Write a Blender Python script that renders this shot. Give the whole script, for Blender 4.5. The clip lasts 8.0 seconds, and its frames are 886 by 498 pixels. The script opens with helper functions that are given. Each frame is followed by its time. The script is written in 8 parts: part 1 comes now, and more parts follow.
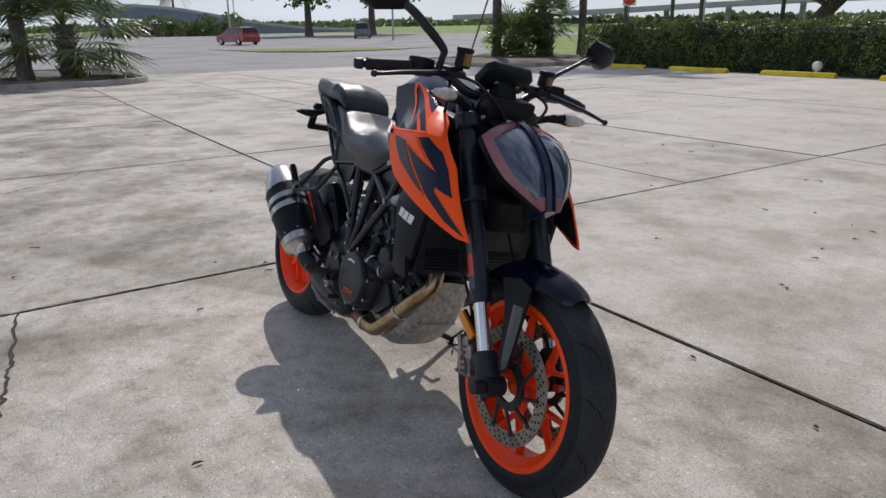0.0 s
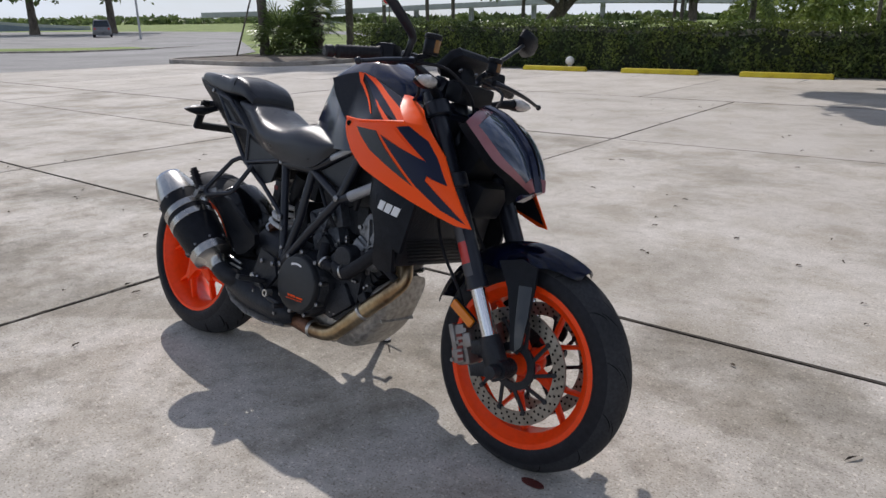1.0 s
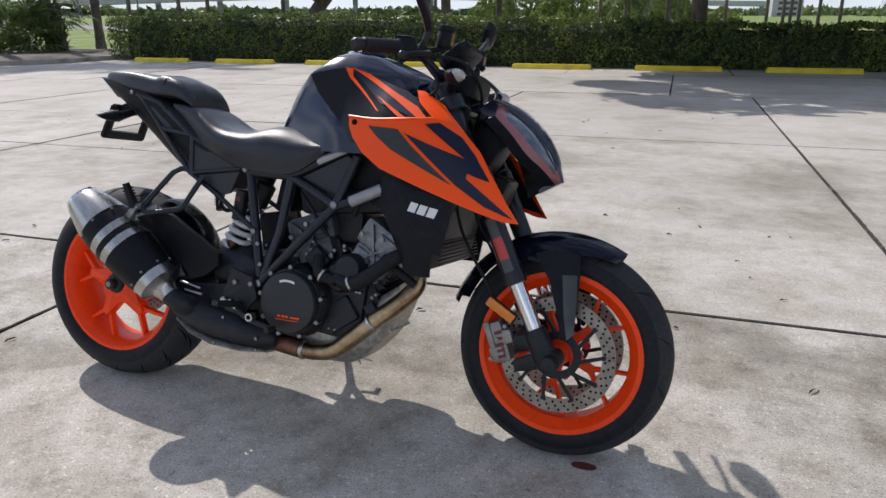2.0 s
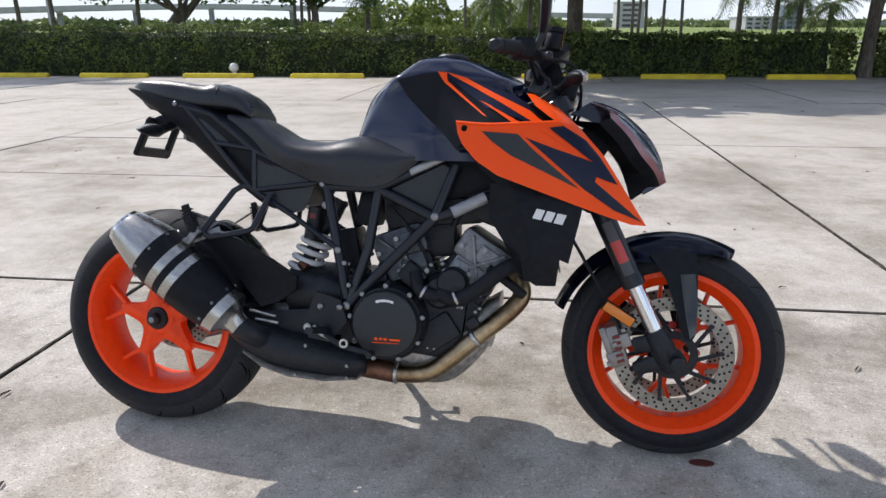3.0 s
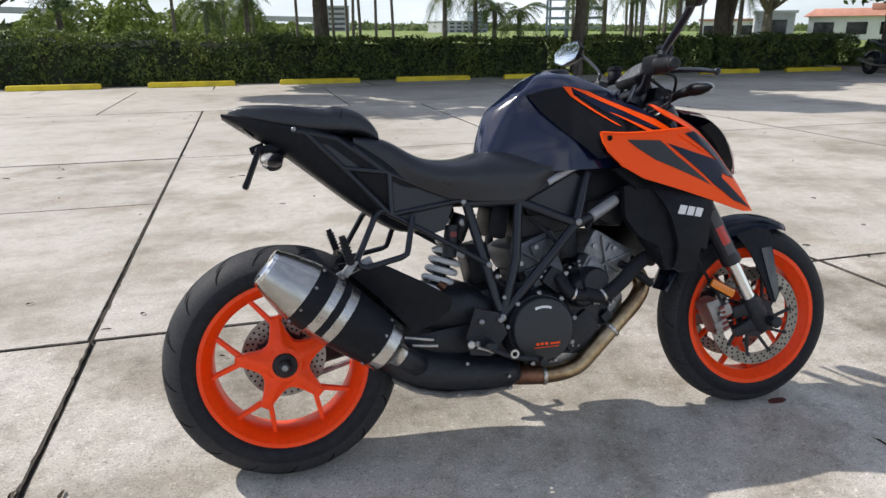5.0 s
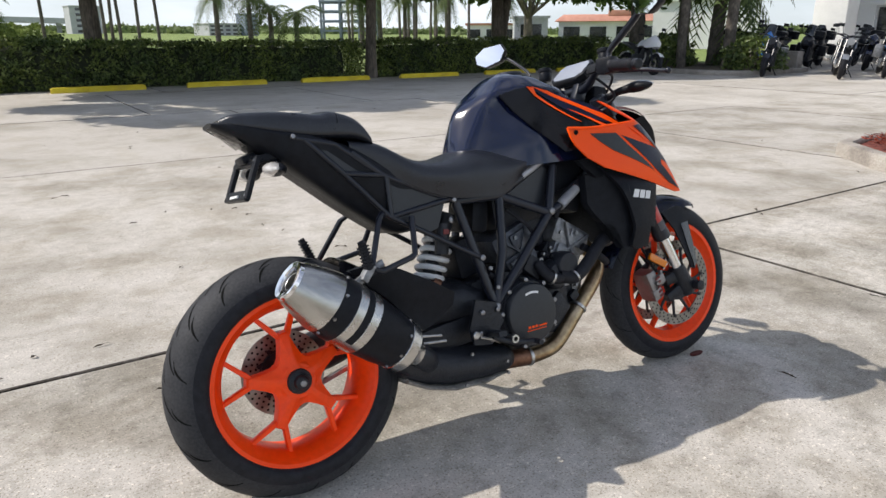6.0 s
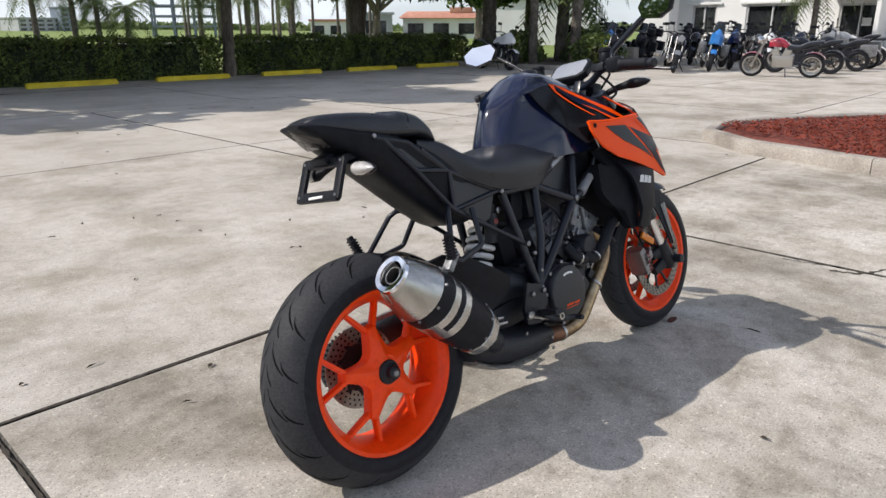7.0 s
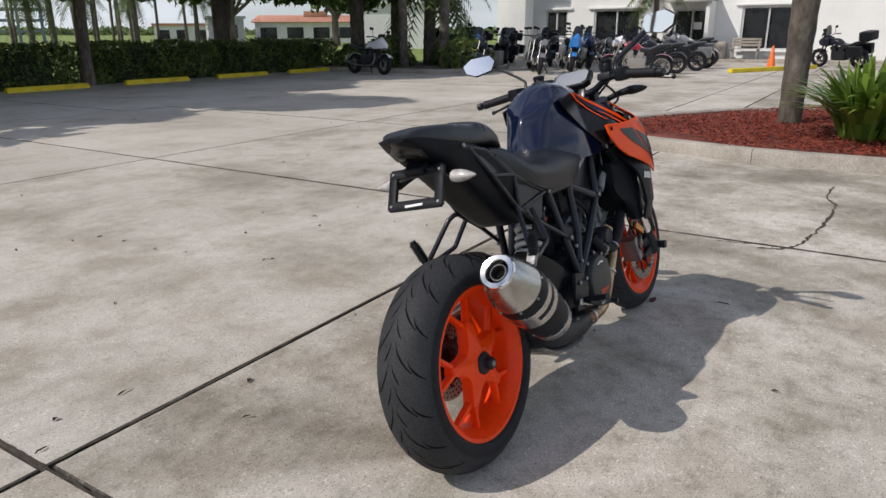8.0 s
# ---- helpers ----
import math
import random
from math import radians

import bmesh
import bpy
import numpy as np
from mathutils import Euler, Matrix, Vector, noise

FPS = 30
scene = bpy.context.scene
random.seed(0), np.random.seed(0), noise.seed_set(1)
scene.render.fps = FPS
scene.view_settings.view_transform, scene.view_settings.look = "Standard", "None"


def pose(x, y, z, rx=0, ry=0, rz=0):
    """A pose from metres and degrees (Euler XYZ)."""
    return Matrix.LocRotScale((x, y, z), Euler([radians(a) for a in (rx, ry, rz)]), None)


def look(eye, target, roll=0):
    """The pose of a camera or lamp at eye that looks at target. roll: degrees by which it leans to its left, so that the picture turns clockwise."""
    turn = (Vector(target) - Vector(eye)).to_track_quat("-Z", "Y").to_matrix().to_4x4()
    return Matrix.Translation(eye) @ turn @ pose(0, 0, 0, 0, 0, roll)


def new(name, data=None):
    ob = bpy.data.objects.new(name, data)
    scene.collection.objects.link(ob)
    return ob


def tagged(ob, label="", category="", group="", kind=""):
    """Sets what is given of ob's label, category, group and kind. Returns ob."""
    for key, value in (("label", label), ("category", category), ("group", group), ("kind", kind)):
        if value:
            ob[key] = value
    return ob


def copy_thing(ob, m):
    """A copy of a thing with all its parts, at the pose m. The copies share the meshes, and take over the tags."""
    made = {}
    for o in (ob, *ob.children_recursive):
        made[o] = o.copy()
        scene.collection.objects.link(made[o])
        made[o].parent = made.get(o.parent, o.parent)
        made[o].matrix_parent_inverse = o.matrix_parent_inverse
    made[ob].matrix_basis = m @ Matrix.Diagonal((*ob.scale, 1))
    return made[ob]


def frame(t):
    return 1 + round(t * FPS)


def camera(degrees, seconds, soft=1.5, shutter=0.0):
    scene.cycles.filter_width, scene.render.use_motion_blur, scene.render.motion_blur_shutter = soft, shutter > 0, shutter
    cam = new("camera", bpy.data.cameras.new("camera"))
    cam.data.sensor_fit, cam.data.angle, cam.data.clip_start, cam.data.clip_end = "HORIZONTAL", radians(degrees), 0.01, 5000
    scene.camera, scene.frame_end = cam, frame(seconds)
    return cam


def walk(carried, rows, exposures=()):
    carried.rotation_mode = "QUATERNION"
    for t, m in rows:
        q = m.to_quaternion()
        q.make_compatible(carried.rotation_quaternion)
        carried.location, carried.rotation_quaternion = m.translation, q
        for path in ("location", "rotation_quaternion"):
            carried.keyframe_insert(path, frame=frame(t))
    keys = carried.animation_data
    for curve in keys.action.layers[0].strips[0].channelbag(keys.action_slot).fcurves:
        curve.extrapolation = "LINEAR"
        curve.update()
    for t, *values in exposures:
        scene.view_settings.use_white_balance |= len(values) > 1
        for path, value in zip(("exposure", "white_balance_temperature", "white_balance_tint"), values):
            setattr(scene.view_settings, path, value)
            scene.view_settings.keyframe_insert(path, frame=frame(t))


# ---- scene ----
cam = camera(65.4, 8.0)
PATH = [
    (0, (2.779, -1.146, 1.2), (1.179, -0.109, 0.596), -0.8),
    (0.5, (2.622, -1.426, 1.211), (1.219, -0.134, 0.609), -0.7),
    (1, (2.376, -1.553, 1.174), (1.21, -0.048, 0.56), -0.6),
    (1.2, (2.257, -1.579, 1.179), (1.223, 0.017, 0.559), -0.6),
    (2.3, (1.564, -1.861, 1.162), (1.077, -0.024, 0.539), -0.3),
    (2.5, (1.45, -1.859, 1.122), (1.028, -0.003, 0.509), -0.4),
    (3, (1.11, -1.888, 1.151), (0.86, 0.002, 0.546), -0.4),
    (3.5, (0.788, -1.97, 1.181), (0.638, -0.067, 0.585), -0.5),
    (4, (0.522, -1.923, 1.178), (0.498, -0.016, 0.575), -0.8),
    (4.2, (0.417, -1.894, 1.194), (0.499, 0.012, 0.592), -0.7),
    (5.3, (-0.191, -1.82, 1.199), (0.479, -0.034, 0.597), -0.4),
    (5.5, (-0.294, -1.775, 1.197), (0.488, -0.035, 0.596), -0.4),
    (6, (-0.575, -1.671, 1.205), (0.477, -0.078, 0.607), -0.3),
    (6.5, (-0.897, -1.605, 1.242), (0.341, -0.152, 0.644), -0.3),
    (7, (-1.109, -1.382, 1.224), (0.264, -0.06, 0.615), -0.1),
    (7.5, (-1.378, -1.169, 1.24), (0.132, 0.001, 0.648), -0.1),
    (8, (-1.612, -0.98, 1.263), (0.002, 0.037, 0.662), -0.3),
]
walk(cam, [(t, look(eye, target, roll)) for t, eye, target, roll in PATH],
     [(0, -0.19, 6480, 14), (1.0, -0.11, 6480, 14), (2.5, 0.22, 6450, 13), (3.5, 0.38, 6450, 13), (4.2, 0.35, 6500, 12), (5.5, 0.36, 6680, 11), (6.5, 0.32, 6720, 11), (7.2, 0.18, 6750, 12), (8, -0.1, 6780, 12)])

# ---- sky and sun ----
SUN_EL, SUN_ROT = radians(44.9), radians(304.7)
world = bpy.data.worlds.new("sky")
scene.world = world
world.use_nodes = True
wn, wl = world.node_tree.nodes, world.node_tree.links
wn.clear()
w_out, w_bg, w_sky = wn.new("ShaderNodeOutputWorld"), wn.new("ShaderNodeBackground"), wn.new("ShaderNodeTexSky")
w_sky.sky_type, w_sky.sun_disc = "NISHITA", False
w_sky.sun_elevation, w_sky.sun_rotation = SUN_EL, SUN_ROT
w_sky.air_density, w_sky.dust_density, w_sky.ozone_density = 1.0, 0.6, 1.0
w_co, w_map, w_noise, w_ramp, w_mix = (wn.new("ShaderNodeTexCoord"), wn.new("ShaderNodeMapping"), wn.new("ShaderNodeTexNoise"),
                                       wn.new("ShaderNodeValToRGB"), wn.new("ShaderNodeMixRGB"))
w_map.inputs["Scale"].default_value = (2.2, 2.2, 9.0)
w_noise.inputs["Scale"].default_value, w_noise.inputs["Detail"].default_value = 1.6, 6.0
w_ramp.color_ramp.elements[0].position, w_ramp.color_ramp.elements[1].position = 0.4, 0.64
w_mix.inputs["Color2"].default_value = (15.5, 16.0, 17.0, 1)
wl.new(w_co.outputs["Generated"], w_map.inputs["Vector"])
wl.new(w_map.outputs["Vector"], w_noise.inputs["Vector"])
wl.new(w_noise.outputs["Fac"], w_ramp.inputs["Fac"])
w_sep, w_low, w_mul = wn.new("ShaderNodeSeparateXYZ"), wn.new("ShaderNodeMapRange"), wn.new("ShaderNodeMath")
w_low.inputs["From Max"].default_value, w_low.inputs["To Min"].default_value, w_low.inputs["To Max"].default_value = 0.5, 0.9, 0.3
w_mul.operation = "MULTIPLY"
wl.new(w_co.outputs["Generated"], w_sep.inputs["Vector"])
wl.new(w_sep.outputs["Z"], w_low.inputs["Value"])
wl.new(w_ramp.outputs["Color"], w_mul.inputs[0])
wl.new(w_low.outputs["Result"], w_mul.inputs[1])
wl.new(w_mul.outputs["Value"], w_mix.inputs["Fac"])
wl.new(w_sky.outputs["Color"], w_mix.inputs["Color1"])
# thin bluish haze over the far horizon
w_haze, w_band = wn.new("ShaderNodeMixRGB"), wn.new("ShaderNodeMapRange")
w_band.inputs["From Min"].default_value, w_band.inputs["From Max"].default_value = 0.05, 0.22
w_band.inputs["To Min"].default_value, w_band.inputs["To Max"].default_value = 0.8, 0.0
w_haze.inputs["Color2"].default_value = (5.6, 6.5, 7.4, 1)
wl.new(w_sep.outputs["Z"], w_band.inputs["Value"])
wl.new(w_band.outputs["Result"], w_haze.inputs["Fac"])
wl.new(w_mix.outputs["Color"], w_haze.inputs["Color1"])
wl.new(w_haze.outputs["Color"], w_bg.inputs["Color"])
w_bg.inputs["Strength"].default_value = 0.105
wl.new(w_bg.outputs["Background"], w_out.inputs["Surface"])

sun = new("sun", bpy.data.lights.new("sun", "SUN"))
sun.data.energy, sun.data.angle, sun.data.color = 3.5, radians(0.55), (1.0, 0.965, 0.91)
sun.matrix_world = look((-58.24, 40.32, 70.59), (0, 0, 0))


# ---- materials ----
def material(name, color, rough=0.5, metal=0.0, coat=0.0, spec=0.5):
    m = bpy.data.materials.new(name)
    m.use_nodes = True
    b = m.node_tree.nodes["Principled BSDF"]
    b.inputs["Base Color"].default_value = (*color, 1)
    b.inputs["Roughness"].default_value, b.inputs["Metallic"].default_value = rough, metal
    b.inputs["Coat Weight"].default_value, b.inputs["Coat Roughness"].default_value = coat, 0.05
    b.inputs["Specular IOR Level"].default_value = spec
    return m


def textured(name, colors, scale, rough=0.6, metal=0.0, fine=0.0, fine_scale=60.0, bump=0.0, bump_scale=80.0, spread=(0.3, 0.7), coat=0.0,
             rough_swing=0.12, random_swing=0.0, spec=0.5, stretch=(1, 1, 1), detail=6.0):
    """Colour from a coarse noise through a ramp, a fine noise over it, roughness variation and bump."""
    m = material(name, colors[0], rough, metal, coat, spec)
    n, l, b = m.node_tree.nodes, m.node_tree.links, m.node_tree.nodes["Principled BSDF"]
    co, mp = n.new("ShaderNodeTexCoord"), n.new("ShaderNodeMapping")
    mp.inputs["Scale"].default_value = stretch
    l.new(co.outputs["Object"], mp.inputs["Vector"])
    big = n.new("ShaderNodeTexNoise")
    big.inputs["Scale"].default_value, big.inputs["Detail"].default_value, big.inputs["Roughness"].default_value = scale, detail, 0.6
    l.new(mp.outputs["Vector"], big.inputs["Vector"])
    ramp = n.new("ShaderNodeValToRGB")
    e = ramp.color_ramp.elements
    e[0].position, e[1].position = spread
    e[0].color, e[1].color = (*colors[0], 1), (*colors[-1], 1)
    for i, c in enumerate(colors[1:-1]):
        x = e.new(spread[0] + (spread[1] - spread[0]) * (i + 1) / (len(colors) - 1))
        x.color = (*c, 1)
    l.new(big.outputs["Fac"], ramp.inputs["Fac"])
    out = ramp.outputs["Color"]
    if fine:
        f = n.new("ShaderNodeTexNoise")
        f.inputs["Scale"].default_value, f.inputs["Detail"].default_value = fine_scale, 3.0
        l.new(mp.outputs["Vector"], f.inputs["Vector"])
        mr = n.new("ShaderNodeMapRange")
        mr.inputs["From Min"].default_value, mr.inputs["From Max"].default_value = 0.3, 0.7
        mr.inputs["To Min"].default_value, mr.inputs["To Max"].default_value = 1 - fine, 1 + fine
        l.new(f.outputs["Fac"], mr.inputs["Value"])
        mul = n.new("ShaderNodeMixRGB")
        mul.blend_type, mul.inputs["Fac"].default_value = "MULTIPLY", 1.0
        l.new(out, mul.inputs["Color1"])
        l.new(mr.outputs["Result"], mul.inputs["Color2"])
        out = mul.outputs["Color"]
    if random_swing:
        info, mr = n.new("ShaderNodeObjectInfo"), n.new("ShaderNodeMapRange")
        mr.inputs["To Min"].default_value, mr.inputs["To Max"].default_value = 1 - random_swing, 1 + random_swing
        l.new(info.outputs["Random"], mr.inputs["Value"])
        mul = n.new("ShaderNodeMixRGB")
        mul.blend_type, mul.inputs["Fac"].default_value = "MULTIPLY", 1.0
        l.new(out, mul.inputs["Color1"])
        l.new(mr.outputs["Result"], mul.inputs["Color2"])
        out = mul.outputs["Color"]
    l.new(out, b.inputs["Base Color"])
    rr = n.new("ShaderNodeMapRange")
    rr.inputs["To Min"].default_value, rr.inputs["To Max"].default_value = max(0.02, rough - rough_swing), min(1.0, rough + rough_swing)
    l.new(big.outputs["Fac"], rr.inputs["Value"])
    l.new(rr.outputs["Result"], b.inputs["Roughness"])
    if bump:
        t, bp = n.new("ShaderNodeTexNoise"), n.new("ShaderNodeBump")
        t.inputs["Scale"].default_value, t.inputs["Detail"].default_value = bump_scale, 4.0
        l.new(mp.outputs["Vector"], t.inputs["Vector"])
        l.new(t.outputs["Fac"], bp.inputs["Height"])
        bp.inputs["Strength"].default_value, bp.inputs["Distance"].default_value = bump, 0.01
        l.new(bp.outputs["Normal"], b.inputs["Normal"])
    return m


def leafy(name, c0, c1, rough=0.55, patch=0.0):
    """Foliage: every leaf island takes its own shade between two greens; a little light passes through; patch: older and younger growth."""
    m = material(name, c0, rough, spec=0.3)
    n, l, b = m.node_tree.nodes, m.node_tree.links, m.node_tree.nodes["Principled BSDF"]
    g, ramp = n.new("ShaderNodeNewGeometry"), n.new("ShaderNodeValToRGB")
    ramp.color_ramp.elements[0].color, ramp.color_ramp.elements[1].color = (*c0, 1), (*c1, 1)
    l.new(g.outputs["Random Per Island"], ramp.inputs["Fac"])
    if patch:
        geo, t, r2, mul = n.new("ShaderNodeNewGeometry"), n.new("ShaderNodeTexNoise"), n.new("ShaderNodeValToRGB"), n.new("ShaderNodeMixRGB")
        t.inputs["Scale"].default_value, t.inputs["Detail"].default_value = patch, 3.0
        e = r2.color_ramp.elements
        e[0].position, e[1].position = 0.36, 0.66
        e[0].color, e[1].color = (0.62, 0.68, 0.75, 1), (1.6, 1.45, 1.1, 1)
        mul.blend_type, mul.inputs["Fac"].default_value = "MULTIPLY", 1.0
        l.new(geo.outputs["Position"], t.inputs["Vector"])
        l.new(t.outputs["Fac"], r2.inputs["Fac"])
        l.new(ramp.outputs["Color"], mul.inputs["Color1"])
        l.new(r2.outputs["Color"], mul.inputs["Color2"])
        ramp = mul
    l.new(ramp.outputs["Color"], b.inputs["Base Color"])
    tr, ad = n.new("ShaderNodeBsdfTranslucent"), n.new("ShaderNodeMixShader")
    l.new(ramp.outputs["Color"], tr.inputs["Color"])
    ad.inputs["Fac"].default_value = 0.3
    l.new(b.outputs["BSDF"], ad.inputs[1])
    l.new(tr.outputs["BSDF"], ad.inputs[2])
    l.new(ad.outputs["Shader"], n["Material Output"].inputs["Surface"])
    return m


def concrete_slab(name, stain, deep, pits):
    """Weathered parking-lot concrete: pale wash, broad dark stains, speckled aggregate and fine pits."""
    m = material(name, (0.5, 0.47, 0.42), 0.85, spec=0.3)
    n, l, b = m.node_tree.nodes, m.node_tree.links, m.node_tree.nodes["Principled BSDF"]
    geo = n.new("ShaderNodeNewGeometry")

    def noise_at(scale, detail, rough=0.55):
        t = n.new("ShaderNodeTexNoise")
        t.inputs["Scale"].default_value, t.inputs["Detail"].default_value, t.inputs["Roughness"].default_value = scale, detail, rough
        l.new(geo.outputs["Position"], t.inputs["Vector"])
        return t.outputs["Fac"]

    def ramp_of(value, stops):
        r = n.new("ShaderNodeValToRGB")
        e = r.color_ramp.elements
        e[0].position, e[0].color = stops[0][0], (*stops[0][1], 1)
        e[1].position, e[1].color = stops[-1][0], (*stops[-1][1], 1)
        for p, c in stops[1:-1]:
            e.new(p).color = (*c, 1)
        l.new(value, r.inputs["Fac"])
        return r.outputs["Color"]

    def times(a, c):
        x = n.new("ShaderNodeMixRGB")
        x.blend_type, x.inputs["Fac"].default_value = "MULTIPLY", 1.0
        l.new(a, x.inputs["Color1"])
        l.new(c, x.inputs["Color2"])
        return x.outputs["Color"]

    base = ramp_of(noise_at(0.45, 5), [(0.3, (0.44, 0.405, 0.36)), (0.5, (0.52, 0.482, 0.433)), (0.72, (0.585, 0.548, 0.498))])
    stains = ramp_of(noise_at(0.9, 8, 0.6), [(0.3 + stain, (deep, deep * 0.985, deep * 0.93)), (0.4 + stain, (0.5 + deep / 2, 0.495 + deep / 2, 0.47 + deep / 2)), (0.5 + stain, (1, 1, 1))])
    mottled = ramp_of(noise_at(11, 6, 0.7), [(0.33, (1 - pits, 0.995 - pits, 0.98 - pits)), (0.5, (0.97, 0.97, 0.97)), (0.7, (1.06, 1.06, 1.06))])
    speck = ramp_of(noise_at(150, 1, 0.4), [(0.24 + pits * 0.2, (0.6, 0.58, 0.55)), (0.37 + pits * 0.15, (0.97, 0.97, 0.97)), (0.65, (1, 1, 1)), (0.73, (1.3, 1.3, 1.28))])
    # pale pebbles and small holes laid bare where the surface has worn
    pebble = ramp_of(noise_at(62, 3, 0.6), [(0.31, (0.6, 0.58, 0.55)), (0.37, (0.98, 0.98, 0.98)), (0.63 - pits * 0.1, (1, 1, 1)), (0.68 - pits * 0.1, (1.2 + pits / 2, 1.2 + pits / 2, 1.18 + pits / 2))])
    speck = times(speck, pebble)
    info, mr = n.new("ShaderNodeObjectInfo"), n.new("ShaderNodeMapRange")
    mr.inputs["To Min"].default_value, mr.inputs["To Max"].default_value = 0.93, 1.05
    l.new(info.outputs["Random"], mr.inputs["Value"])
    # rubbed brown grime gathered in blotches of a hand's width
    grime = ramp_of(noise_at(2.4, 6, 0.6), [(0.36 + stain, (0.5 + deep / 2, 0.48 + deep / 2, 0.44 + deep / 2)), (0.46 + stain, (0.94, 0.935, 0.92)), (0.52 + stain, (1, 1, 1))])
    base = times(base, grime)
    col = times(times(times(times(base, stains), mottled), speck), mr.outputs["Result"])
    l.new(col, b.inputs["Base Color"])
    bp = n.new("ShaderNodeBump")
    bp.inputs["Strength"].default_value, bp.inputs["Distance"].default_value = 0.35, 0.004
    l.new(noise_at(90, 5, 0.7), bp.inputs["Height"])
    l.new(bp.outputs["Normal"], b.inputs["Normal"])
    return m


M = {}
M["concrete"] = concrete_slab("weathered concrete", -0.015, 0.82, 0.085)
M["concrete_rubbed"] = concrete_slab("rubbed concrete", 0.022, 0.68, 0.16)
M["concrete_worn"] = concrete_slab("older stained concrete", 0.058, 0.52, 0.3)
M["joint"] = textured("dirty joint filler", [(0.03, 0.027, 0.024), (0.09, 0.08, 0.065)], 6, 0.95, fine=0.3)
M["joint_edge"] = textured("crumbled slab edge", [(0.035, 0.031, 0.026), (0.09, 0.08, 0.068), (0.26, 0.235, 0.205)], 5, 0.95, fine=0.4, fine_scale=40, spread=(0.38, 0.7))
M["kerb"] = textured("stained kerb concrete", [(0.2, 0.175, 0.15), (0.34, 0.305, 0.265), (0.43, 0.395, 0.35)], 2.2, 0.9, fine=0.2, bump=0.4, bump_scale=60)
M["asphalt"] = textured("grey asphalt", [(0.16, 0.155, 0.15), (0.24, 0.235, 0.225), (0.3, 0.29, 0.28)], 0.25, 0.92, fine=0.25, fine_scale=25)
M["grass"] = textured("mown grass", [(0.12, 0.17, 0.045), (0.19, 0.245, 0.075), (0.28, 0.32, 0.12)], 0.35, 0.95, fine=0.35, fine_scale=9, spec=0.15)
M["mulch"] = textured("red wood mulch", [(0.07, 0.018, 0.012), (0.18, 0.042, 0.028), (0.27, 0.085, 0.055)], 18, 0.95, fine=0.4, fine_scale=60, bump=1.0, bump_scale=30)
M["mulch_chip"] = leafy("red mulch chips", (0.07, 0.015, 0.01), (0.4, 0.085, 0.05), 0.9)
M["soil"] = textured("dark bare soil", [(0.05, 0.04, 0.03), (0.11, 0.09, 0.068), (0.18, 0.15, 0.115)], 3, 0.95, fine=0.4, fine_scale=30, bump=0.8, bump_scale=25)
M["yellow"] = textured("yellow kerb paint", [(0.5, 0.36, 0.03), (0.68, 0.52, 0.02), (0.72, 0.58, 0.05)], 3.5, 0.7, fine=0.15, bump=0.2, random_swing=0.08)
M["bark"] = textured("grey-brown bark", [(0.06, 0.05, 0.04), (0.12, 0.1, 0.08), (0.19, 0.16, 0.13)], 5, 0.95, fine=0.4, fine_scale=30, bump=0.9, bump_scale=25, stretch=(1, 1, 0.25))
M["palm_bark"] = textured("palm bark", [(0.05, 0.042, 0.034), (0.1, 0.085, 0.07), (0.17, 0.145, 0.12)], 4, 0.95, fine=0.35, fine_scale=18, bump=1.0, bump_scale=22, stretch=(1.0, 1.0, 0.6))
M["hedge_leaf"] = leafy("hedge leaves", (0.038, 0.063, 0.021), (0.175, 0.235, 0.074), 0.36, patch=1.3)
M["hedge_core"] = textured("dark hedge core", [(0.014, 0.02, 0.009), (0.035, 0.045, 0.02)], 6, 0.95)
M["oak_leaf"] = leafy("oak leaves", (0.025, 0.05, 0.015), (0.11, 0.18, 0.045))
M["palm_leaf"] = leafy("palm fronds", (0.035, 0.06, 0.015), (0.15, 0.2, 0.06))
M["bush_leaf"] = leafy("broad bush leaves", (0.06, 0.12, 0.02), (0.24, 0.36, 0.06), 0.3)
# the haze of distance is mixed into this paler green
M["far_leaf"] = leafy("far leaves with haze in their green", (0.09, 0.13, 0.045), (0.22, 0.28, 0.11))
M["scrub_leaf"] = leafy("sunlit scrub leaves", (0.14, 0.19, 0.045), (0.3, 0.36, 0.1))
M["fan_leaf"] = leafy("fan palm leaves", (0.05, 0.085, 0.03), (0.2, 0.26, 0.09), 0.35)
M["rubber"] = textured("tyre rubber", [(0.010, 0.0105, 0.014), (0.016, 0.0165, 0.021)], 14, 0.55, fine=0.25, bump=0.15, bump_scale=200, spec=0.22)
M["tread"] = textured("worn tread rubber", [(0.022, 0.023, 0.026), (0.036, 0.037, 0.041)], 9, 0.68, fine=0.25, fine_scale=140, spec=0.24)
M["groove"] = material("tread groove", (0.006, 0.006, 0.006), 0.9, spec=0.1)
M["orange"] = textured("gloss orange paint", [(1.0, 0.082, 0.002), (1.0, 0.1, 0.004)], 3, 0.38, spec=0.24, coat=0.08, rough_swing=0.05)
M["orange_rim"] = textured("orange powder coat", [(0.95, 0.056, 0.002), (1.0, 0.072, 0.004)], 6, 0.42, spec=0.3, coat=0.1, rough_swing=0.08, fine=0.06)
M["navy"] = textured("deep navy lacquer", [(0.003, 0.0055, 0.024), (0.005, 0.009, 0.036)], 3, 0.15, coat=0.4, rough_swing=0.05)
M["anthracite"] = textured("satin anthracite plastic", [(0.012, 0.014, 0.0175), (0.018, 0.0205, 0.025)], 20, 0.42, fine=0.15)
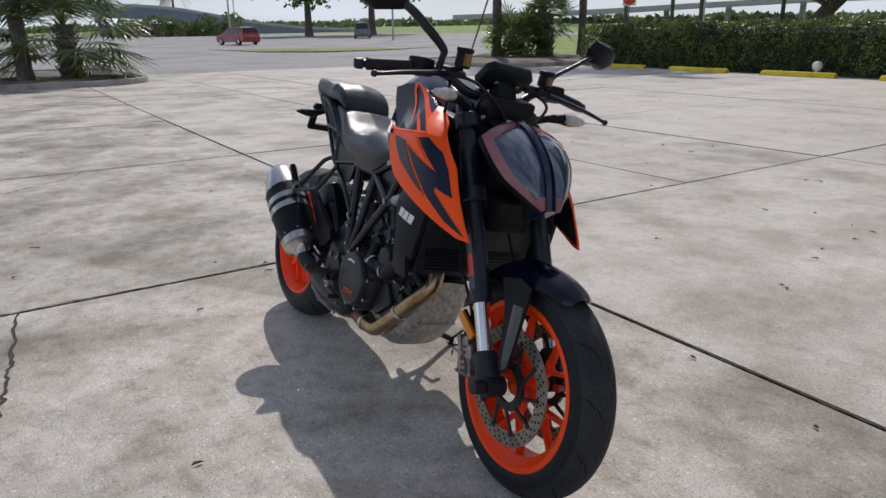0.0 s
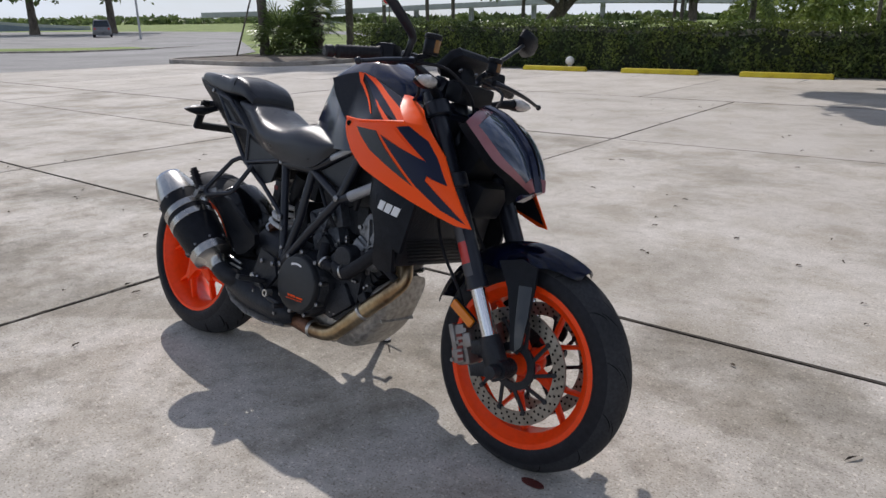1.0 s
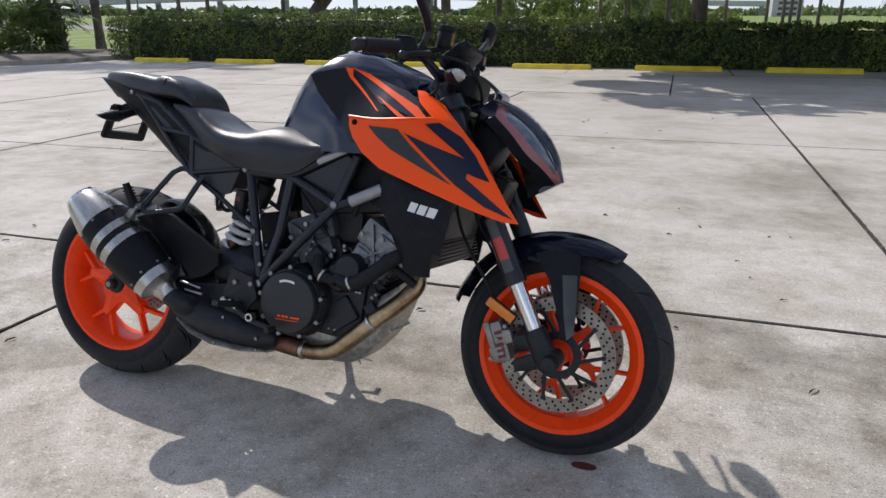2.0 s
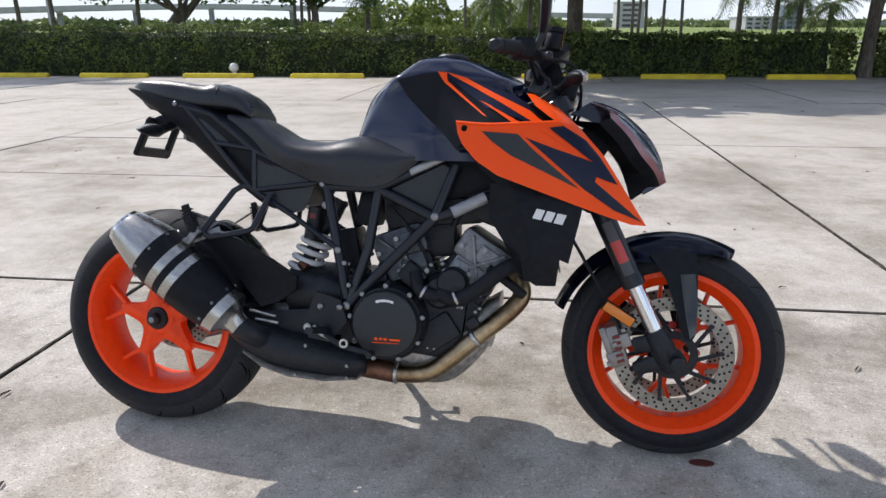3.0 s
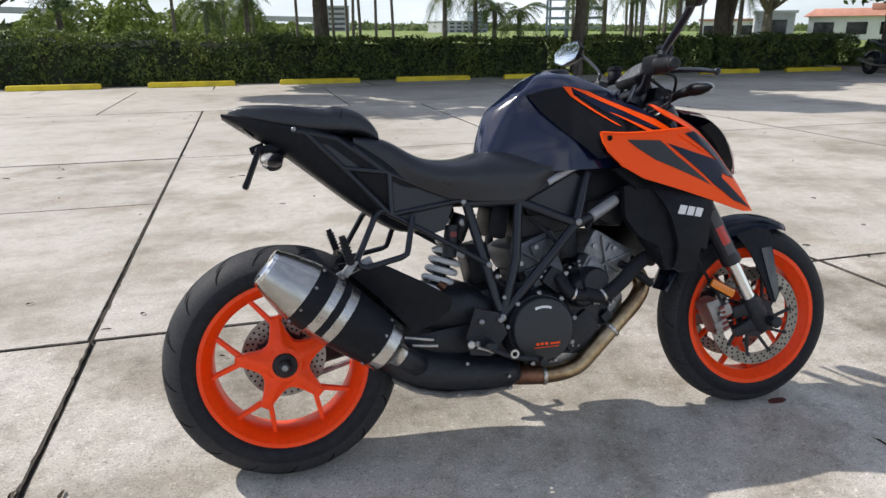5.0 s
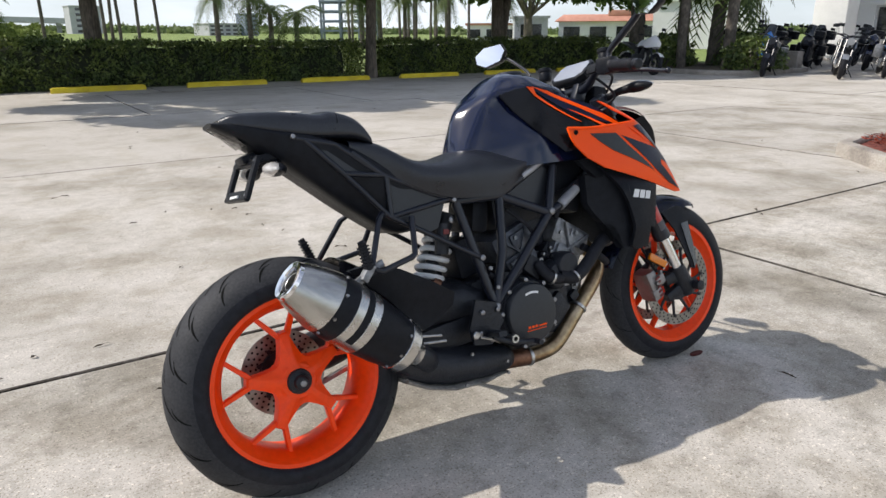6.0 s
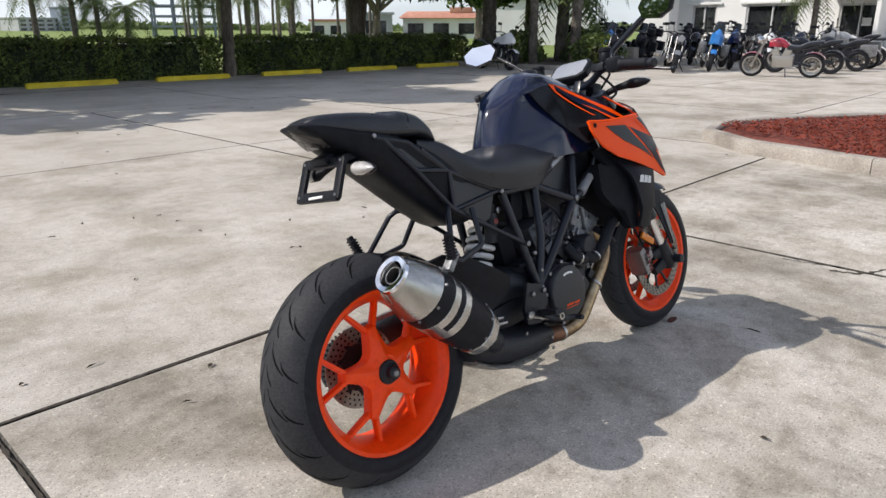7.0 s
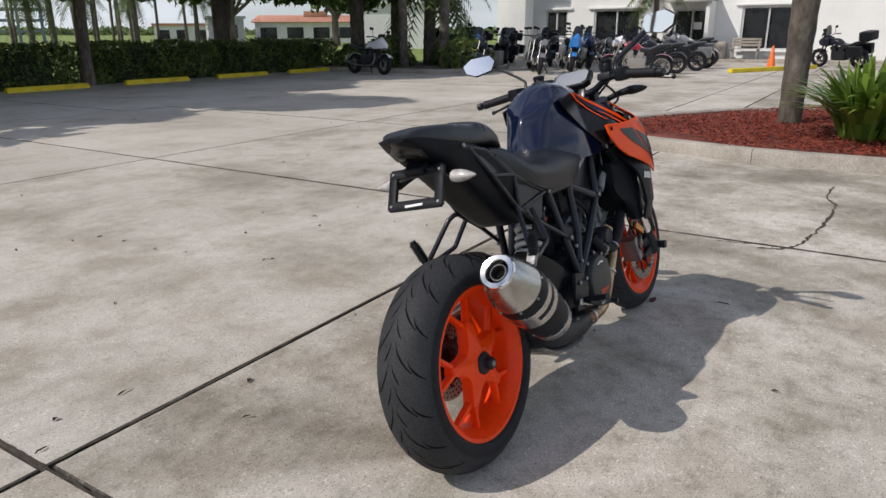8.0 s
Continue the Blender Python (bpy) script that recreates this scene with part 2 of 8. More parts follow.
M["cover_gloss"] = textured("gloss dark side cover", [(0.0055, 0.0055, 0.007), (0.009, 0.0085, 0.009)], 12, 0.2, rough_swing=0.05, spec=0.25)
M["navy_decal"] = textured("navy decal film", [(0.006, 0.009, 0.028), (0.009, 0.013, 0.036)], 6, 0.3, rough_swing=0.05, spec=0.25)
M["plastic"] = textured("matt black plastic", [(0.0072, 0.0082, 0.0115), (0.0115, 0.013, 0.017)], 25, 0.42, spec=0.15, fine=0.2, bump=0.15, bump_scale=300)
M["black_paint"] = textured("black frame enamel", [(0.009, 0.011, 0.018), (0.014, 0.0165, 0.025)], 12, 0.3, coat=0.12, spec=0.35, rough_swing=0.06)
M["seat"] = textured("black seat vinyl", [(0.011, 0.0125, 0.018), (0.017, 0.0195, 0.027)], 18, 0.32, fine=0.2, fine_scale=200, bump=0.15, bump_scale=400)
M["engine"] = textured("cast grey engine alloy", [(0.17, 0.175, 0.185), (0.32, 0.325, 0.335)], 16, 0.45, metal=0.6, fine=0.25, bump=0.3, bump_scale=150)
M["engine_slate"] = textured("slate-grey head casting", [(0.06, 0.067, 0.08), (0.13, 0.14, 0.16)], 16, 0.42, metal=0.5, fine=0.2, bump=0.3, bump_scale=150)
M["engine_black"] = textured("black engine coating", [(0.009, 0.0105, 0.0145), (0.017, 0.019, 0.025)], 16, 0.42, spec=0.35, fine=0.25, bump=0.25, bump_scale=150)
M["sump"] = textured("dull sump alloy", [(0.27, 0.25, 0.225), (0.5, 0.475, 0.435)], 8, 0.45, metal=0.55, fine=0.3, bump=0.5, bump_scale=60)
M["steel"] = textured("brushed steel", [(0.42, 0.41, 0.39), (0.6, 0.59, 0.57)], 30, 0.32, metal=1.0, fine=0.1, stretch=(1, 1, 6))
M["satin_steel"] = textured("satin muffler steel", [(0.44, 0.43, 0.41), (0.52, 0.51, 0.49)], 9, 0.27, metal=1.0, rough_swing=0.06, fine=0.04)
M["gloss_black"] = textured("gloss black hugger plastic", [(0.008, 0.0095, 0.014), (0.011, 0.013, 0.019)], 9, 0.16, coat=0.5, rough_swing=0.06)
M["blade_gloss"] = textured("polished black plastic", [(0.009, 0.0095, 0.011), (0.016, 0.0165, 0.018)], 14, 0.22, coat=0.5, rough_swing=0.06, spec=0.5)
M["dark_red"] = material("dark red printing", (0.16, 0.016, 0.014), 0.5)
M["chrome"] = material("chrome", (0.75, 0.75, 0.76), 0.12, 1.0)
M["bolt"] = material("zinc bolt", (0.26, 0.26, 0.27), 0.35, 1.0)
M["sleeve"] = textured("silver-grey tube highlight", [(0.3, 0.305, 0.32), (0.42, 0.425, 0.44)], 16, 0.4, metal=0.3, fine=0.1)
M["disc"] = textured("brake disc steel", [(0.2, 0.18, 0.16), (0.32, 0.3, 0.27)], 20, 0.36, metal=0.9, fine=0.12)
M["header"] = textured("heat-tinted header steel", [(0.2, 0.12, 0.07), (0.42, 0.31, 0.18), (0.5, 0.42, 0.3)], 7, 0.34, metal=1.0, fine=0.2)
M["header_rust"] = textured("browned pipe steel", [(0.12, 0.05, 0.03), (0.25, 0.13, 0.08)], 9, 0.45, metal=0.8, fine=0.25)
M["gold"] = textured("gold anodised alloy", [(0.1, 0.04, 0.008), (0.2, 0.09, 0.015)], 12, 0.18, coat=0.6)
M["caliper"] = textured("grey caliper alloy", [(0.22, 0.2, 0.19), (0.33, 0.31, 0.3)], 20, 0.4, metal=0.6)
M["reflector"] = material("amber reflector", (0.72, 0.2, 0.006), 0.2, coat=0.4)
M["red"] = material("red accent", (0.5, 0.03, 0.025), 0.35, coat=0.4)
M["white"] = textured("white spring enamel", [(0.6, 0.6, 0.6), (0.74, 0.74, 0.74)], 8, 0.35)
M["white_mark"] = material("white printing", (0.75, 0.75, 0.75), 0.5)
M["grey_mark"] = material("grey printing", (0.07, 0.07, 0.08), 0.5)
M["lens"] = material("smoked lamp lens", (0.035, 0.05, 0.085), 0.2, coat=1.0, spec=0.8)
M["lamp_rim"] = textured("red lamp surround under clear cover", [(0.48, 0.18, 0.2), (0.58, 0.26, 0.28)], 9, 0.25, coat=1.0, rough_swing=0.03)
M["clear_lens"] = textured("clear indicator lens", [(0.32, 0.31, 0.3), (0.62, 0.6, 0.58)], 55, 0.1, coat=1.0)
M["tail_lens"] = textured("smoked tail lens", [(0.07, 0.062, 0.06), (0.11, 0.1, 0.095)], 30, 0.2, coat=0.8)
M["mirror"] = material("mirror glass", (0.85, 0.87, 0.9), 0.02, 1.0)
M["screen"] = textured("grey display glass", [(0.2, 0.21, 0.24), (0.28, 0.29, 0.32)], 5, 0.15, coat=1.0)
M["leaf_litter"] = textured("dry leaf", [(0.03, 0.022, 0.014), (0.09, 0.06, 0.035)], 20, 0.9, random_swing=0.3)


# ---- mesh helpers ----
def spline(points, n, closed=False):
    """n points along a smooth curve through the given ones."""
    p = [Vector(q) for q in points]
    k = len(p)
    if k == 2:
        return [p[0].lerp(p[1], i / (n - 1)) for i in range(n)]
    out = []
    for i in range(n):
        s = i / n * k if closed else i / (n - 1) * (k - 1)
        j = min(int(s), k - 1 if closed else k - 2)
        f = s - j
        if closed:
            a, b, c, d = p[(j - 1) % k], p[j % k], p[(j + 1) % k], p[(j + 2) % k]
        else:
            a, b, c, d = p[max(j - 1, 0)], p[j], p[j + 1], p[min(j + 2, k - 1)]
        out.append(0.5 * (2 * b + (c - a) * f + (2 * a - 5 * b + 4 * c - d) * f * f + (3 * b - a - 3 * c + d) * f ** 3))
    return out


def rings(bm, loops, cap=True, closed=False):
    """Faces between closed loops of equally many points."""
    vs = [[bm.verts.new(q) for q in loop] for loop in loops]
    pairs = list(zip(vs, vs[1:])) + ([(vs[-1], vs[0])] if closed else [])
    for a, b in pairs:
        for i in range(len(a)):
            j = (i + 1) % len(a)
            bm.faces.new((a[i], a[j], b[j], b[i]))
    if cap and not closed:
        bm.faces.new(vs[0][::-1])
        bm.faces.new(vs[-1])
    return bm


def sheet(bm, rows):
    """A grid of faces from rows of points."""
    vs = [[bm.verts.new(q) for q in r] for r in rows]
    for a, b in zip(vs, vs[1:]):
        for i in range(len(a) - 1):
            bm.faces.new((a[i], a[i + 1], b[i + 1], b[i]))
    return bm


def tube(bm, points, r, n=10, steps=0, closed=False, flat=1.0):
    """A round bar along points; r is one radius or one for each given point; steps smooths the way."""
    pts = [Vector(q) for q in points]
    rad = list(r) if isinstance(r, (list, tuple)) else [r] * len(pts)
    if steps:
        full = spline(pts, steps, closed)
        rr = []
        for i in range(steps):
            s = i / max(1, steps - 1) * (len(rad) - 1)
            j = min(int(s), len(rad) - 2)
            rr.append(rad[j] + (rad[j + 1] - rad[j]) * (s - j))
        pts, rad = full, rr
    loops, side = [], None
    for i, q in enumerate(pts):
        if closed:
            d = pts[(i + 1) % len(pts)] - pts[i - 1]
        else:
            d = pts[min(i + 1, len(pts) - 1)] - pts[max(i - 1, 0)]
        d.normalize()
        if side is None:
            side = d.orthogonal().normalized()
        side = (side - d * side.dot(d)).normalized()
        up = d.cross(side)
        loops.append([q + (side * math.cos(2 * math.pi * k / n) + up * math.sin(2 * math.pi * k / n) * flat) * rad[i] for k in range(n)])
    return rings(bm, loops, True, closed)


def lathe(bm, profile, centre, axis=(0, 1, 0), n=48, closed=False, cap=False, squash=1.0):
    """A profile of (along the axis, radius) turned round the axis."""
    ax = Vector(axis).normalized()
    a = Vector((1, 0, 0)) if abs(ax.x) < 0.9 else Vector((0, 0, 1))
    a = (a - ax * a.dot(ax)).normalized()
    b = ax.cross(a)
    c = Vector(centre)
    loops = [[c + ax * s + (a * math.cos(2 * math.pi * k / n) + b * math.sin(2 * math.pi * k / n) * squash) * max(r, 1e-4) for k in range(n)] for s, r in profile]
    return rings(bm, loops, cap, closed)


def block(bm, centre, size, turn=None, bevel=0.0):
    """A box, its edges rounded by bevel; turn: Euler degrees."""
    m = pose(*centre, *(turn or (0, 0, 0))) @ Matrix.Diagonal((*size, 1))
    r = bmesh.ops.create_cube(bm, size=1.0, matrix=m)
    if bevel:
        es = {e for v in r["verts"] for e in v.link_edges}
        bmesh.ops.bevel(bm, geom=list(es), offset=bevel, segments=2, affect="EDGES", profile=0.6)
    return bm


def beam(bm, p, q, w, t, up=(0, 1, 0)):
    """A straight bar of rectangular section from p to q; w and t are (start, end) widths across and along up."""
    p, q, up = Vector(p), Vector(q), Vector(up)
    d = (q - p).normalized()
    s = d.cross(up).normalized()
    u = s.cross(d)
    loops = []
    for c, i in ((p, 0), (q, 1)):
        a, b = s * w[i] / 2, u * t[i] / 2
        k = 0.25
        loops.append([c - a * (1 - k) - b, c + a * (1 - k) - b, c + a - b * (1 - k), c + a + b * (1 - k), c + a * (1 - k) + b, c - a * (1 - k) + b, c - a + b * (1 - k), c - a - b * (1 - k)])
    return rings(bm, loops)


def body(bm, sections, nu=24, nv=20, tension=None):
    """A smooth mirrored hull: sections (u, [(half width, height), ...] from the top's middle down)."""
    k = len(sections[0][1])
    lines = [spline([(u, v, w) for u, pts in sections for v, w in (pts[i],)], nu) for i in range(k)]
    loops = []
    for i in range(nu):
        half = spline([lines[j][i] for j in range(k)], nv)
        right = [Vector((q.x, -q.y, q.z)) for q in half]
        left = [Vector((q.x, max(q.y, 0.0005), q.z)) for q in half[::-1]]
        loops.append(right + left)
    rings(bm, loops)
    return bm


def panel(bm, outline, out, thick=0.004, cuts=3, side=-1):
    """A curved shell: a polygon in (u, w) pushed out to half width out(u, w), on the right (-1) or left (+1) side."""
    f = bm.faces.new([bm.verts.new((u, 0, w)) for u, w in outline])
    bmesh.ops.triangulate(bm, faces=[f], ngon_method="BEAUTY")
    for _ in range(cuts):
        es = [e for e in bm.edges if e.calc_length() > 0.025]
        if es:
            bmesh.ops.subdivide_edges(bm, edges=es, cuts=1)
            bmesh.ops.triangulate(bm, faces=[x for x in bm.faces if len(x.verts) > 3])
    for v in bm.verts:
        v.co.y = side * out(v.co.x, v.co.z)
    if thick:
        r = bmesh.ops.extrude_face_region(bm, geom=list(bm.faces))
        for g in r["geom"]:
            if isinstance(g, bmesh.types.BMVert):
                g.co.y -= side * thick
    return bm


def part(name, bm, mat, parent=None, label="", sharp=38, m=None):
    """Links a bmesh as one mesh object, under parent where there is one."""
    bmesh.ops.recalc_face_normals(bm, faces=bm.faces)
    me = bpy.data.meshes.new(name)
    bm.to_mesh(me)
    bm.free()
    for q in (mat if isinstance(mat, (list, tuple)) else [mat]):
        me.materials.append(M[q] if isinstance(q, str) else q)
    me.polygons.foreach_set("use_smooth", [True] * len(me.polygons))
    me.set_sharp_from_angle(angle=radians(sharp))
    ob = new(name, me)
    if m is not None:
        ob.matrix_world = m
    if parent is not None:
        ob.parent = parent
    if label:
        ob["label"] = label
    return ob


def from_lists(name, verts, faces, mat, parent=None, m=None):
    me = bpy.data.meshes.new(name)
    me.from_pydata(verts, [], faces)
    for q in (mat if isinstance(mat, (list, tuple)) else [mat]):
        me.materials.append(M[q])
    ob = new(name, me)
    if m is not None:
        ob.matrix_world = m
    if parent is not None:
        ob.parent = parent
    return ob


def B():
    return bmesh.new()


def thing(name, label, category, m=None, group=""):
    ob = new(name)
    ob.empty_display_size = 0.1
    ob.matrix_world = m if m is not None else Matrix()
    return tagged(ob, label, category, group)


# ---- ground ----
SLOPE, SLOPE_X, SLOPE_Y = 0.0105, math.cos(radians(135)), math.sin(radians(135))


def land(x, y):
    """Height of the open land round the lot: level by the lot, then a gentle even rise towards the water."""
    q = x * SLOPE_X + y * SLOPE_Y - 32
    return SLOPE * 0.5 * (q + math.sqrt(q * q + 36))


def stop_line(x):
    return 15.6 - 0.015 * x


bm = B()
radii = [0.0, 12, 20, 26, 32, 40, 50, 65, 85, 110, 150, 220, 330, 500, 800, 1300, 2200, 4200]
loops = [[bm.verts.new((max(r, 0.01) * math.cos(2 * math.pi * k / 96), max(r, 0.01) * math.sin(2 * math.pi * k / 96), land(r * math.cos(2 * math.pi * k / 96), r * math.sin(2 * math.pi * k / 96)) - 0.07))
          for k in range(96)] for r in radii]
for a, b in zip(loops, loops[1:]):
    for i in range(96):
        bm.faces.new((a[i], a[(i + 1) % 96], b[(i + 1) % 96], b[i]))
bm.faces.new(loops[0])
tagged(part("ground", bm, "grass"), "mown green grass land reaching to the horizon", "ground", kind="structure")


def drape(name, outline, mat, dz, label, cell=6.0):
    """A flat-lying patch over the land inside a polygon."""
    b = B()
    f = b.faces.new([b.verts.new((x, y, 0)) for x, y in outline])
    bmesh.ops.triangulate(b, faces=[f])
    for _ in range(6):
        es = [e for e in b.edges if e.calc_length() > cell]
        if not es:
            break
        bmesh.ops.subdivide_edges(b, edges=es, cuts=1)
        bmesh.ops.triangulate(b, faces=[x for x in b.faces if len(x.verts) > 3])
    for v in b.verts:
        v.co.z = land(v.co.x, v.co.y) + dz
    ob = part(name, b, mat)
    return tagged(ob, label, name, kind="structure")


drape("road", [(-20.6, -60), (-20.6, 12.5), (-28, 22), (-48, 36), (-82, 62), (-105, 62), (-150, 40), (-190, 15), (-190, -60)], "asphalt", -0.03, "pale grey asphalt road beside the lot")
drape("far_road", [(-70, 62), (-40, 47), (0, 55), (80, 70), (80, 75), (0, 60), (-40, 53), (-80, 72)], "asphalt", -0.03, "pale grey road behind the hedge")

# the lot: concrete slabs over a dark joint bed
bm = B()
block(bm, (7, -0.2, -0.116), (55.4, 33, 0.2))
lot = tagged(part("pavement", bm, "joint"), "stained pale concrete parking lot of large slabs", "pavement", kind="structure")


def slab_mesh(sx, sy, mat):
    b = B()
    c, e = 0.005, 0.0085
    x, y = sx / 2, sy / 2
    lo = [(-x + e, -y + e, -0.05), (x - e, -y + e, -0.05), (x - e, y - e, -0.05), (-x + e, y - e, -0.05)]
    mid = [(-x + e, -y + e, -c), (x - e, -y + e, -c), (x - e, y - e, -c), (-x + e, y - e, -c)]
    top = [(-x + e + c, -y + e + c, 0), (x - e - c, -y + e + c, 0), (x - e - c, y - e - c, 0), (-x + e + c, y - e - c, 0)]
    vs = [[b.verts.new(q) for q in r] for r in (lo, mid, top)]
    for p, q in zip(vs, vs[1:]):
        for i in range(4):
            b.faces.new((p[i], p[(i + 1) % 4], q[(i + 1) % 4], q[i])).material_index = 1
    b.faces.new(vs[2])
    me = bpy.data.meshes.new("slab")
    b.to_mesh(me)
    b.free()
    me.materials.append(M[mat])
    me.materials.append(M["joint_edge"])
    return me


slab_meshes = {}
worn_meshes = {}
rubbed_meshes = {}


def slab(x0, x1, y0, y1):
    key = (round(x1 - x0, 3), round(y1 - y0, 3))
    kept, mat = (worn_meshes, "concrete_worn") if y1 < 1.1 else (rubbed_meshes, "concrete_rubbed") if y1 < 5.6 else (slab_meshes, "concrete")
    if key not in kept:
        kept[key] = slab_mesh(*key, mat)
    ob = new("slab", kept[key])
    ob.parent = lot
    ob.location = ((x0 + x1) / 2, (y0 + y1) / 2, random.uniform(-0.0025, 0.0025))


ROWS_Y = [-16.7, -12.3, -7.9, -3.45, 1.015, 5.49, 9.97, 14.45, 16.3]
for y0, y1 in zip(ROWS_Y, ROWS_Y[1:]):
    if y0 == 9.97:
        xs = [1.65 + 3.95 * k for k in range(-6, 9)]
    elif y0 < 1:
        xs = [-0.72 + 3.6 * k for k in range(-6, 11)]
    else:
        xs = [-0.735 + 3.603 * k for k in range(-6, 11)]
    xs = [-20.7] + [x for x in xs if -19.8 < x < 33.8] + [34.7]
    for x0, x1 in zip(xs, xs[1:]):
        split = 3.49 if y0 == 1.015 and x1 < 0 else (2.05 if y0 == 1.015 and x0 > 8 else None)
        if split:
            slab(x0, x1, y0, split)
            slab(x0, x1, split, y1)
        else:
            slab(x0, x1, y0, y1)

# hairline cracks in the slabs
M["crack"] = material("crack shadow", (0.07, 0.06, 0.05), 0.95, spec=0.1)


def crack(points, w=0.006, wander=0.012):
    b = B()
    pts = spline([(x, y, 0.0035) for x, y in points], 8 * len(points))
    rows = []
    for i, q in enumerate(pts):
        d = (pts[min(i + 1, len(pts) - 1)] - pts[max(i - 1, 0)]).normalized()
        s = Vector((-d.y, d.x, 0))
        j = random.uniform(-1, 1) * wander
        k = w * random.uniform(0.4, 1.3)
        rows.append([q + s * (j - k), q + s * (j + k)])
    sheet(b, rows)
    ob = part("crack", b, "crack")
    ob.parent = lot


crack([(0.3, -1.3), (0.04, -1.26), (-0.27, -1.23), (-0.71, -1.19)], 0.008)
crack([(-3.62, -1.18), (-3.85, -0.9), (-4.07, -0.62), (-4.3, -0.5)], 0.004)
crack([(4.95, -0.73), (4.45, -0.72), (4.2, -0.79), (3.64, -0.77), (3.13, -0.7), (2.87, -0.62), (2.78, -0.47)], 0.011)
crack([(2.9, -0.5), (2.84, -0.35), (2.82, -0.22)], 0.005)


# crumbled edges along the joints near the motorcycle
for k in range(-5, 6):
    crack([(k * 1.1 - 0.55 + 0.37 * j, 1.015 + random.uniform(-0.006, 0.006)) for j in range(4)], 0.0055, 0.004)
for x in (-4.335, -0.728, 2.875):
    for k in range(-3, 5):
        crack([(x + random.uniform(-0.006, 0.006), k * 1.1 + 0.37 * j) for j in range(4)], 0.0055, 0.004)


# ---- kerbed islands ----
def rounded(x0, x1, y0, y1, r, n=7):
    pts = []
    for cx, cy, a in ((x1 - r, y1 - r, 0), (x0 + r, y1 - r, 90), (x0 + r, y0 + r, 180), (x1 - r, y0 + r, 270)):
        pts += [(cx + r * math.cos(radians(a + 90 * i / n)), cy + r * math.sin(radians(a + 90 * i / n))) for i in range(n + 1)]
    return pts


def island(outline, fill, label, mound=0.1, stone=2.6):
    """A raised bed: kerb stones round an outline (anticlockwise), filled with a low mound."""
    n = len(outline)
    P = [Vector((x, y, 0)) for x, y in outline]
    inn = []
    for i in range(n):
        d = (P[(i + 1) % n] - P[i - 1]).normalized()
        inn.append(P[i] + Vector((-d.y, d.x, 0)) * 0.15)
    b = B()
    cx, cy = sum(p.x for p in P) / n, sum(p.y for p in P) / n
    grid = [[p.lerp(Vector((cx, cy, 0)), f) + Vector((0, 0, 0.09 + mound * (1 - (1 - f) ** 3) + random.uniform(-0.008, 0.008))) for p in inn] for f in (0, 0.12, 0.25, 0.4, 0.55, 0.7, 0.85, 0.98)]
    rings(b, grid)
    bed = tagged(part("planting_bed", b, fill), label, "planting bed", kind="structure")
    run, start, stones = 0.0, 0, []
    for i in range(n):
        run += (P[(i + 1) % n] - P[i]).length
        if run > stone or i == n - 1:
            stones.append((start, i + 1))
            start, run = i + 1, 0.0
    for s, e in stones:
        loops = []
        for i in range(s, e + 1):
            o, q = P[i % n], inn[i % n]
            if i == s or i == e:
                other = P[(i + 1) % n] if i == s else P[(i - 1) % n]
                k = (other - o).normalized() * 0.004
                o, q = o + k, q + k
            up = Vector((0, 0, 1))
            a = (q - o).normalized()
            loops.append([o - up * 0.03, o + up * 0.115, o + a * 0.012 + up * 0.134, o + a * 0.03 + up * 0.14, q - a * 0.02 + up * 0.14, q + up * 0.12, q - up * 0.03])
        k = B()
        rings(k, loops)
        part("kerb_stone", k, "kerb", bed)
    return bed


def dense(outline, step=0.7):
    out = []
    for i, p in enumerate(outline):
        q = outline[(i + 1) % len(outline)]
        m = max(1, int(math.hypot(q[0] - p[0], q[1] - p[1]) / step))
        out += [(p[0] + (q[0] - p[0]) * k / m, p[1] + (q[1] - p[1]) * k / m) for k in range(m)]
    return out


mulch_bed = island(dense([(5.75, 0.05), (5.72, -5.6), (6.6, -6.5), (10.0, -6.5), (10.9, -5.6), (10.6, -0.2), (9.6, 1.1), (8.2, 1.9), (7.3, 2.12), (6.6, 1.95), (6.05, 1.27)]),
                   "mulch", "kerbed island covered with red wood mulch", 0.06)
island(dense(rounded(-24.5, -16.3, -6, 2.7, 1.6)), "soil", "kerbed palm bed at the end of the lot", 0.05)
island(dense(rounded(-22.6, -15.3, 12.9, 20.4, 1.8)), "soil", "kerbed palm bed beside the hedge", 0.05)
island(dense([(-49, 12.8), (-40, 13.6), (-36.5, 16.5), (-36.5, 21), (-40, 28), (-56, 38), (-74, 50), (-82, 44), (-66, 27)], 3.0), "grass", "kerbed grass median between the roads", 0.05, 8.0)
island(dense([(-190, 20), (-146, 21), (-128, 28), (-73, 20), (-75, 24), (-100, 36), (-150, 36), (-190, 30)], 6.0), "grass", "kerbed grass verge along the road", 0.05, 12.0)
island(dense(rounded(17.0, 21.6, 10.3, 17.2, 1.2)), "soil", "shaded kerbed bed at the hedge's end", 0.05)

drape("hedge_bed", [(-15.2, 16.29), (16.9, 16.29), (16.9, 18.2), (-15.2, 18.7)], "soil", 0.012, "dark bare soil strip under the hedge", 3.0)

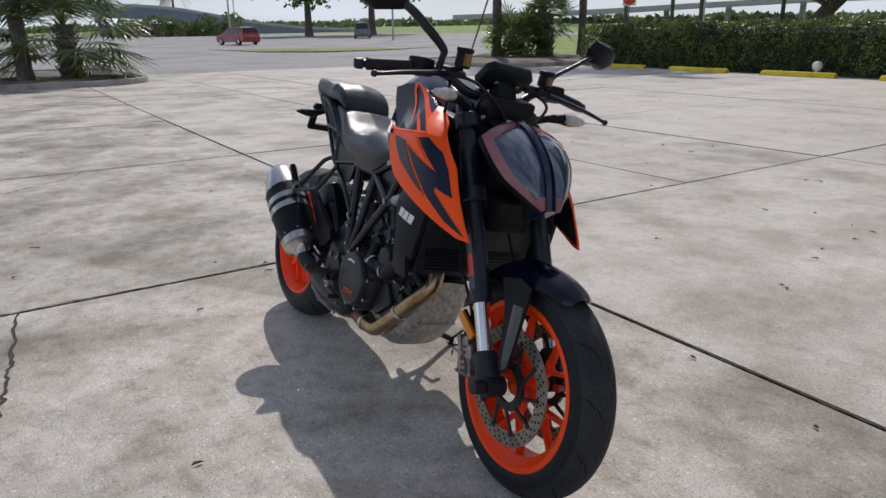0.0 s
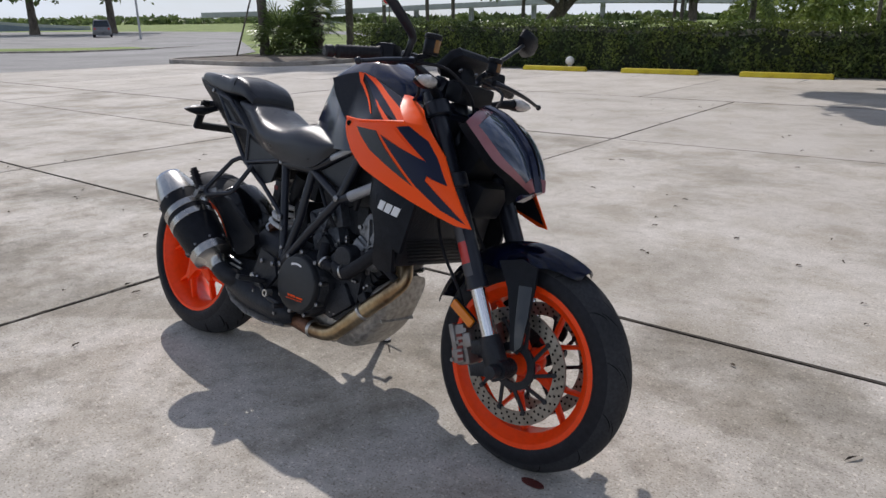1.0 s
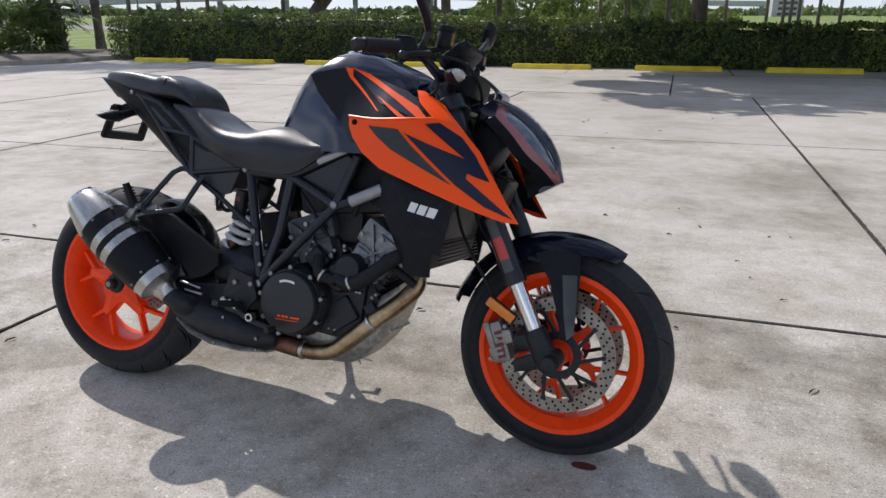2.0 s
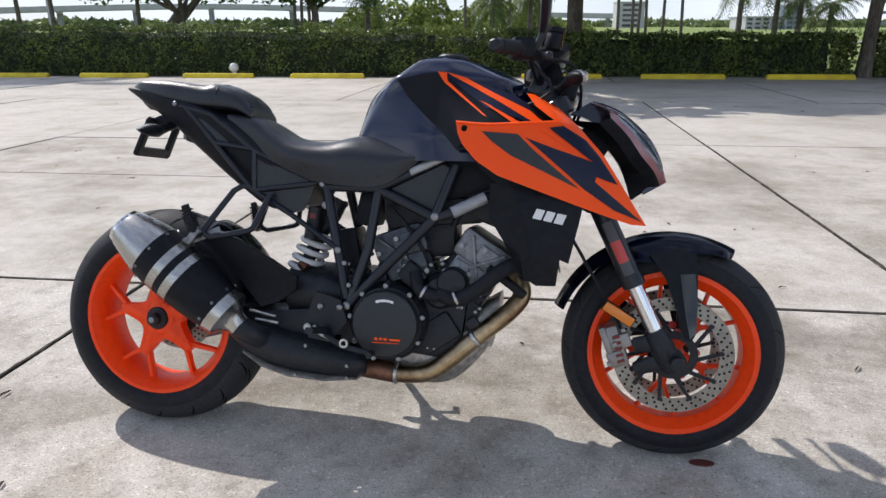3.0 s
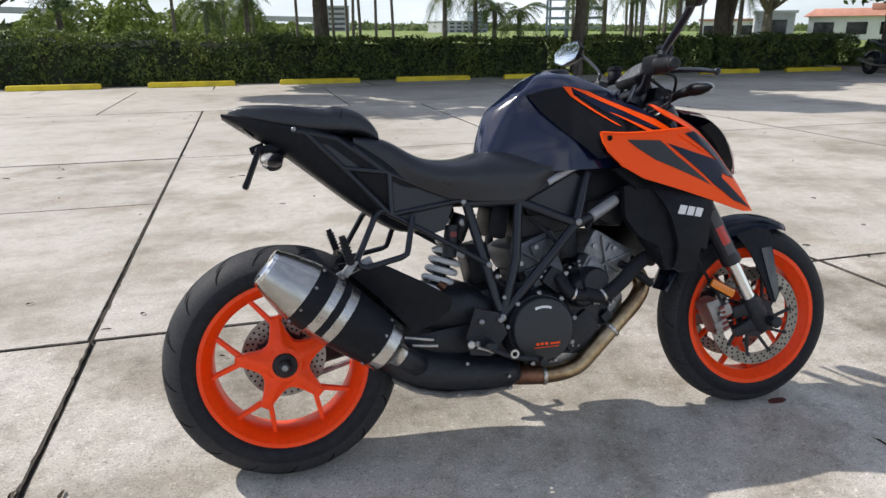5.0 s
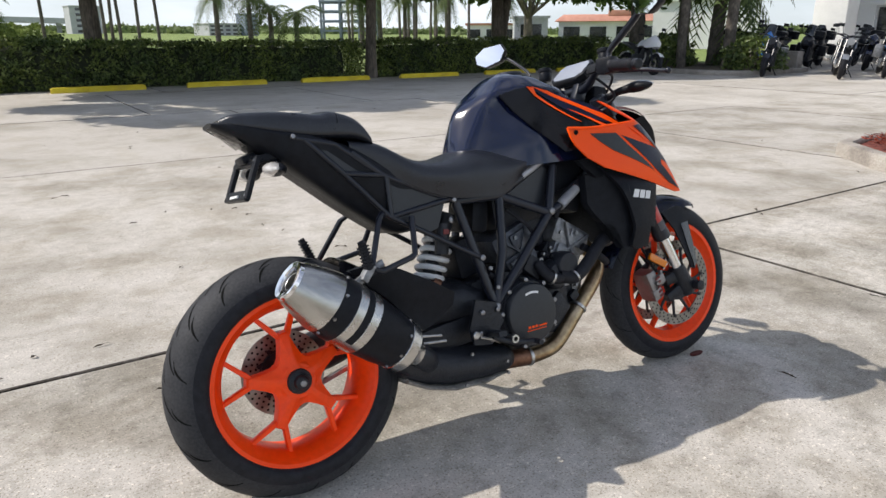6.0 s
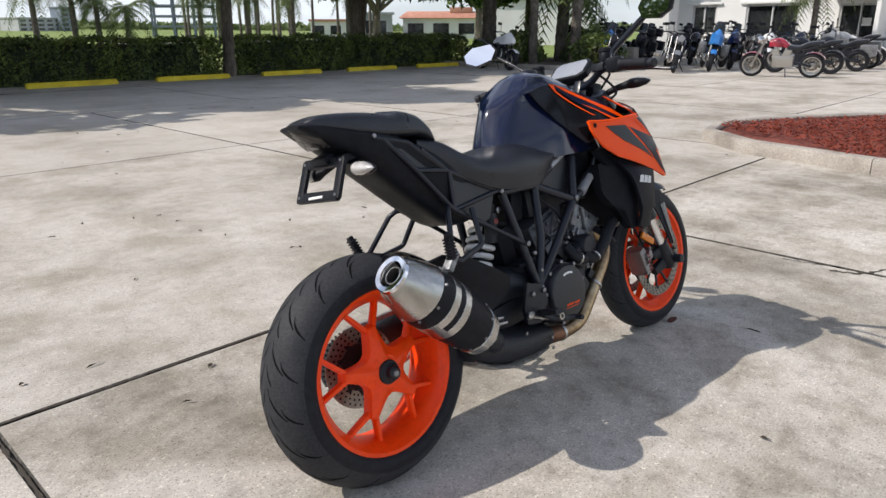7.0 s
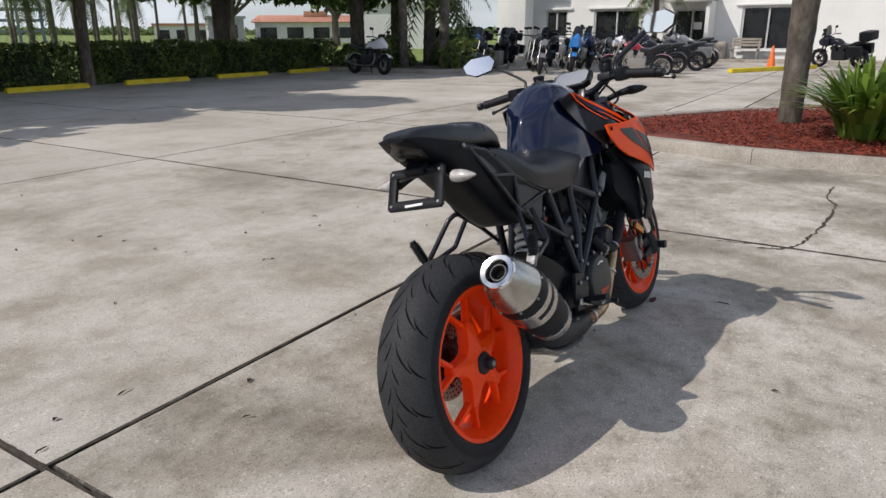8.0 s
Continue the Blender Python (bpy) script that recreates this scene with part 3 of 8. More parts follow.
# red chips lying on the mulch
rv, rf = [], []
rng = random.Random(5)
while len(rf) < 14000:
    x, y = rng.uniform(5.9, 10.4), rng.uniform(-3.5, 1.95)
    if (x < 6.6 and y > 1.1 - (6.6 - x)) or y > 1.93 - max(0, x - 7.3) * 0.62 - max(0, 7.0 - x) * 0.9:
        continue
    a, l, w = rng.uniform(0, 6.283), rng.uniform(0.012, 0.034), rng.uniform(0.004, 0.010)
    z = 0.1 + rng.uniform(0.045, 0.075)
    c, s = math.cos(a), math.sin(a)
    t = rng.uniform(-0.012, 0.012)
    i = len(rv)
    rv += [(x - c * l - s * w, y - s * l + c * w, z - t), (x + c * l - s * w, y + s * l + c * w, z + t), (x + c * l + s * w, y + s * l - c * w, z + t + 0.004), (x - c * l + s * w, y - s * l - c * w, z - t + 0.004)]
    rf.append((i, i + 1, i + 2, i + 3))
tagged(from_lists("mulch_chips", rv, rf, "mulch_chip"), "loose red wood chips on the island", "mulch", kind="stuff")

# ---- yellow wheel stops ----
def wheel_stop():
    b = B()
    sec = [(-0.075, 0), (-0.07, 0.05), (-0.05, 0.105), (-0.035, 0.118), (0.035, 0.118), (0.05, 0.105), (0.07, 0.05), (0.075, 0)]
    loops = []
    for x, k in ((0.0, 0.75), (0.03, 0.96), (0.06, 1.0), (0.6, 1.0), (1.3, 1.0), (1.87, 1.0), (1.9, 0.96), (1.93, 0.75)):
        loops.append([(x, s * (0.9 + 0.1 * k), z * k) for s, z in sec])
    rings(b, loops)
    return b


first = tagged(part("wheel_stop", wheel_stop(), "yellow"), "yellow-painted concrete wheel stop before the hedge", "wheel stop", "wheel stops along the hedge")
STOP_X = [-13.9, -11.0, -8.05, -5.12, -2.2, 0.76, 3.6, 6.45, 9.35, 12.25, 15.1]
for i, x in enumerate(STOP_X):
    m = pose(x, stop_line(x), 0.002, 0, 0, -0.8 + random.uniform(-1, 1))
    if i == 0:
        first.matrix_world = m
    else:
        copy_thing(first, m)
bm = B()
block(bm, (23.6, 2.2, 0.065), (4.4, 0.17, 0.13), (0, 0, -27), 0.02)
tagged(part("yellow_kerb", bm, "yellow"), "yellow-painted kerb before the shop", "kerb", kind="structure")


# ---- the motorcycle ----
# x forward from the rear axle, y to its left, z up along its own middle plane; it leans on its side stand
bike = thing("motorcycle", "black, navy and orange naked sport motorcycle leaning on its side stand", "motorcycle", pose(0, -0.0937, 0, -13.1, 0, -1.4))
REAR, FRONT, GUARD = Vector((0.007, 0.0016, 0.3213)), Vector((1.507, 0.008, 0.301)), Vector((1.495, 0, 0.30))


def tyre(c, R, half, bead, parent, count, thin):
    b = B()
    base = bead + 0.02
    prof = [(-half * 0.74, bead - 0.004), (-half * 0.87, bead + 0.003), (-half * 0.97, base - 0.008)]
    for i in range(21):
        a = math.pi * i / 20
        prof.append((-half * math.cos(a), base + (R - base) * math.sin(a)))
    prof += [(half * 0.97, base - 0.008), (half * 0.87, bead + 0.003), (half * 0.74, bead - 0.004), (half * 0.5, bead - 0.012), (-half * 0.5, bead - 0.012)]
    lathe(b, prof, c, n=96, closed=True)
    ob = part("tyre", b, ["rubber", "tread"], parent, "black road tyre with curved tread grooves", sharp=60)
    for p in ob.data.polygons:
        q = p.center - c
        if math.hypot(q.x, q.z) > bead + 0.05:
            p.material_index = 1

    def crown(v):
        k = min(0.999, abs(v) / half)
        return base + (R - base) * math.sin(math.acos(k))

    g = B()
    for i in range(count):
        for s in (-1, 1):
            t0 = 360 * (i + (0.5 if s > 0 else 0)) / count
            for v0, v1, a0, a1, w in ((0.1, 0.6, 0, 15, 0.0024), (0.5, 0.88, 9, 18, 0.0021), (0.03, 0.26, 11, 20, 0.0021)):
                rows = []
                for k in range(9):
                    f = k / 8
                    v = half * (v0 + (v1 - v0) * f) * s
                    a = radians(t0 + a0 + (a1 - a0) * f ** 0.6)
                    ww = thin * w * (0.45 + 0.55 * math.sin(math.pi * min(1, f + 0.12)))
                    da = ww / R * 2.1
                    r = crown(v) + 0.0006
                    rows.append([c + Vector((r * math.cos(a + d), v, r * math.sin(a + d))) for d in (-da, da)])
                sheet(g, rows)
    part("tread_groove", g, "groove", parent)
    return ob


def rim(name, c, half, r_out, label, spokes_y, hub_r, hub_half, seed, spoke_w, fork_at, wide):
    b = B()
    prof = [(-half, r_out + 0.004), (-half + 0.004, r_out + 0.006), (-half + 0.01, r_out - 0.004), (-half * 0.55, r_out - 0.026), (half * 0.55, r_out - 0.026),
            (half - 0.01, r_out - 0.004), (half - 0.004, r_out + 0.006), (half, r_out + 0.004),
            (half, r_out - 0.010), (half - 0.012, r_out - 0.018), (half * 0.55, r_out - 0.036), (-half * 0.55, r_out - 0.036), (-half + 0.012, r_out - 0.018), (-half, r_out - 0.010)]
    lathe(b, prof, c, n=96, closed=True)
    w = part(name, b, "orange_rim", bike, label)
    h = B()
    lathe(h, [(-hub_half, hub_r * 0.55), (-hub_half, hub_r * 0.8), (-hub_half + 0.012, hub_r), (hub_half - 0.012, hub_r), (hub_half, hub_r * 0.8), (hub_half, hub_r * 0.5)], c + Vector((0, spokes_y, 0)), n=40, cap=True)
    part("hub", h, "orange_rim", w)
    for i in range(5):
        a = radians(90 + 72 * i + seed)
        s = B()
        u, p = Vector((math.cos(a), 0, math.sin(a))), Vector((-math.sin(a), 0, math.cos(a)))
        y0, y1 = Vector((0, spokes_y, 0)), Vector((0, spokes_y * 0.75, 0))
        rr = r_out - 0.022
        mid = hub_r + (rr - hub_r) * fork_at
        beam(s, c + y0 + u * hub_r * 0.5, c + y0 + u * mid, (wide, spoke_w * 1.9), (0.034, 0.024))
        for k in (-1, 1):
            t = radians(17) * k
            end = (u * math.cos(t) + p * math.sin(t)) * rr
            beam(s, c + y0 + u * (mid - 0.012) + p * k * spoke_w * 0.5, c + y1 + end, (spoke_w, spoke_w * 0.8), (0.024, 0.022))
            beam(s, c + y1 + end * 0.965, c + y1 + end * 1.03, (spoke_w * 1.2, spoke_w * 2.4), (0.026, 0.03))
        part("spoke", s, "orange_rim", w)
    return w


def brake_disc(c, y, r0, r1, parent, holes=3):
    b = B()
    lathe(b, [(-0.0025, r0), (-0.0025, r1 - 0.001), (0, r1), (0.0025, r1 - 0.001), (0.0025, r0)], c + Vector((0, y, 0)), n=72, closed=True)
    d = part("brake_disc", b, "disc", parent, "drilled steel brake disc")
    g = B()
    for k in range(36):
        for j in range(holes):
            a = 2 * math.pi * (k + 0.33 * j) / 36
            r = r0 + (r1 - r0) * (0.22 + 0.28 * j)
            for s in (-1, 1):
                q = c + Vector((r * math.cos(a), y + s * 0.0031, r * math.sin(a)))
                bmesh.ops.create_circle(g, cap_ends=True, segments=7, radius=0.0036, matrix=Matrix.Translation(q) @ Matrix.Rotation(radians(90), 4, "X"))
    part("drill_hole", g, "groove", d)
    k = B()
    for i in range(10):
        a = 2 * math.pi * i / 10
        u, p = Vector((math.cos(a), 0, math.sin(a))), Vector((-math.sin(a), 0, math.cos(a)))
        beam(k, c + Vector((0, y, 0)) + u * 0.05 - p * 0.014, c + Vector((0, y, 0)) + u * (r0 + 0.006) + p * 0.012, (0.011, 0.009), (0.007, 0.007))
        lathe(k, [(-0.006, 0.007), (0.006, 0.007)], c + Vector((0, y, 0)) + u * (r0 + 0.004) + p * 0.012, n=8, cap=True)
    lathe(k, [(-0.005, 0.045), (-0.005, 0.066), (0.005, 0.066), (0.005, 0.045)], c + Vector((0, y, 0)), n=30, closed=True)
    part("carrier", k, "engine_black", d)
    return d


# wheels
rear = rim("rear_wheel", REAR, 0.084, 0.229, "orange cast rear wheel with five forked spokes", -0.050, 0.058, 0.03, 8, 0.0145, 0.47, 0.052)
tyre(REAR, 0.326, 0.0955, 0.226, rear, 17, 1.0)
b = B()
lathe(b, [(-0.022, 0.0), (-0.022, 0.013), (-0.016, 0.019), (0, 0.02), (0.004, 0.027), (0.01, 0.029), (0.016, 0.028)], REAR + Vector((0, -0.096, 0)), n=24, cap=True)
part("axle_nut", b, "engine_black", rear)
b = B()
lathe(b, [(-0.0245, 0.0), (-0.024, 0.007), (-0.0215, 0.0095)], REAR + Vector((0, -0.096, 0)), n=16, cap=True)
part("axle_tip", b, "bolt", rear, "bare steel axle end")
b = B()
lathe(b, [(0, 0.022), (0.002, 0.031), (0.006, 0.034), (0.012, 0.034), (0.012, 0.022)], REAR + Vector((0, -0.092, 0)), n=30, closed=True)
part("hub_ring", b, "engine_black", rear)
star = B()
plan = []
for i in range(5):
    a0 = 98 + 72 * i
    for da, r in ((-36, 0.068), (-25, 0.073), (-15, 0.09), (-9, 0.112), (-5, 0.134), (5, 0.134), (9, 0.112), (15, 0.09), (25, 0.073)):
        plan.append((r, radians(a0 + da)))
rings(star, [[REAR + Vector((r * k * math.cos(a), y, r * k * math.sin(a))) for r, a in plan] for y, k in ((-0.03, 0.96), (-0.034, 1.0), (-0.062, 1.0), (-0.068, 0.97), (-0.074, 0.72), (-0.082, 0.5), (-0.084, 0.36))])
part("hub_star", star, "orange_rim", rear, sharp=25)
brake_disc(REAR, 0.045, 0.07, 0.12, rear)
b = B()
lathe(b, [(-0.004, 0.06), (-0.004, 0.098), (0.004, 0.098), (0.004, 0.06)], REAR + Vector((0, 0.085, 0)), n=42, closed=True)
for i in range(42):
    a = 2 * math.pi * i / 42
    u = Vector((math.cos(a), 0, math.sin(a)))
    beam(b, REAR + Vector((0, 0.085, 0)) + u * 0.096, REAR + Vector((0, 0.085, 0)) + u * 0.106, (0.008, 0.003), (0.007, 0.005))
part("sprocket", b, "engine_black", rear)
b = B()
for k, z0, z1 in ((1, 0.1, 0.045), (-1, -0.1, -0.03)):
    beam(b, REAR + Vector((0, 0.085, z0)), Vector((0.56, 0.085, 0.4 + z1)), (0.014, 0.014), (0.016, 0.016))
part("chain", b, "engine", bike)

front = rim("front_wheel", FRONT, 0.0555, 0.2235, "orange cast front wheel with five forked spokes", 0.0, 0.034, 0.05, 26, 0.0115, 0.45, 0.03)
tyre(FRONT, 0.3003, 0.0605, 0.22, front, 13, 0.5)
brake_disc(FRONT, -0.068, 0.122, 0.16, front)
brake_disc(FRONT, 0.068, 0.122, 0.16, front)
for i in range(5):
    a = radians(116 + 72 * i + 36)
    u = Vector((math.cos(a), 0, math.sin(a)))
    for y in (-0.055, 0.055):
        b = B()
        lathe(b, [(-0.01, 0.012), (0.012, 0.009)], FRONT + Vector((0, y, 0)) + u * 0.06, n=10, cap=True)
        part("carrier_bolt", b, "red", front)

# fork
FD = Vector((0.055, 0, -0.112)).normalized()
F0 = Vector((1.488, 0, 0.30))
for s in (-1, 1):
    y = Vector((0, s * 0.112, 0))
    b = B()
    lathe(b, [(-0.235, 0.0215), (-0.07, 0.0215)], F0 + y, FD, n=24, cap=True)
    leg = part("fork_leg", b, "chrome", bike, "chromed fork tube with black outer tube")
    b = B()
    lathe(b, [(-0.78, 0.026), (-0.77, 0.028), (-0.30, 0.028), (-0.25, 0.0285), (-0.235, 0.031), (-0.215, 0.031), (-0.213, 0.026)], F0 + y, FD, n=28, cap=True)
    part("outer_tube", b, "black_paint", leg)
    b = B()
    lathe(b, [(-0.085, 0.028), (-0.06, 0.031), (-0.01, 0.033), (0.02, 0.03), (0.035, 0.022)], F0 + y, FD, n=24, cap=True)
    lathe(b, [(-0.028, 0.026), (0.028, 0.026)], FRONT + y * 1.05, n=24, cap=True)
    beam(b, F0 + y - FD * 0.05, Vector((1.40, s * 0.10, 0.33)), (0.05, 0.035), (0.03, 0.03))
    beam(b, F0 + y - FD * 0.0, Vector((1.405, s * 0.10, 0.265)), (0.05, 0.03), (0.03, 0.03))
    part("axle_clamp", b, "engine_black", leg)
    b = B()
    lathe(b, [(-0.033, 0.012), (-0.031, 0.018), (0.0, 0.018)], FRONT + y * 1.1 + Vector((0, s * 0.026, 0)), (0, -s, 0), n=20, cap=True)
    part("axle_end", b, "engine_black", leg)
    # decal strip on the outer tube
    for a0, a1, w, mat in ((-0.40, -0.345, 0.034, "grey_mark"), (-0.345, -0.285, 0.034, "red"), (-0.285, -0.25, 0.034, "grey_mark")):
        b = B()
        rows = []
        for k in range(5):
            q = F0 + y + FD * (a0 + (a1 - a0) * k / 4)
            across = Vector((-FD.z, 0, FD.x))
            rows.append([q + across * (0.0287 * math.sin(t)) + Vector((0, s * 0.0287 * math.cos(t), 0)) for t in (-0.5, -0.25, 0, 0.25, 0.5)])
        sheet(b, rows)
        part("fork_decal", b, mat, leg)
    # caliper
    b = B()
    block(b, (1.362, s * 0.085, 0.315), (0.05, 0.075, 0.115), (0, -22, 0), 0.012)
    block(b, (1.383, s * 0.122, 0.335), (0.042, 0.018, 0.04), (0, -22, 0), 0.008)
    block(b, (1.366, s * 0.122, 0.285), (0.042, 0.018, 0.04), (0, -22, 0), 0.008)
    block(b, (1.344, s * 0.118, 0.318), (0.018, 0.02, 0.105), (0, -22, 0), 0.006)
    cal = part("brake_caliper", b, "caliper", bike, "grey radial brake caliper with red lettering bars")
    b = B()
    for k in range(5):
        block(b, (1.3725 + 0.004 * k - 0.008, s * 0.1325, 0.345 - 0.016 * k), (0.02, 0.002, 0.008), (0, -22, 0))
    part("caliper_mark", b, "dark_red", cal)
    for dx, dz in ((0.02, 0.05), (-0.012, -0.045), (0.0, 0.01)):
        b = B()
        lathe(b, [(-0.008, 0.006), (0.006, 0.006)], (1.362 + dx, s * 0.126, 0.315 + dz), n=8, cap=True)
        part("caliper_bolt", b, "bolt", cal)
    b = B()
    block(b, (1.356, s * 0.118, 0.415), (0.088, 0.012, 0.026), (0, 31, 0), 0.004)
    ref = part("reflector", b, "reflector", bike, "amber side reflector")
    b = B()
    block(b, (1.356, s * 0.11, 0.415), (0.095, 0.008, 0.032), (0, 31, 0), 0.004)
    part("reflector_base", b, "plastic", ref)
    # brake hose
    b = B()
    tube(b, [(1.16, s * 0.06, 0.86), (1.20, s * 0.085, 0.66), (1.25, s * 0.1, 0.56), (1.31, s * 0.085, 0.46), (1.36, s * 0.09, 0.37)], 0.0045, 8, 30)
    part("brake_hose", b, "rubber", bike)

for z, r, x in ((0.95, 0.04, 0.0), (0.76, 0.04, 0.0)):
    b = B()
    for s in (-1, 1):
        q = F0 - FD * ((z - 0.3) / 0.898) + Vector((0, s * 0.112, 0))
        lathe(b, [(-0.022, 0.034), (-0.018, 0.038), (0.018, 0.038), (0.022, 0.034)], q, FD, n=24, cap=True)
    q = F0 - FD * ((z - 0.3) / 0.898)
    block(b, (q.x - 0.015, 0, q.z), (0.085, 0.19, 0.032), (0, 26, 0), 0.008)
    part("triple_clamp", b, "black_paint", bike)
b = B()
tube(b, [(1.145, 0, 0.98), (1.21, 0, 0.74)], 0.034, 16)
part("steering_head", b, "black_paint", bike)

# front mudguard with its side blades
b = B()
rows = []
for i in range(29):
    a = 60 + 100 * i / 28
    f = i / 28
    hw = 0.05 + 0.026 * math.sin(math.pi * min(1, f * 1.25 + 0.08)) if f < 0.75 else 0.068 - 0.02 * (f - 0.75) / 0.25
    drop = 0.018 + 0.05 * math.exp(-((f - 0.38) / 0.2) ** 2)
    if f < 0.04:
        hw *= 0.55 + 11 * f
    row = []
    for k in range(15):
        t = -1 + 2 * k / 14
        r = 0.327 - 0.006 * t * t - drop * abs(t) ** 3.5 + 0.006 * math.exp(-(t / 0.2) ** 2)
        row.append(GUARD + Vector((r * math.cos(radians(a)), hw * t * (1 - 0.05 * abs(t)), r * math.sin(radians(a)))))
    rows.append(row)
sheet(b, rows)
bmesh.ops.solidify(b, geom=list(b.faces), thickness=0.003)
guard = part("front_mudguard", b, "navy", bike, "glossy navy front mudguard")
for s in (-1, 1):
    b = B()
    panel(b, [(1.43, 0.575), (1.50, 0.592), (1.55, 0.578), (1.555, 0.53), (1.557, 0.44), (1.554, 0.37), (1.545, 0.352), (1.525, 0.358), (1.505, 0.43), (1.475, 0.51)], lambda u, w: 0.082 + 0.035 * min(1, max(0, (0.58 - w) / 0.2)) - 0.1 * max(0, u - 1.53), 0.006, 3, s)
    part("fork_blade", b, "plastic", guard)
    # glossier strip added to give the blade its pale reflection
    b = B()
    panel(b, [(1.51, 0.526), (1.549, 0.529), (1.556, 0.45), (1.5555, 0.375), (1.54, 0.358), (1.526, 0.42)], lambda u, w: 0.0855 + 0.035 * min(1, max(0, (0.58 - w) / 0.2)) - 0.16 * max(0, u - 1.53), 0.003, 2, s)
    part("blade_edge", b, "blade_gloss", guard, "glossier strip standing for the blade's reflection")

# the bars and front wheel are turned a little to the right
STEER = Matrix.Translation(FRONT) @ Matrix.Rotation(radians(2.8), 4, FD) @ Matrix.Translation(-FRONT)
for ob in bike.children:
    kind = ob.name.split(".")[0]
    if kind in ("front_wheel", "fork_leg", "front_mudguard", "reflector"):
        ob.matrix_basis = STEER
    elif kind == "brake_caliper":
        inward = math.copysign(0.016, ob.data.vertices[0].co.y)
        ob.matrix_basis = STEER @ Matrix.Translation((-0.012, -inward, 0.006))

# headlamp mask: two lenses beside a central spine
spine = spline([(1.255, 0, 0.979), (1.325, 0, 0.952), (1.395, 0, 0.894), (1.434, 0, 0.836), (1.46, 0, 0.76)], 15)
edge = spline([(1.303, 0.152, 0.924), (1.349, 0.146, 0.879), (1.388, 0.12, 0.83), (1.428, 0.075, 0.792), (1.452, 0.022, 0.758)], 15)
b = B()
rows = [[q + Vector((0.004, -0.017, 0.002)), q + Vector((0.012, -0.006, 0.006)), q + Vector((0.012, 0.006, 0.006)), q + Vector((0.004, 0.017, 0.002)), q + Vector((-0.05, 0.02, -0.03)), q + Vector((-0.05, -0.02, -0.03))] for q in spine]
rings(b, rows)
lamp = part("headlamp", b, "navy", bike, "split angular headlamp mask with a navy spine")
b = B()
rows = [[q + Vector((0.0135, -0.004, 0.007)), q + Vector((0.0145, 0, 0.0075)), q + Vector((0.0135, 0.004, 0.007))] for q in spine[1:13]]
sheet(b, rows)
part("spine_groove", b, "groove", lamp)
for s in (-1, 1):
    b = B()
    rows = []
    for i in range(15):
        a, c = spine[i] + Vector((0, s * 0.015, -0.001)), Vector((edge[i].x, s * edge[i].y, edge[i].z))
        row = []
        for k in range(11):
            f = k / 10
            q = a.lerp(c, f) + Vector((0.016, s * 0.012, 0.010)) * math.sin(math.pi * f) * (1 - 0.4 * abs(i / 14 - 0.4))
            row.append(q)
        rows.append(row)
    shell = rows
    # surround: the outer band of the shell
    sheet(b, [[r[k] for k in (8, 9, 10)] for r in rows])
    sheet(b, [[r[k] for k in range(9)] for r in rows[12:]])
    sheet(b, [[r[k] for k in range(9)] for r in rows[:3]])
    bmesh.ops.solidify(b, geom=list(b.faces), thickness=0.003)
    part("lamp_surround", b, "lamp_rim", lamp)
    b = B()
    sheet(b, [[q + Vector((-0.002, 0, -0.001)) for q in r[:9]] for r in rows[2:13]])
    part("lens", b, "lens", lamp, "dark glossy lens")
    b = B()
    back = [[r[10], r[10] + Vector((-0.03, -s * 0.01, -0.012)), spine[i] + Vector((-0.08, s * 0.02, -0.045))] for i, r in enumerate(rows)]
    sheet(b, back)
    part("lamp_back", b, "plastic", lamp)
b = B()
block(b, (1.24, 0, 0.82), (0.09, 0.13, 0.18), (0, 30, 0), 0.02)
block(b, (1.29, 0, 0.72), (0.06, 0.14, 0.1), (0, 20, 0), 0.015)
part("lamp_carrier", b, "plastic", lamp)

# instrument, bars, controls, mirrors
b = B()
c, dash_turn = Vector((1.145, 0, 1.098)), (0, -38, 0)
loops = []
for dz, k in ((-0.026, 0.8), (-0.02, 0.96), (-0.004, 1.0), (0.006, 0.97), (0.008, 0.93)):
    m = pose(*c, *dash_turn)
    loops.append([m @ Vector((x * k, y * k, dz)) for x, y in ((-0.05, -0.06), (-0.03, -0.085), (0.03, -0.085), (0.05, -0.065), (0.05, 0.065), (0.03, 0.085), (-0.03, 0.085), (-0.05, 0.06))])
rings(b, loops)
dash = part("instrument", b, "plastic", bike, "black flat-screen instrument")
b = B()
m = pose(*c, *dash_turn)
f = b.faces.new([b.verts.new(m @ Vector((x * 0.84, y * 0.84, 0.0092))) for x, y in ((-0.05, -0.06), (-0.03, -0.085), (0.03, -0.085), (0.05, -0.065), (0.05, 0.065), (0.03, 0.085), (-0.03, 0.085), (-0.05, 0.06))])
part("screen", b, "screen", dash, "grey unlit screen")
b = B()
block(b, (1.155, 0, 1.05), (0.05, 0.07, 0.07), (0, -20, 0), 0.01)
block(b, (1.19, 0, 1.01), (0.06, 0.16, 0.06), (0, 10, 0), 0.012)
block(b, (1.20, 0.045, 1.075), (0.016, 0.014, 0.014), (0, -38, 0), 0.003)
part("instrument_bracket", b, "plastic", dash)
for y in (-0.045, 0.03):
    b = B()
    lathe(b, [(0, 0.007), (0.004, 0.006)], (1.178, y, 1.073), (0.62, 0, -0.78), n=10, cap=True)
    part("instrument_screw", b, "bolt", dash)

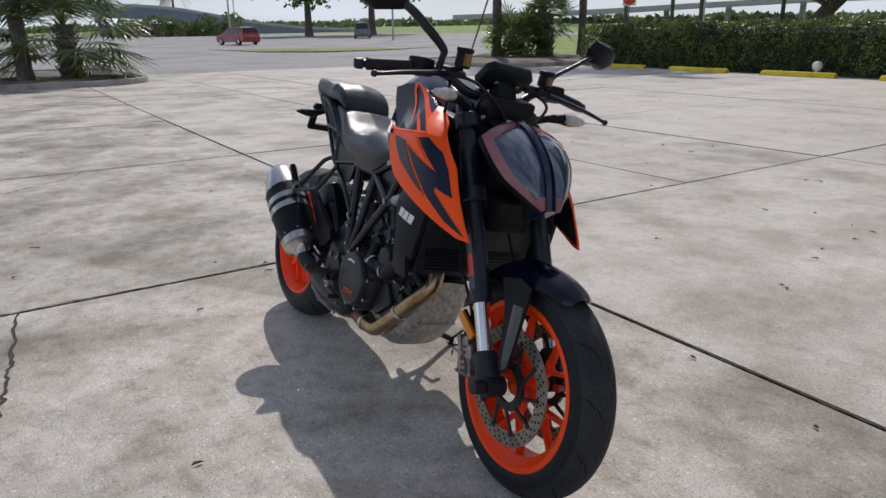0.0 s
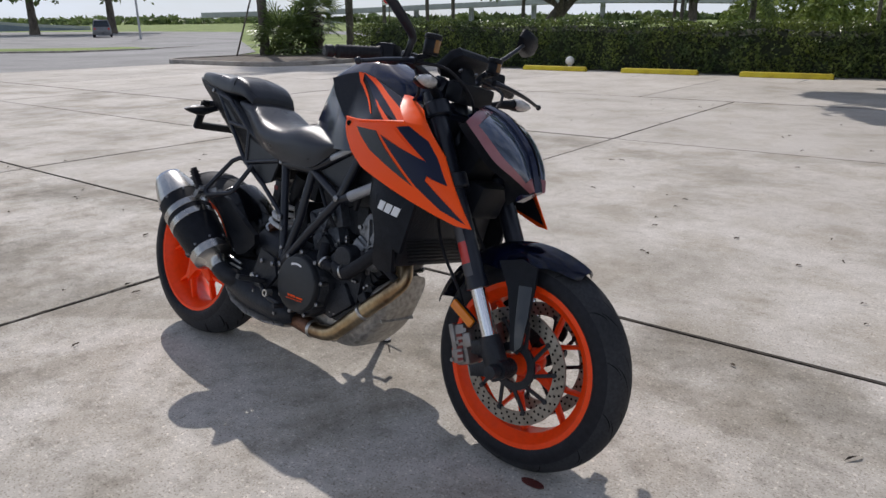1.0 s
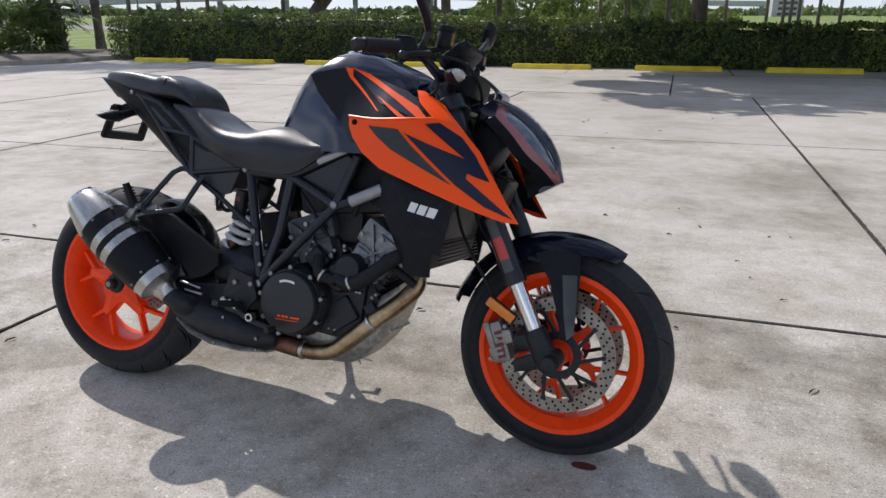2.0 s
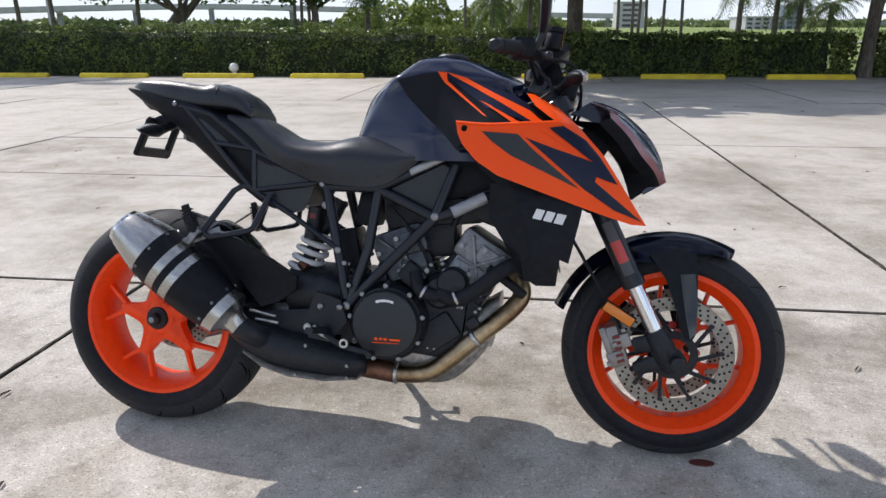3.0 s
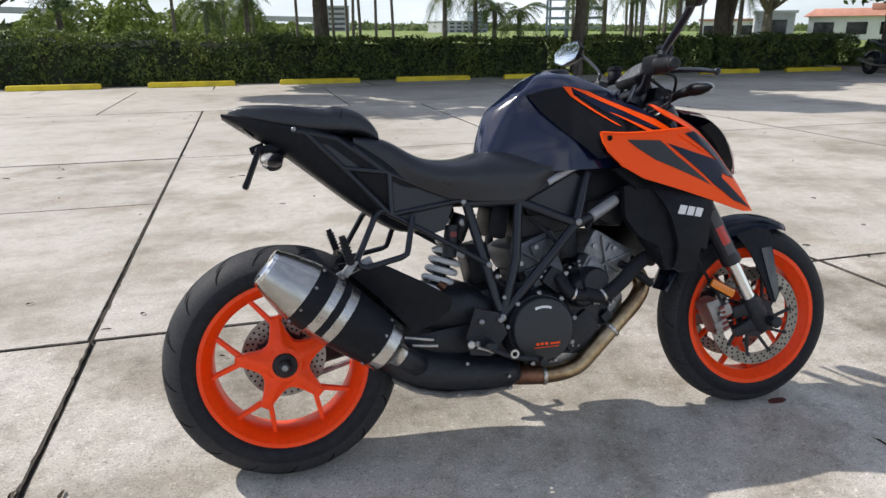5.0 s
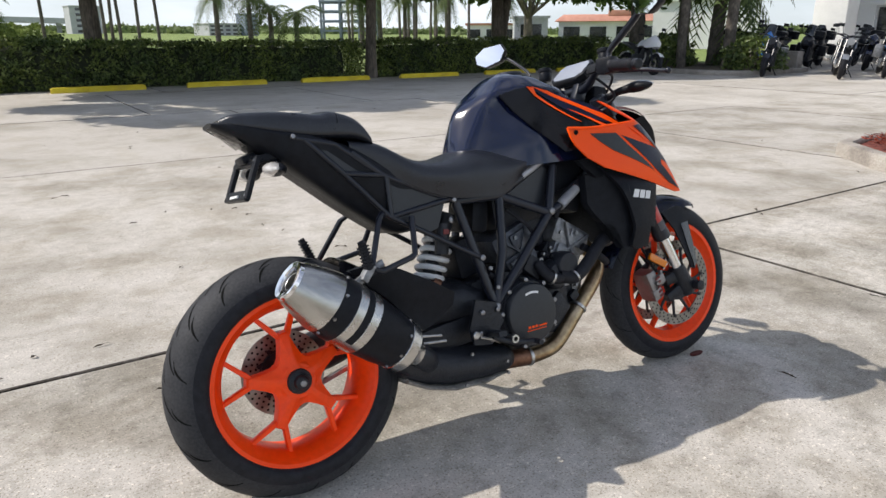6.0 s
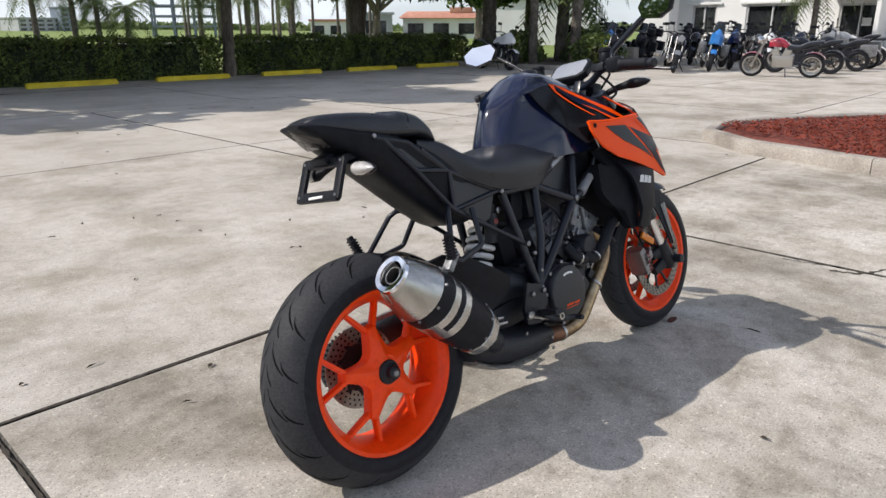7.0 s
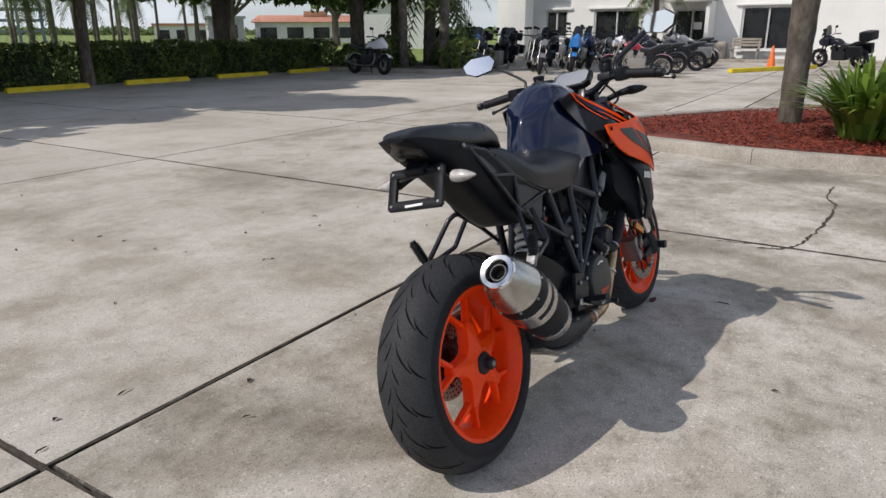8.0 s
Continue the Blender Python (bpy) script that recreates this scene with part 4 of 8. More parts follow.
b = B()
tube(b, [(1.027, -0.39, 1.056), (1.062, -0.27, 1.075), (1.092, -0.17, 1.072), (1.115, -0.09, 1.035), (1.115, 0, 1.03), (1.115, 0.09, 1.035), (1.10, 0.17, 1.075), (1.09, 0.27, 1.082), (1.06, 0.388, 1.068)], [0.011, 0.011, 0.012, 0.0145, 0.0145, 0.0145, 0.012, 0.011, 0.011], 12, 50)
bar = part("handlebar", b, "black_paint", bike, "black tapered handlebar")
for y in (-0.05, 0.05):
    b = B()
    block(b, (1.117, y, 1.02), (0.045, 0.03, 0.06), (0, 26, 0), 0.007)
    part("bar_clamp", b, "black_paint", bar)
for s in (-1, 1):
    fwd = 0.042 if s < 0 else 0.075
    out = Vector((0.985 + fwd, s * 0.39, 1.056 if s < 0 else 1.068))
    inn = Vector((1.035 + fwd * 0.75, s * 0.262, 1.076 if s < 0 else 1.082))
    ax = (out - inn).normalized()
    b = B()
    prof = [(0, 0.017), (0.004, 0.021), (0.008, 0.018)]
    for k in range(9):
        prof += [(0.012 + 0.012 * k, 0.0168), (0.016 + 0.012 * k, 0.0176), (0.02 + 0.012 * k, 0.0168)]
    prof += [(0.125, 0.018), (0.13, 0.013)]
    lathe(b, prof, inn, ax, n=20, cap=True)
    part("grip", b, "rubber", bar, "ribbed black rubber grip")
    b = B()
    lathe(b, [(0, 0.012), (0.004, 0.016), (0.022, 0.015), (0.026, 0.011)], out, ax, n=18, cap=True)
    part("bar_end", b, "engine_black", bar)
    b = B()
    block(b, inn - ax * 0.026, (0.058, 0.06, 0.052), (0, 0, -20 * s), 0.013)
    block(b, inn - ax * 0.03 + Vector((-0.012, 0, -0.012)), (0.03, 0.03, 0.03), (10, 0, 0), 0.006)
    part("switch_housing", b, "plastic", bar)
    b = B()
    tube(b, [(1.10 + fwd * 0.5, s * 0.19, 1.072), (1.112 + fwd * 0.6, s * 0.23, 1.066), (1.108 + fwd * 0.85, s * 0.32, 1.05), (1.10 + fwd, s * 0.385, 1.035), (1.10 + fwd, s * 0.405, 1.031)], [0.011, 0.008, 0.0065, 0.0055, 0.006], 8, 24)
    bmesh.ops.create_uvsphere(b, u_segments=10, v_segments=8, radius=0.0095, matrix=Matrix.Translation((1.10 + fwd, s * 0.41, 1.03)))
    part("lever", b, "black_paint", bar, "black control lever with a ball end")
    b = B()
    block(b, (1.095, s * 0.165, 1.082), (0.04, 0.06, 0.03), (0, 10, 14 * s), 0.008)
    lathe(b, [(-0.03, 0.011), (0.03, 0.011)], (1.107, s * 0.17, 1.077), (0.15, 1, 0), n=12, cap=True)
    part("master_cylinder", b, "engine_black", bar)
    b = B()
    zc, hh = (1.115, 0.021) if s < 0 else (1.112, 0.017)
    lathe(b, [(-hh, 0.02), (-hh + 0.004, 0.0225), (hh - 0.004, 0.0225), (hh, 0.02)], (1.152, s * 0.152, zc), (0.1, 0, 1), n=20, cap=True)
    res = part("fluid_reservoir", b, "plastic", bar, "dark brake fluid reservoir with an amber window")
    b = B()
    bend = [radians(a) for a in range(-30, 31, 15)]
    sheet(b, [[(1.152 + 0.1 * z + 0.0238 * math.cos(a), s * 0.152 + 0.0238 * math.sin(a), zc + z) for a in bend] for z in (-hh + 0.005, 0, hh - 0.004)])
    part("window", b, "gold", res, "amber window")
    b = B()
    lathe(b, [(hh, 0.024), (hh + 0.003, 0.025), (hh + 0.012, 0.024), (hh + 0.014, 0.02)], (1.152, s * 0.152, zc), (0.1, 0, 1), n=20, cap=True)
    part("reservoir_cap", b, "plastic", res)
    b = B()
    beam(b, (1.11, s * 0.16, 1.085), (1.152, s * 0.152, zc - hh), (0.014, 0.014), (0.012, 0.012))
    part("reservoir_arm", b, "plastic", res)
    # mirror
    b = B()
    tube(b, [(1.10, s * 0.195, 1.075), (1.118, s * 0.2, 1.112), (1.125, s * 0.206, 1.135), (1.13, s * 0.265, 1.175), (1.128, s * 0.325, 1.212), (1.115, s * 0.36, 1.228)], [0.01, 0.0095, 0.012, 0.0145, 0.0135, 0.01] if s < 0 else [0.008, 0.0075, 0.007, 0.0065, 0.0065, 0.0065], 12, 30, flat=0.8)
    mir = part("mirror", b, "black_paint", bike, "black stalked mirror with a six-sided head")
    mm = Matrix.Translation((1.10, s * 0.397, 1.236)) @ Matrix.Rotation(radians(7 if s < 0 else 15), 4, "Y") @ Matrix.Rotation(radians(16 * s), 4, "Z") @ Matrix.Rotation(radians(-8 * s), 4, "X")
    hexa = [(-0.078, 0.004), (-0.058, 0.036), (0.03, 0.043), (0.074, 0.018), (0.066, -0.018), (0.02, -0.042), (-0.055, -0.034)]
    hexa = [(-s * -y, z) for y, z in hexa]
    b = B()
    rings(b, [[mm @ Vector((x, y * k, z * k)) for y, z in hexa] for x, k in ((0.03, 0.45), (0.022, 0.8), (0.006, 0.98), (-0.004, 1.0), (-0.008, 0.98))])
    part("mirror_shell", b, "plastic", mir)
    b = B()
    b.faces.new([b.verts.new(mm @ Vector((-0.0092, y * 0.93, z * 0.93))) for y, z in hexa])
    part("mirror_glass", b, "mirror", mir)
    # front indicator
    b = B()
    lathe(b, [(0, 0.02), (0.008, 0.024), (0.034, 0.0235), (0.062, 0.016), (0.078, 0.005)], (1.203, s * 0.202, 1.012), (0.2, s * 1.0, -0.02), n=18, cap=True, squash=0.75)
    ind = part("front_indicator", b, "plastic", bike, "black-bodied front indicator with a clear lens")
    b = B()
    lathe(b, [(0.0, 0.018), (0.01, 0.0235), (0.034, 0.0232), (0.06, 0.016), (0.077, 0.004)], (1.2095, s * 0.202, 1.014), (0.2, s * 1.0, -0.02), n=18, cap=True, squash=0.75)
    part("indicator_lens", b, "clear_lens", ind, "clear lens")
    b = B()
    tube(b, [(1.165, s * 0.12, 0.99), (1.185, s * 0.165, 1.006), (1.204, s * 0.206, 1.012)], [0.012, 0.012, 0.016], 10)
    part("indicator_stem", b, "plastic", ind)
# cables round the head
for pts in ([(1.10, -0.17, 1.07), (1.2, -0.13, 1.06), (1.23, -0.04, 0.99), (1.2, 0.02, 0.9)], [(1.10, 0.17, 1.07), (1.22, 0.12, 1.03), (1.23, 0.05, 0.95), (1.19, 0.0, 0.85)],
            [(1.10, -0.15, 1.06), (1.15, -0.18, 0.99), (1.08, -0.14, 0.95)]):
    b = B()
    tube(b, pts, 0.0045, 8, 26)
    part("cable", b, "rubber", bike)

# tank and seat hulls keep their creases
def creased(bm, sections, nu=40, smooth=2):
    """A mirrored hull whose half sections keep their corners, only slightly rounded; lengthwise it runs smoothly."""
    k = len(sections[0][1])
    lines = [spline([(u, v, w) for u, pts in sections for v, w in (pts[i],)], nu) for i in range(k)]
    loops = []
    for i in range(nu):
        half = [lines[j][i] for j in range(k)]
        for _ in range(smooth):
            cut = [half[0]]
            for a, c in zip(half, half[1:]):
                cut += [a.lerp(c, 0.18), a.lerp(c, 0.82)]
            half = cut + [half[-1]]
        loops.append([Vector((q.x, -q.y, q.z)) for q in half] + [Vector((q.x, max(q.y, 0.0005), q.z)) for q in half[::-1]])
    return rings(bm, loops)


# its slices from below: (height, rear middle, rear crease, three points along the side, front middle)
b = B()
slices = [(0.805, (0.598, 0), (0.6, 0.07), (0.83, 0.152), (0.95, 0.158), (1.08, 0.145), (1.12, 0)),
          (0.889, (0.6, 0), (0.63, 0.073), (0.83, 0.15), (0.94, 0.153), (1.075, 0.128), (1.12, 0)),
          (0.99, (0.631, 0), (0.694, 0.085), (0.81, 0.121), (0.92, 0.123), (1.05, 0.095), (1.115, 0)),
          (1.031, (0.688, 0), (0.722, 0.1), (0.80, 0.108), (0.89, 0.109), (1.03, 0.084), (1.085, 0)),
          (1.052, (0.717, 0), (0.75, 0.09), (0.81, 0.098), (0.88, 0.098), (0.98, 0.078), (1.05, 0)),
          (1.085, (0.765, 0), (0.785, 0.064), (0.82, 0.072), (0.87, 0.072), (0.92, 0.058), (0.955, 0)),
          (1.1, (0.80, 0), (0.812, 0.034), (0.832, 0.04), (0.86, 0.04), (0.88, 0.032), (0.895, 0))]


def corner_cut(points, k, closed):
    """Rounds the corners of a polyline a little."""
    ends = points[1:] + points[:1] if closed else points[1:]
    cut = [a.lerp(c, f) for a, c in zip(points, ends) for f in (k, 1 - k)]
    return cut if closed else [points[0]] + cut + [points[-1]]


lines = [[Vector((q[k + 1][0], q[k + 1][1], q[0])) for q in slices] for k in range(6)]
for _ in range(3):
    lines = [corner_cut(line, 0.2, False) for line in lines]
loops = []
for half in zip(*lines):
    half = [half[0], half[0].lerp(half[1], 0.55) + Vector((-0.007, 0, 0))] + list(half[1:])
    ring = [Vector((q.x, -q.y, q.z)) for q in half] + [Vector((q.x, q.y, q.z)) for q in half[-2:0:-1]]
    for _ in range(3):
        ring = corner_cut(ring, 0.16, True)
    loops.append(ring)
rings(b, loops)
tank = part("fuel_tank", b, "navy", bike, "glossy deep navy fuel tank", sharp=48)
b = B()
lathe(b, [(0, 0.045), (0.006, 0.045), (0.012, 0.04), (0.013, 0.02)], (0.87, 0, 1.096), (0.02, 0, 1), n=28, cap=True)
part("filler_cap", b, "engine_black", tank)
b = B()
rows = []
for i in range(13):
    f = i / 12
    u = 0.845 + 0.25 * f
    z = 1.104 - 0.085 * f ** 2
    rows.append([(u, y * (0.07 - 0.02 * f), z - 0.004 - 0.028 * abs(y) ** 2) for y in (-1, -0.6, -0.2, 0.2, 0.6, 1)])
sheet(b, rows)
part("tank_top_cover", b, "navy", tank)


def tank_side(u, w):
    """Half width of the side cover: it leans out downwards and widens towards the shroud."""
    return 0.108 + 0.28 * (1.048 - w) + 0.35 * max(0, min(u, 1.0) - 0.86) * max(0, min(1, (1.02 - w) / 0.12))


def lower_side(u, w):
    """Half width of the shroud: widest along the ridge from its fold to its tip, falling in above and before it."""
    k = min(1, max(0, (u - 0.915) / 0.485))
    above, before = w - 0.905, u - 1.17 - 0.943 * (0.9 - w)
    above, before = 0.5 * (above + math.sqrt(above * above + 0.0004)), 0.5 * (before + math.sqrt(before * before + 0.0004))
    return 0.216 + 0.038 * math.sin(math.pi * k) - 1.0 * above - 0.8 * before - 0.10 * max(0, 0.76 - w)


for s in (-1, 1):
    # satin side cover with orange flashes
    b = B()
    panel(b, [(0.735, 1.024), (0.8, 1.04), (0.855, 1.046), (0.911, 1.033), (1.056, 0.98), (1.102, 0.949), (1.149, 0.9), (1.042, 0.893), (0.95, 0.89), (0.945, 0.835), (0.912, 0.832), (0.868, 0.882), (0.82, 0.924), (0.768, 0.976)], lambda u, w: tank_side(u, w) + 0.004, 0.006, 4, s)
    cover = part("tank_cover", b, "cover_gloss", bike, "satin dark side cover with orange flashes")
    b = B()
    panel(b, [(0.867, 1.038), (0.916, 1.029), (1.056, 0.979), (1.091, 0.956), (1.125, 0.909), (1.093, 0.907), (0.984, 0.944)], lambda u, w: tank_side(u, w) + 0.0062, 0.001, 4, s)
    part("navy_flash", b, "navy_decal", cover)
    for poly in ([(0.845, 1.046), (0.87, 1.043), (0.874, 1.02), (0.989, 0.919), (0.979, 0.923), (0.865, 1.016)], [(0.867, 1.045), (0.923, 1.029), (1.015, 0.979), (1.098, 0.937), (1.14, 0.9), (1.119, 0.898), (1.019, 0.96), (0.937, 1.007)],
                 [(0.966, 0.965), (0.98, 0.959), (1.088, 0.897), (1.064, 0.897)]):
        b = B()
        panel(b, poly, lambda u, w: tank_side(u, w) + 0.0074, 0.001, 4, s)
        part("orange_flash", b, "orange", cover)
    # orange shroud
    b = B()
    panel(b, [(0.912, 0.903), (0.994, 0.896), (1.09, 0.899), (1.165, 0.903), (1.218, 0.898), (1.285, 0.826), (1.335, 0.748), (1.37, 0.693), (1.398, 0.652), (1.36, 0.654), (1.3, 0.672), (1.223, 0.698), (1.12, 0.734), (1.023, 0.768), (0.965, 0.806), (0.93, 0.846), (0.916, 0.875)], lower_side, 0.007, 4, s)
    shroud = part("tank_shroud", b, "orange", bike, "orange pointed tank shroud with navy zigzags")
    b = B()
    panel(b, [(1.165, 0.903), (1.14, 0.924), (1.112, 0.946), (1.088, 0.982), (1.108, 0.98), (1.172, 0.942), (1.218, 0.898)], lower_side, 0.007, 4, s)
    part("shroud_spike", b, "orange", shroud)
    for poly, mat, name, lift in (([(0.98, 0.878), (1.072, 0.871), (1.113, 0.831), (1.228, 0.738), (1.179, 0.761), (1.056, 0.818), (1.008, 0.852)], "anthracite", "shroud_inset", 0.0024),
                                  ([(1.092, 0.862), (1.167, 0.835), (1.258, 0.806), (1.203, 0.849), (1.148, 0.887), (1.183, 0.893), (1.24, 0.86), (1.277, 0.818), (1.322, 0.752), (1.283, 0.764), (1.223, 0.789), (1.262, 0.742), (1.321, 0.7), (1.385, 0.662), (1.314, 0.689), (1.24, 0.738)], "navy_decal", "navy_zigzag", 0.0024),
                                  ([(1.125, 0.885), (1.135, 0.887), (1.215, 0.832), (1.2, 0.836)], "orange", "orange_zigzag", 0.0045)):
        b = B()
        panel(b, poly, lambda u, w: lower_side(u, w) + lift, 0.001, 4, s)
        part(name, b, mat, shroud)
    b = B()
    tube(b, [(u, s * (lower_side(u, w) + 0.001), w) for u, w in ((0.912, 0.903), (0.994, 0.896), (1.09, 0.899), (1.165, 0.903))], 0.0035, 6, 20)
    part("shroud_edge", b, "orange", shroud)
    b = B()
    lathe(b, [(0, 0.008), (0.003, 0.007)], (0.934, s * (lower_side(0.934, 0.886) + 0.001), 0.886), (0, s, 0), n=14, cap=True)
    part("shroud_screw", b, "groove", shroud)
    b = B()
    panel(b, [(0.93, 0.89), (1.045, 0.885), (1.15, 0.892), (1.21, 0.89), (1.24, 0.862), (1.318, 0.745), (1.385, 0.662), (1.255, 0.694), (1.013, 0.778), (0.95, 0.845)], lambda u, w: lower_side(u, w) - 0.009, 0.004, 4, s)
    part("shroud_liner", b, "plastic", shroud)
    # radiator shroud
    b = B()
    panel(b, [(1.04, 0.775), (1.1, 0.78), (1.245, 0.725), (1.23, 0.65), (1.209, 0.553), (1.187, 0.562), (1.18, 0.494), (1.13, 0.493), (1.108, 0.508), (1.118, 0.575), (1.1, 0.65), (1.065, 0.73)], lambda u, w: 0.222 + 0.03 * math.sin(math.pi * min(1, max(0, (u - 1.0) / 0.3))) - 0.25 * max(0, 0.56 - w) - 0.5 * max(0, w - 0.695), 0.012, 3, s)
    side = part("radiator_shroud", b, "plastic", bike, "black radiator side panel with a white emblem shape")
    for x0, x1, z0 in ((0.0, 0.021, 0.0), (0.026, 0.047, 0.0), (0.052, 0.074, 0.0)):
        b = B()
        panel(b, [(1.118 + x0 + 0.008, 0.688 - 0.2 * x0), (1.118 + x1 + 0.008, 0.688 - 0.2 * x1), (1.118 + x1 - 0.002 * (1 - z0), 0.664 + 0.024 * z0 - 0.2 * x1), (1.118 + x0 - 0.002 * (1 - z0), 0.664 + 0.024 * z0 - 0.2 * x0)], lambda u, w: 0.2235 + 0.03 * math.sin(math.pi * min(1, max(0, (u - 1.0) / 0.3))), 0.001, 0, s)
        part("emblem_shape", b, "white_mark", side)
    # dark duct behind the shroud
    b = B()
    panel(b, [(0.96, 0.80), (1.24, 0.83), (1.24, 0.72), (1.03, 0.74)], lambda u, w: 0.185, 0.02, 1, s)
    part("air_duct", b, "plastic", bike)
    b = B()
    panel(b, [(1.0, 0.75), (1.13, 0.75), (1.15, 0.6), (1.14, 0.5), (1.1, 0.5), (1.085, 0.57), (1.04, 0.6), (1.0, 0.66)], lambda u, w: 0.165 + 0.05 * min(1, max(0, (u - 1.02) / 0.1)), 0.03, 2, s)
    part("radiator_duct", b, "plastic", bike)
b = B()
block(b, (1.165, 0, 0.64), (0.045, 0.40, 0.27), (0, 12, 0), 0.01)
rad = part("radiator", b, "engine_black", bike, "black finned radiator")
for i in range(26):
    b = B()
    block(b, (1.19 - 0.0011 * i * 2, 0, 0.525 + 0.0094 * i), (0.004, 0.36, 0.003), (0, 12, 0))
    part("radiator_fin", b, "plastic", rad)
b = B()
block(b, (1.06, 0, 0.9), (0.25, 0.26, 0.14), (0, 12, 0), 0.02)
block(b, (0.88, 0, 0.76), (0.34, 0.2, 0.12), (0, -8, 0), 0.02)
part("airbox", b, "plastic", bike)

# seats and tail
b = B()
body(b, [(0.235, [(0.004, 0.94), (0.07, 0.935), (0.095, 0.925), (0.092, 0.90)]), (0.32, [(0.004, 0.924), (0.088, 0.917), (0.112, 0.89), (0.108, 0.838)]),
         (0.42, [(0.004, 0.872), (0.105, 0.86), (0.136, 0.826), (0.126, 0.778)]), (0.52, [(0.004, 0.86), (0.112, 0.845), (0.145, 0.806), (0.13, 0.742)]),
         (0.62, [(0.004, 0.878), (0.10, 0.866), (0.148, 0.818), (0.142, 0.732)]), (0.71, [(0.004, 0.87), (0.09, 0.86), (0.146, 0.812), (0.142, 0.738)]), (0.80, [(0.004, 0.845), (0.08, 0.838), (0.135, 0.82), (0.13, 0.80)])], 34, 20)
part("rider_seat", b, "seat", bike, "black vinyl rider seat", sharp=60)
b = B()
creased(b, [(-0.086, [(0.004, 1.016), (0.036, 1.016), (0.043, 1.013), (0.045, 1.002), (0.004, 1.0)]), (-0.05, [(0.004, 1.03), (0.06, 1.027), (0.07, 1.018), (0.072, 0.993), (0.004, 0.99)]),
            (0.03, [(0.004, 1.031), (0.08, 1.025), (0.093, 1.01), (0.095, 0.97), (0.004, 0.965)]), (0.10, [(0.004, 1.025), (0.087, 1.018), (0.101, 1.0), (0.103, 0.954), (0.004, 0.95)]),
            (0.16, [(0.004, 1.016), (0.091, 1.009), (0.106, 0.991), (0.108, 0.946), (0.004, 0.94)]), (0.195, [(0.004, 1.024), (0.092, 1.014), (0.108, 0.993), (0.11, 0.943), (0.004, 0.938)]),
            (0.25, [(0.004, 1.006), (0.09, 0.999), (0.106, 0.98), (0.108, 0.94), (0.004, 0.935)]), (0.285, [(0.004, 0.978), (0.085, 0.973), (0.102, 0.958), (0.105, 0.928), (0.004, 0.92)]),
            (0.305, [(0.004, 0.95), (0.07, 0.946), (0.092, 0.938), (0.098, 0.915), (0.004, 0.905)])], 44, 3)
seat2 = part("pillion_seat", b, "seat", bike, "raised black pillion seat", sharp=42)
b = B()
tube(b, [(0.205, -0.109, 0.98), (0.209, -0.09, 1.007), (0.21, 0, 1.0185), (0.209, 0.09, 1.007), (0.205, 0.109, 0.98)], 0.0022, 6, 24)
part("seat_seam", b, "plastic", seat2)
b = B()
body(b, [(-0.106, [(0.004, 1.012), (0.036, 1.01), (0.046, 1.006), (0.036, 1.0), (0.004, 0.998)]), (-0.05, [(0.004, 1.008), (0.062, 1.003), (0.072, 0.99), (0.06, 0.968), (0.004, 0.96)]), (0.04, [(0.004, 0.99), (0.086, 0.978), (0.095, 0.955), (0.072, 0.91), (0.004, 0.9)]),
         (0.14, [(0.004, 0.968), (0.096, 0.955), (0.104, 0.915), (0.074, 0.83), (0.004, 0.82)]), (0.25, [(0.004, 0.93), (0.1, 0.905), (0.108, 0.85), (0.076, 0.742), (0.004, 0.73)]),
         (0.36, [(0.004, 0.865), (0.104, 0.84), (0.11, 0.775), (0.08, 0.672), (0.004, 0.66)]), (0.47, [(0.004, 0.815), (0.1, 0.79), (0.104, 0.745), (0.08, 0.68), (0.004, 0.675)])], 36, 26)
tail = part("tail_cover", b, "plastic", bike, "black plastic tail with an under tray", sharp=50)
b = B()
rows = []
for i in range(9):
    t = -1 + i / 4
    rows.append([(-0.109 + 0.03 * t * t, 0.038 * t, 1.0), (-0.088 + 0.02 * t * t, 0.052 * t, 0.984), (-0.058 + 0.01 * t * t, 0.058 * t, 0.962), (-0.028, 0.056 * t, 0.943)])
sheet(b, rows)
bmesh.ops.solidify(b, geom=list(b.faces), thickness=0.006)
part("tail_lamp", b, "tail_lens", tail, "smoked tail lamp lens")
# licence plate holder: an empty open surround
b = B()
pl = [Vector((-0.058, 0.083, 0.819)), Vector((-0.053, -0.08, 0.819)), Vector((-0.016, -0.079, 0.904)), Vector((-0.021, 0.081, 0.905))]
for i in range(4):
    p, q = pl[i], pl[(i + 1) % 4]
    d = (q - p).normalized() * 0.008
    beam(b, p - d, q + d, (0.028, 0.028), (0.014, 0.014), (-0.85, 0, 0.5))
holder = part("plate_holder", b, "plastic", bike, "empty black licence plate surround")
b = B()
beam(b, Vector((-0.067, 0.03, 0.818)), Vector((-0.064, -0.03, 0.82)), (0.007, 0.007), (0.004, 0.004), (-0.85, 0, 0.5))
part("holder_strip", b, "white_mark", holder)
b = B()
for y in (0.055, -0.05):
    beam(b, (-0.018, y, 0.905), (0.07, y * 0.7, 0.905), (0.02, 0.03), (0.012, 0.02))
block(b, (0.02, 0, 0.912), (0.09, 0.13, 0.022), (0, -10, 0), 0.006)
block(b, (-0.02, 0.0, 0.915), (0.04, 0.07, 0.02), (0, -20, 0), 0.006)
part("holder_bracket", b, "plastic", holder)
for p in pl:
    b = B()
    lathe(b, [(0, 0.005), (0.003, 0.004)], p + Vector((-0.005, 0, 0.003)), (-0.85, 0, 0.5), n=8, cap=True)
    part("holder_screw", b, "bolt", holder)
